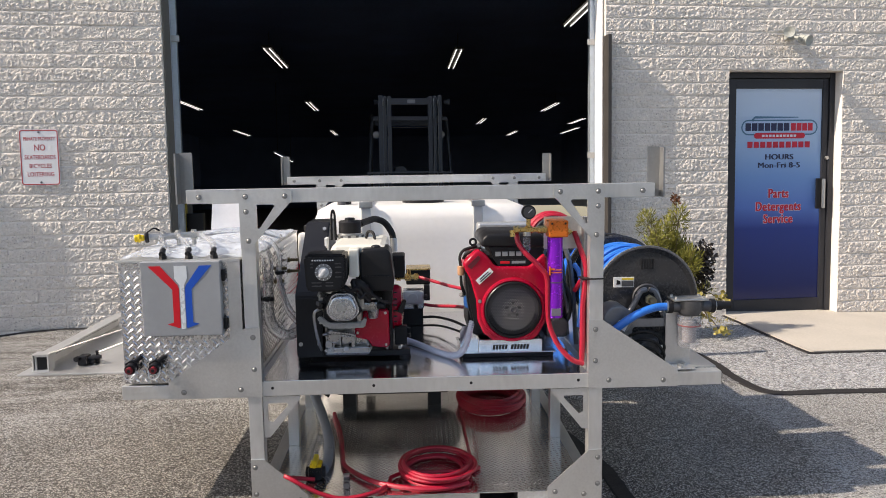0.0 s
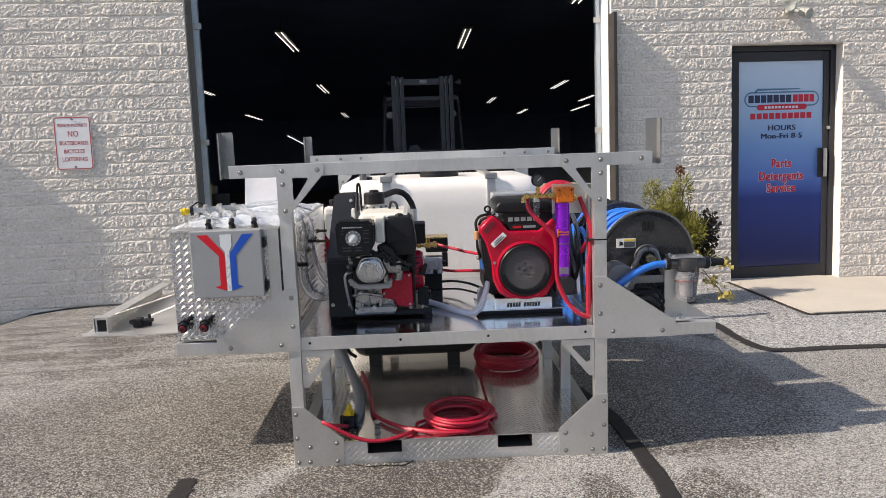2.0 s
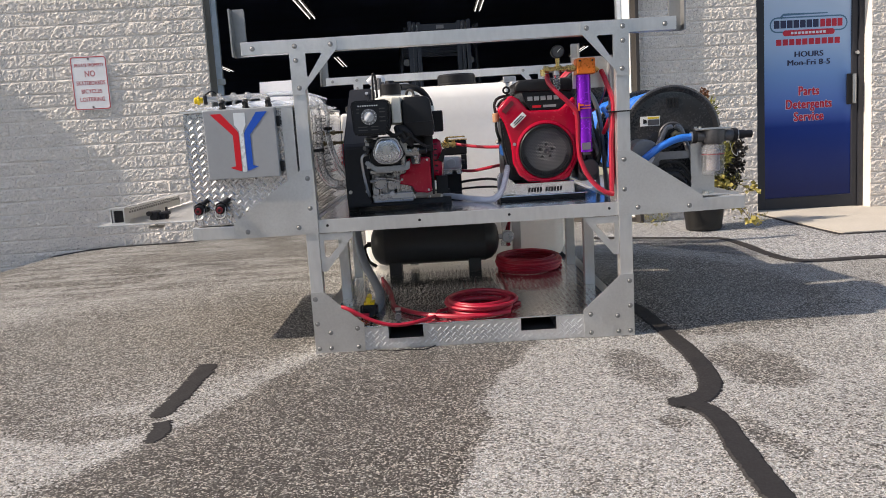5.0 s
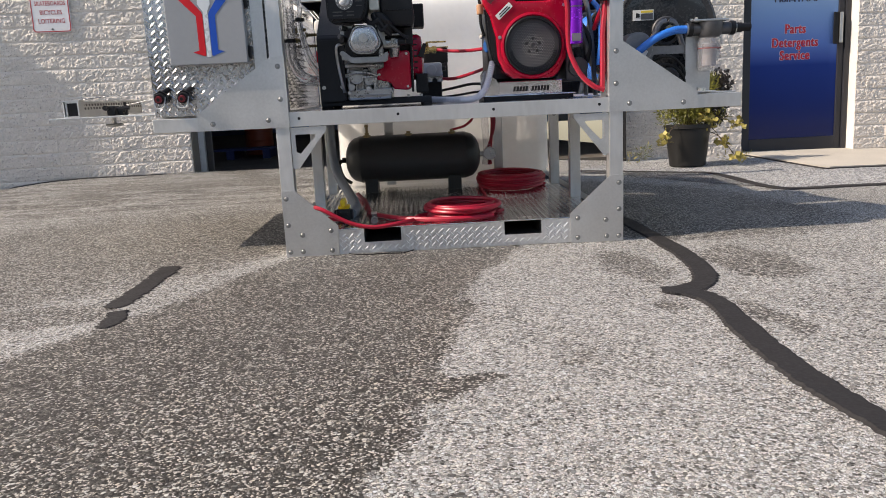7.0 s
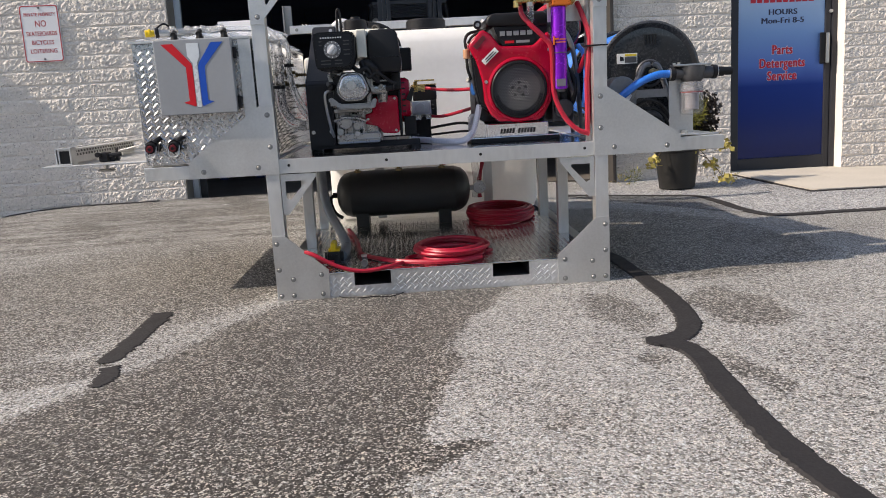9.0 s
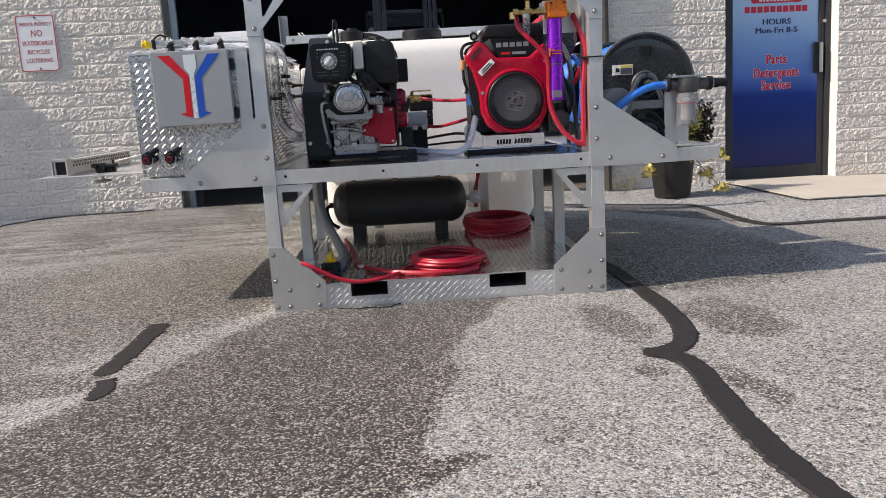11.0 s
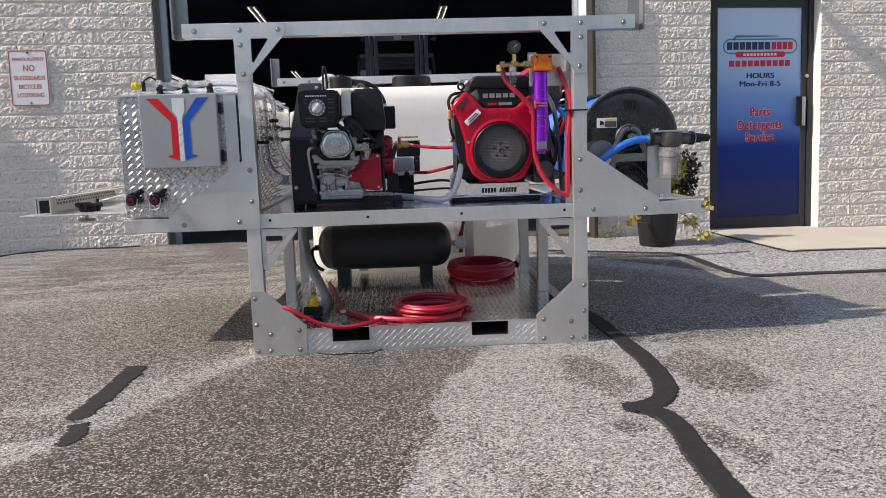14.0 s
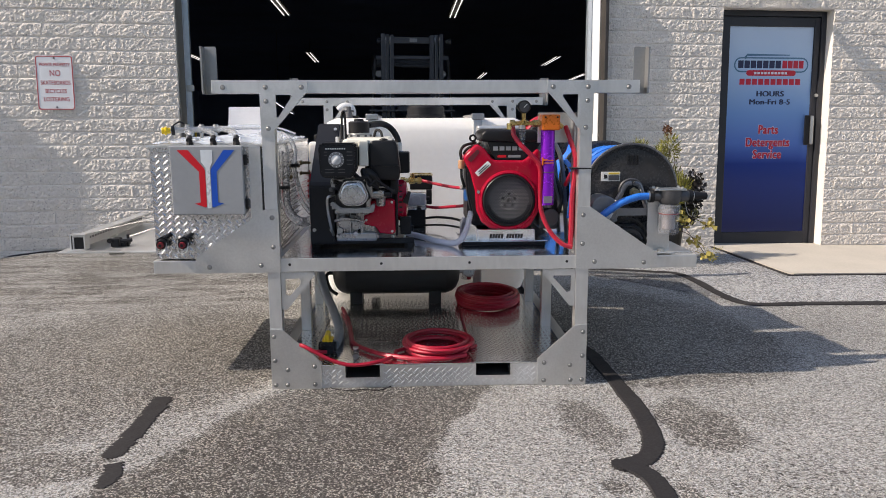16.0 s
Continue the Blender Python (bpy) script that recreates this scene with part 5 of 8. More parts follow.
for poly, mt, lb in (([(-0.9525, 0.9633), (-0.9113, 0.9633), (-0.8543, 0.8955), (-0.8504, 0.8850), (-0.8504, 0.7473), (-0.8553, 0.7452), (-0.8946, 0.7598), (-0.8730, 0.7650), (-0.8730, 0.8809)], VINYL_RED, "red arrow"),
                     ([(-0.7365, 0.9633), (-0.7777, 0.9633), (-0.8258, 0.8955), (-0.8298, 0.8850), (-0.8298, 0.7473), (-0.8249, 0.7452), (-0.7856, 0.7598), (-0.8072, 0.7650), (-0.8072, 0.8809)], VINYL_BLUE, "blue arrow"),
                     ([(-0.8641, 0.9633), (-0.8209, 0.9633), (-0.8209, 0.9195), (-0.8322, 0.8955), (-0.8322, 0.7420), (-0.8479, 0.7420), (-0.8479, 0.8955), (-0.8641, 0.9195)], VINYL_WHITE, "white stem")):
    bm = B()
    prism(bm, poly, PYF - 0.0004, PYF + 0.0004)
    part("emblem", bm, mt, panel, lb, smooth=0)
for z in (0.755, 0.925):
    bm = B()
    bx(bm, -0.7075, -0.696, -0.016, 0.002, z - 0.020, z + 0.020, 0.002)
    part("hinge", bm, BLACK, cab)
bm = B()
bx(bm, -0.690, -0.645, -0.003, 0.003, 0.60, 0.972, 0.001)
part("corner_strip", bm, ALU_PLATE, cab)
for x in (-1.030, -0.948):
    bm = B()
    cyl(bm, (x, 0.004, 0.612), (x, -0.045, 0.604), 0.019, 12, bevel=0.002)
    cyl(bm, (x, -0.012, 0.612), (x, -0.024, 0.610), 0.024, 6)
    port = part("hose_port", bm, BLACK, cab, "black quick-connect port")
    bm = B()
    cyl(bm, (x, -0.044, 0.604), (x, -0.054, 0.602), 0.012, 12)
    part("plug", bm, mat("dark_red_plug", (0.22, 0.015, 0.025), 0.4), port, "dark red dust plug")
    bm = B()
    cyl(bm, (x, -0.054, 0.602), (x, -0.0555, 0.602), 0.006, 10)
    part("plug_hole", bm, BLACK, port)
    bm = B()
    cyl(bm, (x + 0.004, -0.014, 0.624), (x + 0.026, 0.0, 0.640), 0.009, 10)
    part("elbow", bm, BLACK, port)
    bm = B()
    tube(bm, [(x - 0.02, -0.035, 0.61), (x - 0.014, -0.05, 0.575), (x + 0.014, -0.05, 0.575), (x + 0.02, -0.035, 0.61)], 0.0025, 6)
    part("pull_ring", bm, STEEL, port)
for x in (-0.918, -0.828, -0.740):
    bm = B()
    cyl(bm, (x, 0.030, 0.980), (x, 0.030, 0.990), 0.014, 6)
    cyl(bm, (x, 0.030, 0.990), (x, 0.030, 1.000), 0.010, 10)
    cyl(bm, (x - 0.002, 0.022, 0.998), (x - 0.006, 0.056, 1.010), 0.010, 10)
    part("top_fitting", bm, BLACK, cab, "black barbed fitting")

# plastic-wrapped hoses and sheet on the cabinet
for pts in ([(-0.924, 0.050, 1.008), (-0.940, 0.12, 1.024), (-0.985, 0.22, 1.032), (-1.000, 0.30, 1.045)], [(-0.834, 0.050, 1.008), (-0.858, 0.12, 1.026), (-0.910, 0.22, 1.034), (-0.950, 0.305, 1.045)],
            [(-0.746, 0.050, 1.008), (-0.772, 0.13, 1.028), (-0.832, 0.25, 1.036), (-0.895, 0.325, 1.045)], [(-0.860, 0.33, 1.040), (-0.76, 0.40, 1.046), (-0.66, 0.44, 1.036), (-0.58, 0.46, 1.010)]):
    bm = B()
    tube(bm, pts, 0.011, 10)
    solid("hose", bm, CLEAR_HOSE, "clear vinyl hose looped over the cabinet top", "hose", "clear hoses on the cabinet")
bm = B()
n, nj = 44, 40
vs = []
for i in range(n + 1):
    row = []
    for j in range(nj + 1):
        u, y = i / n, 0.03 + 0.97 * j / nj
        x = CAB_L - 0.002 + 0.462 * u
        fold = abs(noise.noise((u * 2.2 + 0.25 * j * 0.1, j * 0.34, 1.0)))
        z = 0.985 + min(1.0, j / 6) * 0.016 * math.sin(math.pi * min(1.0, u * 1.02)) * (0.55 + 0.45 * math.sin(y * 3.4)) + 0.024 * fold + 0.010 * noise.noise((u * 12, j * 0.9, 4.0))
        row.append(bm.verts.new((x, y, max(z, 0.9825))))
    vs.append(row)
for i in range(n):
    for j in range(nj):
        bm.faces.new((vs[i][j], vs[i + 1][j], vs[i + 1][j + 1], vs[i][j + 1]))
solid("plastic_wrap", bm, CLEAR, "crumpled clear plastic wrap over the cabinet top", "plastic wrap", smooth=60)
bm = B()
n = 8
vs = [[bm.verts.new((-0.985 + 0.20 * i / n, 0.93 + 0.004 * math.sin(i * 0.7) + 0.05 * (j / n), 0.982 + 0.16 * (j / n))) for j in range(n + 1)] for i in range(n + 1)]
for i in range(n):
    for j in range(n):
        bm.faces.new((vs[i][j], vs[i + 1][j], vs[i + 1][j + 1], vs[i][j + 1]))
bmesh.ops.solidify(bm, geom=bm.faces[:], thickness=0.002)
solid("wrapped_sheet", bm, WHITE_PAPER, "white sheet propped at the back of the cabinet top", "sheet")

kn = thing("shutoff_valve", (-0.98, 0.30, 0.9805), "silver manifold with a yellow cap across the cabinet top", "valve")
bm = B()
cyl(bm, (-1.050, 0.278, 1.034), (-0.860, 0.330, 1.040), 0.012, 10)
for k in range(3):
    x, y = -1.00 + 0.055 * k, 0.292 + 0.015 * k
    cyl(bm, (x, y, 1.030), (x, y, 1.058), 0.010, 8)
    cyl(bm, (x - 0.012, y - 0.003, 1.036), (x + 0.012, y + 0.003, 1.037), 0.016, 6)
    cyl(bm, (x, y, 0.9805), (x, y, 1.030), 0.008, 8)
part("manifold", bm, STEEL, kn, "zinc-plated manifold")
bm = B()
cyl(bm, (-1.062, 0.275, 1.033), (-1.048, 0.279, 1.034), 0.020, 14, bevel=0.003)
tube(bm, [(-1.055, 0.277, 1.053), (-1.030, 0.285, 1.068), (-1.010, 0.291, 1.058)], 0.0035, 6)
part("collar", bm, BLACK, kn, "black clip")
bm = B()
cyl(bm, (-1.098, 0.265, 1.032), (-1.064, 0.275, 1.033), 0.014, 12, 0.012, 0.003)
cyl(bm, (-1.086, 0.268, 1.032), (-1.078, 0.271, 1.032), 0.0175, 8, bevel=0.002)
part("cap", bm, YELLOW, kn, "yellow plastic cap")

# ---- fold-out tray beyond the cabinet ----
tray = thing("side_tray", (-1.3, 0.5, 0.545), "thin aluminium tray with a raised rim fixed beside the cabinet", "tray")
bm = B()
bx(bm, -1.50, -1.078, 0.12, 0.98, 0.546, 0.552, 0.001)
part("tray_floor", bm, ALU_PLATE, tray)
bm = B()
bx(bm, -1.452, -1.446, 0.16, 0.95, 0.5525, 0.612)
bx(bm, -1.446, -1.40, 0.16, 0.95, 0.606, 0.612)
part("rim", bm, ALU, tray)
bm = B()
for k in range(26):
    for z in (0.598, 0.584):
        bx(bm, -1.4464, -1.4452, 0.215 + 0.028 * k + (0.014 if z < 0.59 else 0), 0.229 + 0.028 * k + (0.014 if z < 0.59 else 0), z - 0.0045, z + 0.0045)
part("perforations", bm, STEEL_DK, tray, "rows of small dark perforations", smooth=0, kind="stuff")
bm = B()
for r in ((-1.46, -1.455, 0.5525, 0.617), (-1.405, -1.400, 0.5525, 0.617), (-1.455, -1.405, 0.612, 0.617), (-1.455, -1.405, 0.5525, 0.557)):
    bx(bm, r[0], r[1], 0.155, 0.205, r[2], r[3])
part("end_channel", bm, ALU, tray)
# black plate stands for the shade inside the open channel
bm = B()
bx(bm, -1.4545, -1.4055, 0.165, 0.169, 0.5575, 0.6115)
part("channel_shade", bm, BLACK, tray)
for pts in ([(-1.40, 0.17, 0.618), (-1.25, 0.42, 0.640), (-1.08, 0.70, 0.665)], [(-1.27, 0.28, 0.59), (-1.17, 0.42, 0.615), (-1.08, 0.55, 0.635)]):
    bm = B()
    tube(bm, pts, 0.003, 6)
    part("stay_wire", bm, STEEL, tray)
bm = B()
bx(bm, -1.325, -1.290, 0.22, 0.27, 0.5525, 0.590, 0.006)
bx(bm, -1.300, -1.268, 0.24, 0.30, 0.5525, 0.578, 0.005)
cyl(bm, (-1.30, 0.24, 0.575), (-1.245, 0.25, 0.580), 0.008, 8)
cyl(bm, (-1.322, 0.22, 0.582), (-1.322, 0.205, 0.582), 0.010, 10)
cyl(bm, (-1.265, 0.26, 0.5525), (-1.265, 0.26, 0.602), 0.006, 8)
part("latch", bm, BLACK, tray)
bm = B()
cyl(bm, (-1.33, 0.30, 0.546), (-1.33, 0.30, 0.520), 0.008, 8)
lathe(bm, [(0.005, 0), (0.032, 0.004), (0.034, 0.010), (0.03, 0.013)], Matrix.Translation((-1.33, 0.30, 0.507)))
part("foot_disc", bm, STEEL, tray)
bm = B()
cyl(bm, (-1.125, 0.34, 0.546), (-1.125, 0.34, 0.520), 0.008, 8)
lathe(bm, [(0.005, 0), (0.032, 0.004), (0.034, 0.010), (0.03, 0.013)], Matrix.Translation((-1.125, 0.34, 0.507)))
part("foot_disc", bm, STEEL, tray)

# clear hoses behind the left post
for pts, r in (([(-0.700, 0.34, 1.008), (-0.650, 0.26, 1.022), (-0.608, 0.21, 0.998), (-0.589, 0.20, 0.955), (-0.588, 0.20, 0.900), (-0.590, 0.20, 0.800), (-0.586, 0.20, 0.725), (-0.560, 0.205, 0.672), (-0.524, 0.24, 0.650), (-0.500, 0.32, 0.648)], 0.0205),
               ([(-0.66, 0.40, 1.012), (-0.615, 0.33, 1.018), (-0.575, 0.30, 0.990), (-0.556, 0.29, 0.945), (-0.560, 0.29, 0.890), (-0.555, 0.29, 0.835), (-0.540, 0.29, 0.779), (-0.522, 0.30, 0.733), (-0.502, 0.33, 0.70)], 0.0088),
               ([(-0.66, 0.42, 1.010), (-0.610, 0.35, 1.012), (-0.572, 0.315, 0.975), (-0.560, 0.31, 0.930), (-0.570, 0.31, 0.890), (-0.563, 0.31, 0.825), (-0.549, 0.31, 0.765), (-0.533, 0.32, 0.715), (-0.504, 0.36, 0.665)], 0.0088)):
    bm = B()
    tube(bm, pts, r, 14)
    solid("hose", bm, CLEAR_HOSE, "clear vinyl hose hanging behind the frame post", "hose", "clear hoses behind the post")
for x, y, z, r in ((-0.590, 0.20, 0.800, 0.0225), (-0.562, 0.30, 0.886, 0.0195)):
    bm = B()
    lathe(bm, [(r - 0.003, -0.006), (r, -0.006), (r, 0.006), (r - 0.003, 0.006)], Matrix.Translation((x, y, z)), 18, True)
    bx(bm, x - 0.008, x + 0.008, y - r - 0.006, y - r, z - 0.007, z + 0.007, 0.002)
    solid("hose_clamp", bm, BLACK, "black hose clamp on a clear hose", "hose clamp", "hose clamps")

# ---- single-cylinder engine with belt guard ----
e1 = thing("pump_engine", (-0.26, 0.45, SH), "black and silver single-cylinder petrol engine with red fan cover", "engine", "engines on the shelf")
RAW_BLACK = mat("satin_black_bracket", (0.012, 0.012, 0.013), 0.5, 0.2, 0.2, 20, 160, spec=0.3)
for y in (0.280, 0.66):
    bm = B()
    bx(bm, -0.500, -0.058, y, y + 0.035, 0.547, 0.571, 0.004)
    part("base_rail", bm, BLACK_GLOSS, e1)
bm = B()
bx(bm, -0.46, -0.10, 0.315, 0.66, 0.552, 0.566, 0.002)
part("base_plate", bm, BLACK_GLOSS, e1)
for x in (-0.478, -0.078):
    for y in (0.297, 0.677):
        bm = B()
        cyl(bm, (x, y, SH + 0.0005), (x, y, 0.548), 0.024, 14, 0.020)
        part("rubber_mount", bm, RUBBER, e1)
for x in (-0.43, -0.35, -0.30, -0.215, -0.15, -0.10):
    bm = B()
    cyl(bm, (x, 0.297, 0.571), (x, 0.297, 0.581), 0.007, 6)
    part("mount_bolt", bm, STEEL, e1)
# belt guard: a long box with a raked front
bm = B()
prism(bm, [(0.212, 0.566), (0.212, 0.800), (0.222, 0.815), (0.60, 1.056), (0.80, 1.056), (0.82, 1.03), (0.82, 0.566)], -0.492, -0.392, plane="yz")
bmesh.ops.bevel(bm, geom=[e for e in bm.edges if len(e.link_faces) == 2 and e.calc_face_angle() > 0.3], offset=0.005, segments=2, affect="EDGES")
guard = part("belt_guard", bm, BLACK_GLOSS, e1, "black powder-coated belt guard")
for x, y, z in ((-0.41, 0.55, 1.030), (-0.475, 0.208, 0.62), (-0.405, 0.208, 0.62)):
    bm = B()
    cyl(bm, (x, y, z), (x, y - 0.007, z + (0.004 if y > 0.3 else 0)), 0.008, 6)
    part("screw", bm, STEEL, guard)
bm = B()
bx(bm, -0.402, -0.3905, 0.46, 0.52, 0.925, 1.0, 0.001)
part("sticker", bm, LABEL_WHITE, guard)
bm = B()
tube(bm, [(-0.376, 0.49, 0.99), (-0.374, 0.49, 1.09), (-0.368, 0.49, 1.112), (-0.361, 0.49, 1.09), (-0.358, 0.49, 0.99)], 0.005, 8)
part("lifting_loop", bm, BLACK, e1)
# crankcase with bosses and ribs
bm = B()
bx(bm, -0.388, -0.215, 0.225, 0.55, 0.566, 0.712, 0.010)
case = part("crankcase", bm, CAST, e1)
for x0, x1, y0, z0, z1 in ((-0.350, -0.212, 0.185, 0.584, 0.608), (-0.388, -0.262, 0.190, 0.690, 0.706), (-0.340, -0.274, 0.178, 0.650, 0.660), (-0.282, -0.272, 0.19, 0.604, 0.70)):
    bm = B()
    bx(bm, x0, x1, y0, 0.214, z0, z1, 0.003)
    part("case_lug", bm, CAST, case)
for k in range(5):
    bm = B()
    bx(bm, -0.378 + k * 0.026, -0.372 + k * 0.026, 0.196, 0.214, 0.604, 0.689, 0.002)
    part("case_rib", bm, CAST, case)
# black plates laid on the casting stand for the shade in its gaps
for x0, x1, z0, z1 in ((-0.372, -0.350, 0.606, 0.628), (-0.300, -0.274, 0.606, 0.622), (-0.330, -0.300, 0.632, 0.648), (-0.330, -0.300, 0.676, 0.688)):
    bm = B()
    bx(bm, x0, x1, 0.2115, 0.2155, z0, z1, 0.001)
    part("recess_shade", bm, RAW_BLACK, case)
for x, z, r, y in ((-0.345, 0.655, 0.027, 0.176), (-0.298, 0.640, 0.020, 0.190), (-0.368, 0.618, 0.014, 0.195), (-0.286, 0.670, 0.010, 0.195), (-0.31, 0.675, 0.010, 0.190)):
    bm = B()
    cyl(bm, (x, 0.216, z), (x, y, z), r, 20, bevel=0.003)
    part("case_boss", bm, CAST, e1)
bm = B()
tube(bm, [(-0.385, 0.185, 0.66), (-0.35, 0.165, 0.672), (-0.30, 0.165, 0.668), (-0.265, 0.18, 0.655)], 0.007, 8)
part("oil_tube", bm, CAST, e1)
for x, z in ((-0.378, 0.698), (-0.286, 0.685), (-0.215, 0.594), (-0.378, 0.597), (-0.30, 0.698), (-0.26, 0.598)):
    bm = B()
    cyl(bm, (x, 0.215, z), (x, 0.186, z), 0.0065, 6)
    part("case_bolt", bm, STEEL, e1)
bm = B()
cyl(bm, (-0.30, 0.19, 0.612), (-0.30, 0.165, 0.608), 0.010, 6)
part("drain_plug", bm, STEEL, e1)
# cylinder head, fins and cover
for k in range(7):
    bm = B()
    bx(bm, -0.390, -0.236, 0.108 + 0.019 * k, 0.112 + 0.019 * k, 0.718, 0.840)
    part("cooling_fin", bm, CAST, e1)
bm = B()
bx(bm, -0.375, -0.250, 0.104, 0.28, 0.724, 0.830, 0.004)
part("cylinder", bm, RAW_BLACK, e1)
bm = B()
prism(bm, [(-0.385, 0.752), (-0.352, 0.724), (-0.240, 0.722), (-0.222, 0.742), (-0.214, 0.738), (-0.222, 0.704), (-0.350, 0.702), (-0.398, 0.738)], 0.090, 0.13)
bmesh.ops.bevel(bm, geom=bm.edges[:], offset=0.004, segments=2, affect="EDGES")
part("head_shroud", bm, mat("dull_grey_casting", (0.30, 0.305, 0.31), 0.4, 0.6, 0.2, 20, 120), e1)
# filler block added to darken the gap that showed the tank from the camera
bm = B()
bx(bm, -0.262, -0.128, 0.24, 0.50, 0.70, 0.885, 0.01)
part("dark_filler", bm, RAW_BLACK, e1)
for k, (x, z) in enumerate(((-0.392, 0.80), (-0.385, 0.83), (-0.372, 0.848))):
    bm = B()
    cyl(bm, (x, 0.085, z), (x + 0.03, 0.12, z - 0.004), 0.009, 8)
    part("head_stud", bm, STEEL_DK if k != 1 else CAST, e1)
hexa = [(-0.334, 0.831), (-0.266, 0.831), (-0.241, 0.769), (-0.271, 0.737), (-0.334, 0.738), (-0.359, 0.773)]
bm = B()
prism(bm, hexa, 0.058, 0.105)
bmesh.ops.bevel(bm, geom=[e for e in bm.edges if abs((e.verts[0].co - e.verts[1].co).y) > 0.04], offset=0.020, segments=5, affect="EDGES", profile=0.5)
bmesh.ops.bevel(bm, geom=[e for e in bm.edges if max(v.co.y for v in e.verts) < 0.06], offset=0.012, segments=4, affect="EDGES", profile=0.5)
cover = part("rocker_cover", bm, SILVER, e1, "six-sided silver rocker cover")
bm = B()
hx = [((x + 0.301) * 1.16 - 0.301, (z - 0.784) * 1.16 + 0.784) for x, z in hexa]
prism(bm, hx, 0.086, 0.104)
bmesh.ops.bevel(bm, geom=bm.edges[:], offset=0.003, segments=2, affect="EDGES", profile=0.5)
part("cover_flange", bm, RAW_BLACK, cover)
bm = B()
hx = [((x + 0.301) * 1.09 - 0.301, (z - 0.784) * 1.09 + 0.784) for x, z in hexa]
prism(bm, hx, 0.080, 0.090)
bmesh.ops.bevel(bm, geom=[e for e in bm.edges if abs((e.verts[0].co - e.verts[1].co).y) > 0.008], offset=0.018, segments=5, affect="EDGES", profile=0.5)
part("cover_lip", bm, SILVER, cover)
bm = B()
cyl(bm, (-0.302, 0.058, 0.790), (-0.302, 0.046, 0.790), 0.0095, 6)
part("cover_bolt", bm, STEEL, cover)
bm = B()
cyl(bm, (-0.302, 0.059, 0.790), (-0.302, 0.0555, 0.790), 0.0165, 16)
part("cover_washer", bm, STEEL, cover)
bm = B()
tube(bm, [(-0.375, 0.11, 0.775), (-0.404, 0.09, 0.765), (-0.406, 0.11, 0.71), (-0.400, 0.15, 0.64), (-0.395, 0.19, 0.60)], 0.0055, 8)
part("spark_lead", bm, STEEL, e1)
bm = B()
cyl(bm, (-0.385, 0.09, 0.79), (-0.37, 0.12, 0.79), 0.013, 10)
bx(bm, -0.402, -0.376, 0.10, 0.14, 0.740, 0.775, 0.005)
part("spark_plug_cap", bm, RAW_BLACK, e1)
# control box with dial
bm = B()
prism(bm, [(-0.426, 0.860), (-0.432, 0.972), (-0.420, 0.984), (-0.290, 0.984), (-0.278, 0.972), (-0.282, 0.885), (-0.300, 0.848), (-0.415, 0.848)], 0.052, 0.175)
bmesh.ops.bevel(bm, geom=[e for e in bm.edges if len(e.link_faces) == 2 and e.calc_face_angle() > 0.3], offset=0.006, segments=2, affect="EDGES")
box = part("control_box", bm, BLACK, e1)
bm = B()
prism(bm, [(-0.418, 0.866), (-0.422, 0.966), (-0.414, 0.974), (-0.296, 0.974), (-0.288, 0.966), (-0.290, 0.892), (-0.306, 0.858), (-0.410, 0.858)], 0.0455, 0.0515)
part("face_plate", bm, BLACK_GLOSS, box)
KX, KZ = -0.361, 0.920
bm = B()
cyl(bm, (KX, 0.0455, KZ), (KX, 0.0425, KZ), 0.031, 28)
dial = part("dial_ring", bm, mat("dial_grey", (0.20, 0.20, 0.20), 0.4), box)
for k in range(12):
    bm = B()
    bx(bm, -0.0015, 0.0015, 0.0412, 0.0424, 0.025, 0.029, 0, Matrix.Translation((KX, 0, KZ)) @ pose(0, 0, 0, 0, 30 * k))
    part("dial_mark", bm, LABEL_WHITE, dial, smooth=0)
bm = B()
cyl(bm, (KX, 0.0425, KZ), (KX, 0.030, KZ), 0.020, 20, 0.017, 0.002)
bx(bm, -0.007, 0.007, 0.020, 0.034, -0.020, 0.018, 0.003, Matrix.Translation((KX, 0, KZ)) @ pose(0, 0, 0, 0, 40))
part("knob", bm, mat("knob_pale_grey", (0.60, 0.61, 0.62), 0.35), dial, "pale grey knob")
SLOT = mat("slot_grey", (0.05, 0.05, 0.052), 0.5)
for x0, x1, z in ((-0.405, -0.370, 0.868), (-0.355, -0.328, 0.868), (-0.405, -0.370, 0.880), (-0.355, -0.328, 0.880), (-0.320, -0.298, 0.948), (-0.320, -0.298, 0.935), (-0.320, -0.298, 0.916), (-0.320, -0.298, 0.900), (-0.408, -0.398, 0.948), (-0.408, -0.398, 0.935)):
    bm = B()
    bx(bm, x0, x1, 0.044, 0.0456, z, z + 0.004)
    part("slot", bm, SLOT, box, smooth=0)
for k in range(9):
    bm = B()
    bx(bm, -0.402 + k * 0.009, -0.397 + k * 0.009, 0.0442, 0.0456, 0.960, 0.965)
    part("vent_mark", bm, LABEL_WHITE, box, smooth=0)
# fuel tank, cap and intake
bm = B()
bx(bm, -0.352, -0.140, 0.18, 0.585, 0.885, 1.000, 0.024)
bx(bm, -0.2765, -0.2395, 0.105, 0.21, 0.890, 0.993, 0.005)
ftank = part("fuel_tank", bm, CREAM, e1, "cream painted fuel tank")
bm = B()
lathe(bm, [(0.054, 0.996), (0.054, 1.010), (0.046, 1.013), (0.046, 1.017)], Matrix.Translation((-0.300, 0.51, 0)))
part("filler_ring", bm, STEEL, ftank)
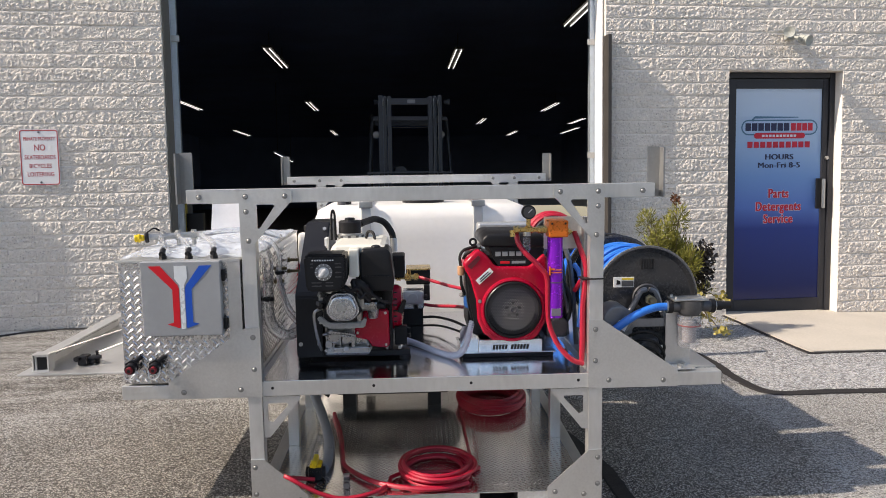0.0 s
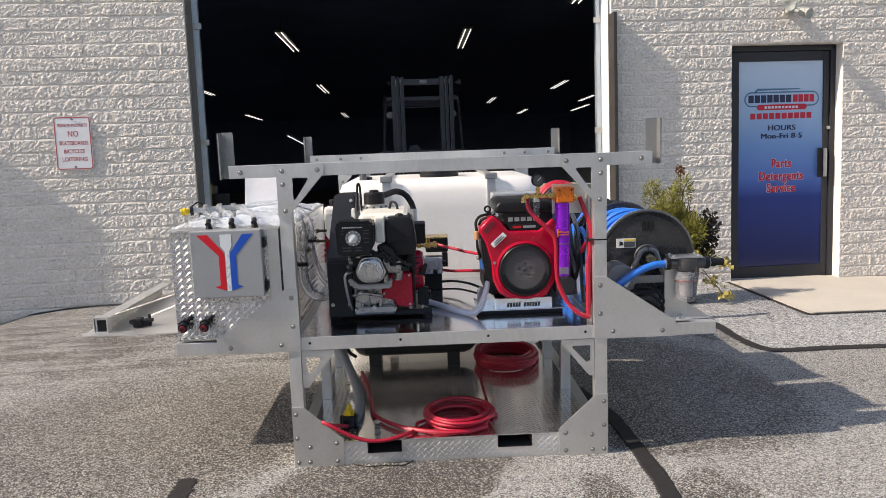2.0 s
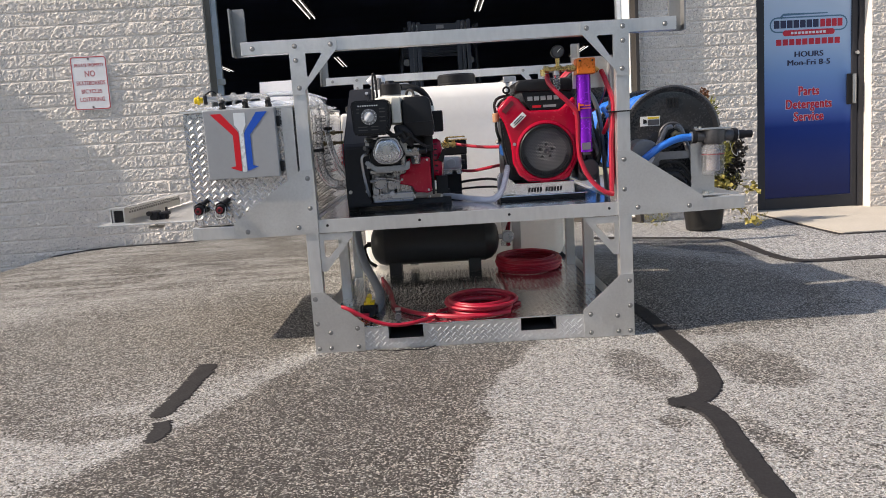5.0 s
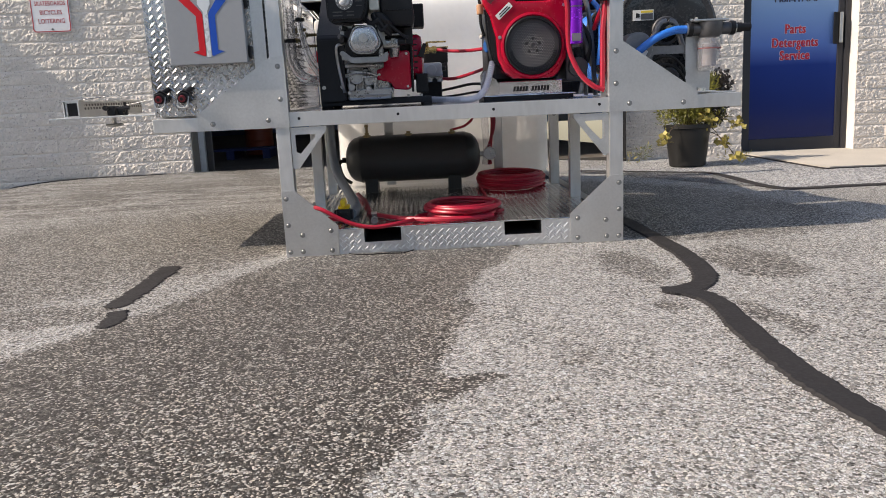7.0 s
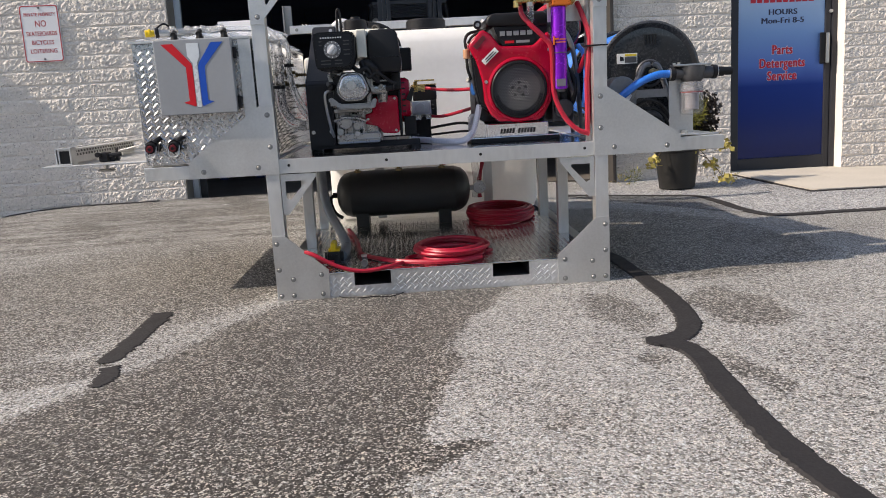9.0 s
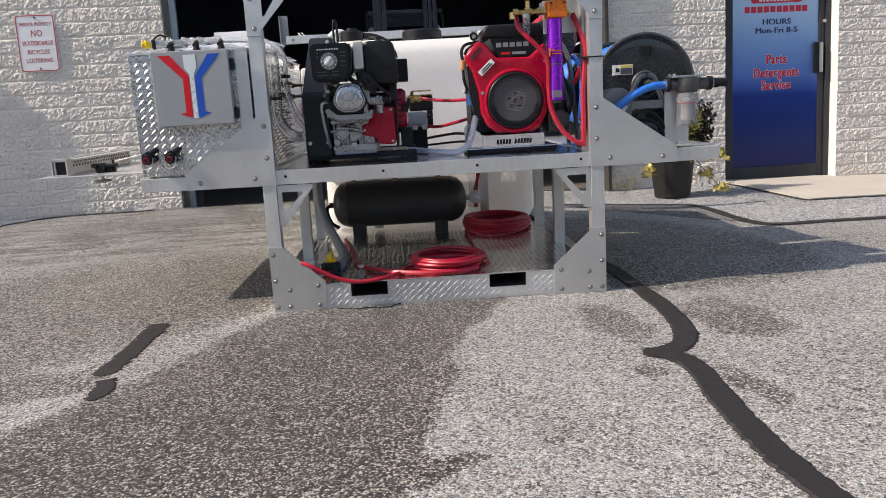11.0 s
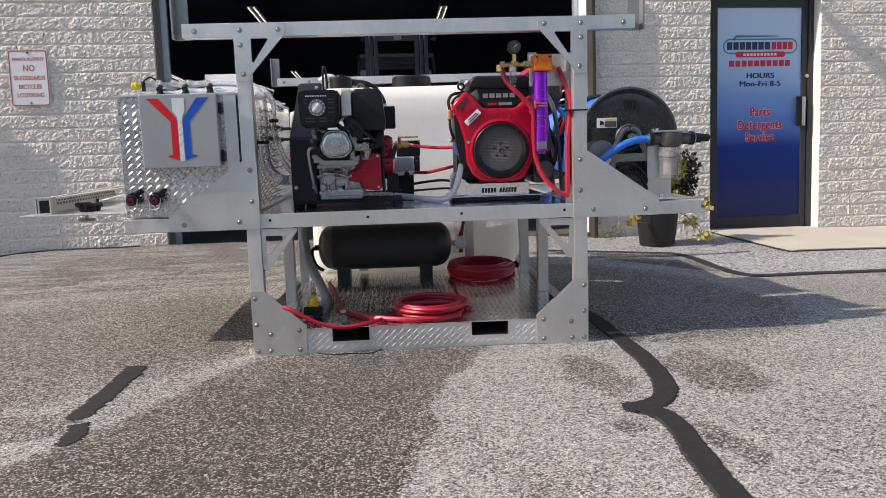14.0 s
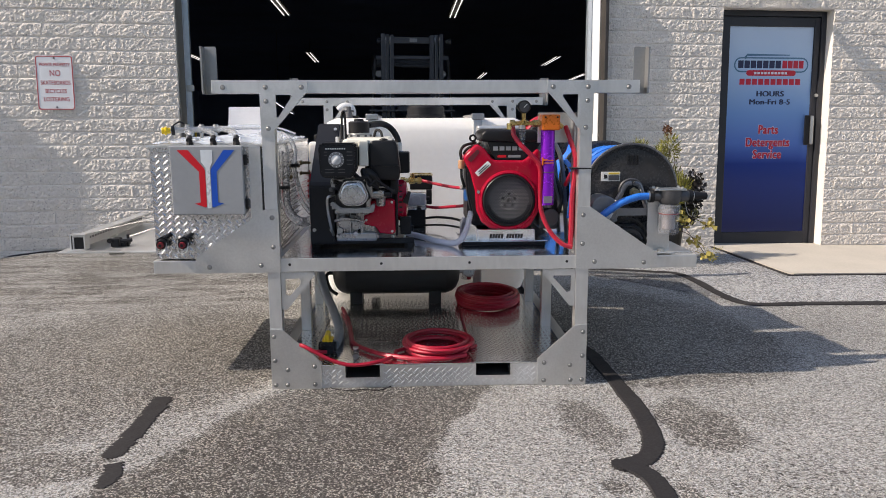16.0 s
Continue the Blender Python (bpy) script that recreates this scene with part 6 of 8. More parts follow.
for k in range(10):
    a = 2 * math.pi * k / 10
    bm = B()
    bx(bm, -0.006, 0.006, 0.053, 0.056, 1.000, 1.009, 0, Matrix.Translation((-0.300, 0.51, 0)) @ pose(0, 0, 0, 0, 0, 36 * k))
    part("grip", bm, STEEL_DK, ftank, smooth=0)
bm = B()
lathe(bm, [(0.040, 1.012), (0.047, 1.018), (0.047, 1.062), (0.041, 1.068), (0.022, 1.069), (0.020, 1.079), (0.013, 1.080)], Matrix.Translation((-0.300, 0.51, 0)))
part("intake_bowl", bm, BLACK, e1)
bm = B()
tube(bm, [(-0.262, 0.53, 1.050), (-0.238, 0.62, 1.054), (-0.205, 0.72, 1.056), (-0.165, 0.76, 1.036), (-0.134, 0.76, 0.990), (-0.126, 0.755, 0.950)], 0.0145, 12)
part("intake_hose", bm, RUBBER, e1)
bm = B()
cyl(bm, (-0.127, 0.757, 0.965), (-0.125, 0.75, 0.905), 0.0165, 12)
part("hose_end", bm, STEEL, e1)
bm = B()
tube(bm, [(-0.23, 0.42, 1.0), (-0.22, 0.42, 1.028), (-0.20, 0.40, 1.025), (-0.19, 0.38, 0.995)], 0.006, 8)
part("breather_hose", bm, RUBBER, e1)
# muffler guard behind the air box
bm = B()
bx(bm, -0.126, -0.074, 0.36, 0.48, 0.845, 0.935, 0.006)
part("muffler_guard", bm, RAW_BLACK, e1)
# air box
bm = B()
prism(bm, [(-0.238, 0.974), (-0.226, 0.991), (-0.138, 0.991), (-0.123, 0.976), (-0.112, 0.87), (-0.117, 0.832), (-0.222, 0.832), (-0.236, 0.852)], 0.125, 0.30)
bmesh.ops.bevel(bm, geom=[e for e in bm.edges if len(e.link_faces) == 2 and e.calc_face_angle() > 0.3], offset=0.009, segments=3, affect="EDGES", profile=0.5)
abx = part("air_cleaner", bm, BLACK, e1, "black plastic air cleaner housing")
bm = B()
bx(bm, -0.232, -0.118, 0.121, 0.127, 0.888, 0.892, 0.001)
part("lid_seam", bm, BLACK_GLOSS, abx)
bm = B()
ball(bm, (-0.180, 0.19, 0.992), (0.018, 0.018, 0.008), 12, 8)
part("lid_nut", bm, BLACK_GLOSS, abx)
# carburettor and linkage
bm = B()
bx(bm, -0.236, -0.172, 0.150, 0.21, 0.755, 0.788, 0.006)
cyl(bm, (-0.195, 0.175, 0.755), (-0.195, 0.175, 0.722), 0.022, 16, 0.017, 0.002)
cyl(bm, (-0.195, 0.150, 0.780), (-0.195, 0.138, 0.780), 0.011, 10)
part("carburettor", bm, CAST, e1)
for k, pts in enumerate(([(-0.25, 0.10, 0.845), (-0.235, 0.09, 0.815), (-0.21, 0.10, 0.835), (-0.18, 0.11, 0.815), (-0.155, 0.12, 0.795), (-0.138, 0.13, 0.79)], [(-0.295, 0.10, 0.858), (-0.272, 0.09, 0.842), (-0.245, 0.09, 0.850), (-0.225, 0.10, 0.822), (-0.205, 0.12, 0.80)],
                         [(-0.262, 0.11, 0.875), (-0.252, 0.10, 0.850), (-0.232, 0.10, 0.862), (-0.214, 0.10, 0.848), (-0.200, 0.12, 0.825)])):
    bm = B()
    tube(bm, pts, (0.006, 0.009, 0.012)[k], 8)
    part("control_cable", bm, BLACK, e1)
bm = B()
bx(bm, -0.262, -0.205, 0.11, 0.15, 0.815, 0.862, 0.008)
part("choke_box", bm, BLACK, e1)
bm = B()
tube(bm, [(-0.262, 0.125, 0.868), (-0.240, 0.105, 0.868), (-0.218, 0.105, 0.846), (-0.210, 0.125, 0.810)], 0.015, 12)
part("intake_elbow", bm, RUBBER, e1)
bm = B()
bx(bm, -0.158, -0.122, 0.20, 0.30, 0.768, 0.836, 0.006)
part("intake_duct", bm, BLACK, e1)
bm = B()
cyl(bm, (-0.178, 0.145, 0.776), (-0.148, 0.140, 0.776), 0.013, 12, bevel=0.002)
part("choke_knob", bm, BLACK, e1)
bm = B()
bx(bm, -0.236, -0.226, 0.13, 0.14, 0.765, 0.82, 0.001)
bx(bm, -0.226, -0.16, 0.14, 0.146, 0.800, 0.806, 0.001)
part("linkage", bm, STEEL, e1)
# red fan cover and starter
bm = B()
prism(bm, [(-0.271, 0.642), (-0.269, 0.678), (-0.240, 0.686), (-0.238, 0.736), (-0.226, 0.746), (-0.146, 0.748), (-0.137, 0.740), (-0.136, 0.606), (-0.150, 0.598), (-0.205, 0.604), (-0.218, 0.630)], 0.205, 0.46)
bmesh.ops.bevel(bm, geom=[e for e in bm.edges if len(e.link_faces) == 2 and e.calc_face_angle() > 0.4], offset=0.007, segments=3, affect="EDGES", profile=0.5)
fan = part("fan_cover", bm, RED_PAINT, e1, "glossy red fan cover")
# plain black strip between the fan cover and the starter
bm = B()
bx(bm, -0.1355, -0.1265, 0.22, 0.46, 0.590, 0.800, 0.002)
part("black_gap_strip", bm, RAW_BLACK, fan)
for x, z in ((-0.150, 0.612), (-0.150, 0.735), (-0.258, 0.660)):
    bm = B()
    cyl(bm, (x, 0.206, z), (x, 0.199, z), 0.0055, 6)
    part("cover_screw", bm, STEEL, fan)
bm = B()
lathe(bm, [(0.090, 0), (0.090, 0.020), (0.080, 0.036), (0.05, 0.042), (0.02, 0.044)], Matrix.Translation((-0.126, 0.37, 0.727)) @ pose(0, 0, 0, 0, 90), 32)
part("recoil_starter", bm, RED_PAINT, fan)
for k in range(7):
    dz = -0.066 + 0.022 * k
    yy = 0.37 - math.sqrt(0.090 ** 2 - dz ** 2)
    bm = B()
    bx(bm, -0.121, -0.107, yy - 0.0006, yy + 0.004, 0.727 + dz - 0.0035, 0.727 + dz + 0.0035)
    part("starter_slot", bm, BLACK, fan, smooth=0)
bm = B()
prism(bm, [(-0.106, 0.728), (-0.082, 0.775), (-0.070, 0.770), (-0.084, 0.718)], 0.26, 0.285, bevel=0.004)
part("pull_grip", bm, BLACK, fan)
bm = B()
bx(bm, -0.118, -0.070, 0.30, 0.34, 0.585, 0.66, 0.004)
part("stay", bm, RAW_BLACK, e1)
# pump on the far side
bm = B()
bx(bm, -0.090, 0.006, 0.770, 0.80, 0.655, 0.718, 0.011)
cyl(bm, (-0.045, 0.772, 0.686), (-0.045, 0.760, 0.686), 0.024, 20, bevel=0.003)
pump = part("pump_head", bm, mat("pale_grey_casting", (0.52, 0.53, 0.54), 0.45, 0.2, 0.12, 20, 160), e1, "pale grey cast pump cover")
bm = B()
bx(bm, -0.090, 0.008, 0.80, 0.93, 0.630, 0.708, 0.006)
part("pump_block", bm, SILVER, pump)
bm = B()
bx(bm, -0.075, 0.042, 0.95, 1.08, 0.718, 0.792, 0.008)
part("unloader", bm, BLACK, e1)
bm = B()
bx(bm, -0.073, 0.044, 0.945, 1.085, 0.792, 0.797, 0.001)
part("unloader_rim", bm, BRASS, e1)
bm = B()
bx(bm, -0.095, 0.004, 0.86, 1.05, SH + 0.001, 0.640, 0.004)
part("pump_foot", bm, BLACK, e1)
bm = B()
bx(bm, 0.010, 0.038, 0.92, 1.0, 0.645, 0.72, 0.004)
part("relay", bm, BLACK, e1)
bm = B()
cyl(bm, (-0.125, 0.82, 0.777), (-0.015, 0.82, 0.777), 0.011, 8)
for x0, x1 in ((-0.118, -0.098), (-0.080, -0.050), (-0.036, -0.018)):
    cyl(bm, (x0, 0.82, 0.777), (x1, 0.82, 0.777), 0.017, 6)
cyl(bm, (-0.06, 0.82, 0.777), (-0.06, 0.82, 0.808), 0.009, 8)
part("brass_fitting", bm, BRASS, e1)
bm = B()
bx(bm, -0.064, 0.030, 0.812, 0.826, 0.808, 0.815, 0.002)
part("lever", bm, BRASS, e1)
bm = B()
cyl(bm, (-0.03, 0.80, 0.64), (-0.03, 0.765, 0.635), 0.012, 12)
part("plug", bm, BLACK, e1)
bm = B()
cyl(bm, (0.006, 0.785, 0.69), (0.022, 0.785, 0.69), 0.011, 10, bevel=0.002)
part("bleed_knob", bm, BLACK, e1)

# hoses between the engines
for pts, r, mt, lb in (([(-0.018, 0.82, 0.777), (0.05, 0.76, 0.765), (0.12, 0.66, 0.758), (0.19, 0.55, 0.758)], 0.0075, RED_HOSE, "red hose between the two engines"),
                       ([(-0.01, 0.84, 0.645), (0.06, 0.80, 0.642), (0.13, 0.70, 0.658), (0.20, 0.55, 0.680)], 0.0075, RED_HOSE, "red hose between the two engines"),
                       ([(0.00, 0.80, 0.590), (0.06, 0.75, 0.600), (0.13, 0.60, 0.612), (0.19, 0.48, 0.605)], 0.006, RUBBER, "black cable between the two engines"),
                       ([(0.00, 0.76, 0.560), (0.07, 0.72, 0.566), (0.13, 0.60, 0.575), (0.19, 0.45, 0.580)], 0.005, RUBBER, "black cable between the two engines"),
                       ([(-0.09, 0.52, 0.556), (-0.03, 0.44, 0.553), (0.05, 0.31, 0.550), (0.110, 0.235, 0.553), (0.146, 0.20, 0.582), (0.167, 0.205, 0.632), (0.184, 0.23, 0.69)], 0.0095, CONDUIT, "ribbed grey conduit lying on the shelf")):
    bm = B()
    ribbed = mt is CONDUIT
    tube(bm, pts, r, 10, 16 if ribbed else 8, 0.42 if ribbed else 0)
    solid("hose", bm, mt, lb, "hose", base=(0.05, 0.2, SH))

# ---- twin-cylinder engine ----
E2 = S @ Matrix.Translation((0.008, 0.085, 0.002))
e2 = thing("twin_engine", (0.32, 0.25, SH), "red and black twin-cylinder petrol engine with round mesh fan guard", "engine", "engines on the shelf", on=E2)
bm = B()
bx(bm, 0.205, 0.452, 0.155, 0.44, 0.5575, 0.610, 0.003)
base2 = part("mount_box", bm, ALU_DECK, e2, "bright aluminium mounting box")
bm = B()
bx(bm, 0.130, 0.508, 0.162, 0.44, 0.5535, 0.5575, 0.001)
part("flange", bm, ALU_DECK, base2)
bm = B()
prism(bm, [(0.132, 0.5575), (0.132, 0.640), (0.142, 0.655), (0.185, 0.655), (0.192, 0.625), (0.204, 0.600), (0.204, 0.5575)], 0.20, 0.203, bevel=0.001)
part("side_tab", bm, ALU_DECK, base2)
bm = B()
bx(bm, 0.14, 0.50, 0.172, 0.42, SH - 0.0015, 0.5535, 0.003)
part("foot_rail", bm, BLACK_GLOSS, e2)
for k in range(12):
    if k == 5:
        continue
    bm = B()
    x = 0.256 + k * 0.0120
    prism(bm, [(x, 0.570), (x + 0.009, 0.570), (x + 0.012, 0.589), (x + 0.003, 0.589)], 0.1535, 0.1552)
    part("print_bar", bm, BLACK, base2, smooth=0)
bm = B()
bx(bm, 0.165, 0.455, 0.19, 0.48, 0.612, 0.935, 0.03)
part("engine_block", bm, BLACK, e2)
red = [(0.140, 0.912), (0.146, 0.925), (0.188, 0.968), (0.202, 0.970), (0.228, 0.954), (0.258, 0.914), (0.272, 0.906), (0.390, 0.904), (0.430, 0.938), (0.448, 0.955), (0.461, 0.936), (0.464, 0.809), (0.456, 0.690), (0.426, 0.634), (0.402, 0.618), (0.253, 0.619), (0.216, 0.648), (0.194, 0.697), (0.189, 0.778), (0.168, 0.855)]
disc_hole = [(0.329 + 0.106 * math.cos(2 * math.pi * k / 28), 0.740 + 0.106 * math.sin(2 * math.pi * k / 28)) for k in range(28)]
slot = [(0.156, 0.911), (0.171, 0.898), (0.204, 0.934), (0.206, 0.944), (0.196, 0.950)]
bm = B()
prism(bm, red, 0.095, 0.235, [disc_hole])
sharp = [e for e in bm.edges if len(e.link_faces) == 2 and e.calc_face_angle() > 0.7]
bmesh.ops.bevel(bm, geom=sharp, offset=0.011, segments=4, affect="EDGES", profile=0.5)
cowl = part("cowl", bm, RED_PAINT, e2, "glossy red fan cowl")
# slot drawn as a thin plate, the recess's shade put into darker red
bm = B()
prism(bm, slot, 0.0935, 0.097)
part("cowl_slot", bm, mat("shaded_slot_red", (0.10, 0.004, 0.010), 0.5), cowl, smooth=0)
bm = B()
lathe(bm, [(0.110, -0.004), (0.110, 0.007), (0.114, 0.010), (0.120, 0.008), (0.126, -0.004)], Matrix.Translation((0.329, 0.095, 0.740)) @ pose(0, 0, 0, 90), 48, True)
part("cowl_swell", bm, RED_PAINT, cowl)
# fan guard: rim, perforated plate, hub
bm = B()
lathe(bm, [(0.097, 0.0), (0.108, 0.0), (0.110, 0.006), (0.105, 0.012), (0.099, 0.012)], Matrix.Translation((0.329, 0.093, 0.740)) @ pose(0, 0, 0, 90), 40, True)
part("guard_rim", bm, BLACK, e2)
bm = B()
cyl(bm, (0.329, 0.099, 0.740), (0.329, 0.093, 0.740), 0.1015, 40)
plate2 = part("fan_guard", bm, mat("guard_grey", (0.050, 0.050, 0.052), 0.5, 0.2, spec=0.3), e2, "dark perforated round fan guard")
vs, fs, inner = [], [], ([], [])
for i in range(-18, 19):
    for j in range(-18, 19):
        x, z = (i + 0.5 * (j % 2)) * 0.0066, j * 0.0057
        q = math.hypot(x, z)
        if 0.013 < q < 0.084 and not (0.021 < q < 0.031 and (math.degrees(math.atan2(z, x)) - 90) % 72 % 60 < 14):
            to, tf = inner if q < 0.042 else (vs, fs)
            k = len(to)
            to += [(0.329 + x + 0.0019 * math.cos(a * math.pi / 3), 0.0915, 0.740 + z + 0.0019 * math.sin(a * math.pi / 3)) for a in range(6)]
            tf.append(tuple(range(k, k + 6)))
lug_part("perforated_field", (vs, fs), mat("guard_holes", (0.17, 0.17, 0.168), 0.6), plate2, "rows of small round perforations")
lug_part("perforated_hub", inner, mat("guard_hub_holes", (0.34, 0.34, 0.33), 0.6), plate2, "bright perforations round the hub")
for k in range(26):
    a = radians(-165 + 150 * k / 25)
    bm = B()
    bx(bm, -0.0028, 0.0028, 0.0905, 0.094, 0.081, 0.096, 0, Matrix.Translation((0.329, 0, 0.740)) @ pose(0, 0, 0, 0, 90 - math.degrees(a)))
    part("guard_fin", bm, BLACK_GLOSS, plate2, smooth=0)
bm = B()
lathe(bm, [(0.0125, 0), (0.0125, 0.006), (0.009, 0.008), (0.006, 0.004), (0.002, 0.004)], Matrix.Translation((0.329, 0.0935, 0.740)) @ pose(0, 0, 0, 90), 24)
part("guard_hub", bm, STEEL_DK, plate2)
for k in range(5):
    a = radians(90 + 72 * k)
    bm = B()
    cyl(bm, (0.329 + 0.026 * math.cos(a), 0.0935, 0.740 + 0.026 * math.sin(a)), (0.329 + 0.026 * math.cos(a), 0.0905, 0.740 + 0.026 * math.sin(a)), 0.0055, 10)
    part("hub_bolt", bm, BLACK, plate2)
# top cover
bm = B()
prism(bm, [(0.210, 0.982), (0.212, 1.012), (0.232, 1.030), (0.438, 1.030), (0.456, 1.010), (0.454, 0.976)], 0.096, 0.42)
bmesh.ops.bevel(bm, geom=[e for e in bm.edges if len(e.link_faces) == 2 and e.calc_face_angle() > 0.5], offset=0.012, segments=3, affect="EDGES", profile=0.5)
topc = part("top_cover", bm, BLACK, e2, "black plastic air-cleaner cover")
bm = B()
prism(bm, [(0.240, 0.980), (0.452, 0.975), (0.446, 0.952), (0.392, 0.906), (0.274, 0.908), (0.256, 0.938)], 0.106, 0.40, bevel=0.005)
part("cover_base", bm, BLACK, topc)
for k in range(5):
    bm = B()
    bx(bm, 0.264 + k * 0.0265, 0.284 + k * 0.0265, 0.1040, 0.1062, 0.945, 0.962)
    part("badge_bar", bm, PANEL, topc, smooth=0)
bm = B()
prism(bm, [(0.284, 0.912), (0.386, 0.910), (0.402, 0.930), (0.270, 0.932)], 0.1040, 0.1062)
part("badge_strip", bm, BLACK_GLOSS, topc, smooth=0)
for x0, x1, mt in ((0.282, 0.318, VINYL_RED), (0.326, 0.378, PANEL)):
    bm = B()
    bx(bm, x0, x1, 0.1028, 0.1042, 0.916, 0.926)
    part("badge_bar", bm, mt, topc, smooth=0)
bm = B()
bx(bm, 0.226, 0.47, 0.43, 0.50, 0.95, 1.045, 0.01)
part("muffler_shield", bm, ALU, e2)
# sticker on the cowl
bm = B()
M = Matrix.Translation((0.221, 0.0925, 0.871)) @ pose(0, 0, 0, 0, -42)
bx(bm, -0.036, 0.036, -0.0006, 0.0006, -0.011, 0.011, 0, M)
part("sticker", bm, LABEL_WHITE, cowl, "white warning sticker", smooth=0)
for z, w in ((0.003, 0.022), (-0.005, 0.026)):
    bm = B()
    bx(bm, -w, w, -0.0014, -0.0006, z - 0.002, z + 0.002, 0, M)
    part("print_bar", bm, BLACK, cowl, smooth=0)
for x, z in ((0.202, 0.775), (0.450, 0.885)):
    bm = B()
    cyl(bm, (x, 0.097, z), (x, 0.089, z), 0.007, 6)
    part("cowl_bolt", bm, STEEL, cowl)
bm = B()
lathe(bm, [(0.008, -0.004), (0.016, -0.004), (0.016, 0.004), (0.008, 0.004)], Matrix.Translation((0.184, 0.16, 0.995)) @ pose(0, 0, 0, 90), 18, True)
cyl(bm, (0.184, 0.16, 0.985), (0.20, 0.20, 0.955), 0.004, 8)
part("dipstick", bm, BLACK, e2)
bm = B()
cyl(bm, (0.135, 0.15, 0.868), (0.135, 0.15, 0.905), 0.0135, 14, bevel=0.003)
part("fuel_filter", bm, mat("amber_filter_plastic", (0.50, 0.27, 0.15), 0.35), e2, "amber inline fuel filter")
bm = B()
tube(bm, [(0.135, 0.15, 0.905), (0.132, 0.15, 0.94), (0.150, 0.16, 0.965), (0.20, 0.18, 0.975)], 0.006, 8)
tube(bm, [(0.135, 0.15, 0.868), (0.137, 0.15, 0.83), (0.150, 0.17, 0.79)], 0.006, 8)
tube(bm, [(0.145, 0.17, 0.93), (0.165, 0.15, 0.955), (0.215, 0.15, 0.975)], 0.005, 8)
part("fuel_line", bm, RUBBER, e2)
bm = B()
cyl(bm, (0.158, 0.205, 0.752), (0.195, 0.22, 0.752), 0.026, 20, bevel=0.004)
part("oil_filter", bm, mat("dark_blue_filter", (0.010, 0.075, 0.26), 0.35), e2, "blue oil filter")
bm = B()
prism(bm, [(0.148, 0.89), (0.19, 0.85), (0.206, 0.75), (0.21, 0.665), (0.175, 0.685), (0.158, 0.76)], 0.12, 0.22)
bmesh.ops.bevel(bm, geom=bm.edges[:], offset=0.008, segments=2, affect="EDGES")
part("side_shroud", bm, BLACK, e2)
bm = B()
cyl(bm, (0.147, 0.18, 0.785), (0.135, 0.17, 0.788), 0.009, 6)
part("stud", bm, STEEL, e2)
# muddle of lines at the pump end
for k in range(9):
    rnd = random.Random(k)
    bm = B()
    x, z = 0.50 + 0.06 * rnd.random(), 0.60 + 0.05 * rnd.random()
    tube(bm, [(x, 0.25, z), (x + 0.03 * rnd.random(), 0.18, z + 0.06), (x + 0.05 * rnd.random() - 0.02, 0.20, z + 0.14), (x - 0.02, 0.30, z + 0.20 + 0.05 * rnd.random())], 0.006 + 0.005 * rnd.random(), 8)
    part("pump_line", bm, (BLACK, RUBBER, STEEL_DK, BLACK)[k % 4], e2)
bm = B()
bx(bm, 0.475, 0.565, 0.20, 0.40, 0.600, 0.80, 0.014)
cyl(bm, (0.52, 0.20, 0.655), (0.52, 0.165, 0.655), 0.038, 20, bevel=0.004)
cyl(bm, (0.52, 0.20, 0.745), (0.52, 0.18, 0.745), 0.028, 20, bevel=0.004)
part("water_pump", bm, STEEL_DK, e2)

# ---- regulator with purple tube ----
rg = thing("regulator", (0.495, 0.09, SH), "purple tube regulator with orange head, gauge and brass fittings", "regulator", on=S @ Matrix.Translation((-0.020, -0.028, -0.004)))
bm = B()
bx(bm, 0.462, 0.622, 0.135, 0.139, 0.985, 1.104, 0.001)
bx(bm, 0.600, 0.622, 0.09, 0.135, 0.862, 1.104, 0.001)
bx(bm, 0.600, 0.622, 0.135, 0.139, SH + 0.0005, 0.862, 0.001)
part("back_plate", bm, ALU_PLATE, rg)
bm = B()
bx(bm, 0.466, 0.537, 0.055, 0.125, 1.035, 1.096, 0.005)
head = part("head", bm, ORANGE, rg, "orange anodised head block")
for x in (0.478, 0.525):
    bm = B()
    cyl(bm, (x, 0.054, 1.085), (x, 0.051, 1.085), 0.004, 8)
    part("screw", bm, BLACK, head)
bm = B()
cyl(bm, (0.495, 0.09, 0.738), (0.495, 0.09, 1.035), 0.028, 24, bevel=0.003)
tb = part("tube", bm, PURPLE, rg, "glossy purple anodised tube")
bm = B()
cyl(bm, (0.495, 0.09, 0.868), (0.495, 0.09, 0.872), 0.0292, 24)
part("clamp_band", bm, STEEL_DK, tb)
bm = B()
for x0, x1, z0, z1 in ((0.470, 0.474, 0.898, 0.928), (0.474, 0.490, 0.916, 0.922), (0.478, 0.516, 0.905, 0.9085), (0.493, 0.514, 0.915, 0.919)):
    prism(bm, [(x0, z0), (x1, z0), (x1, z1), (x0, z1)], 0.0605, 0.075)
part("script_mark", bm, ORANGE, tb)
bm = B()
prism(bm, [(0.478, 0.748), (0.512, 0.748), (0.512, 0.775), (0.478, 0.775)], 0.0605, 0.066)
part("sticker", bm, mat("printed_grey_sticker", (0.16, 0.15, 0.18), 0.4), tb)
bm = B()
cyl(bm, (0.495, 0.09, 0.728), (0.495, 0.09, 0.738), 0.020, 12)
part("end_nut", bm, STEEL_DK, tb)
bm = B()
cyl(bm, (0.345, 0.088, 1.062), (0.466, 0.088, 1.062), 0.0085, 10)
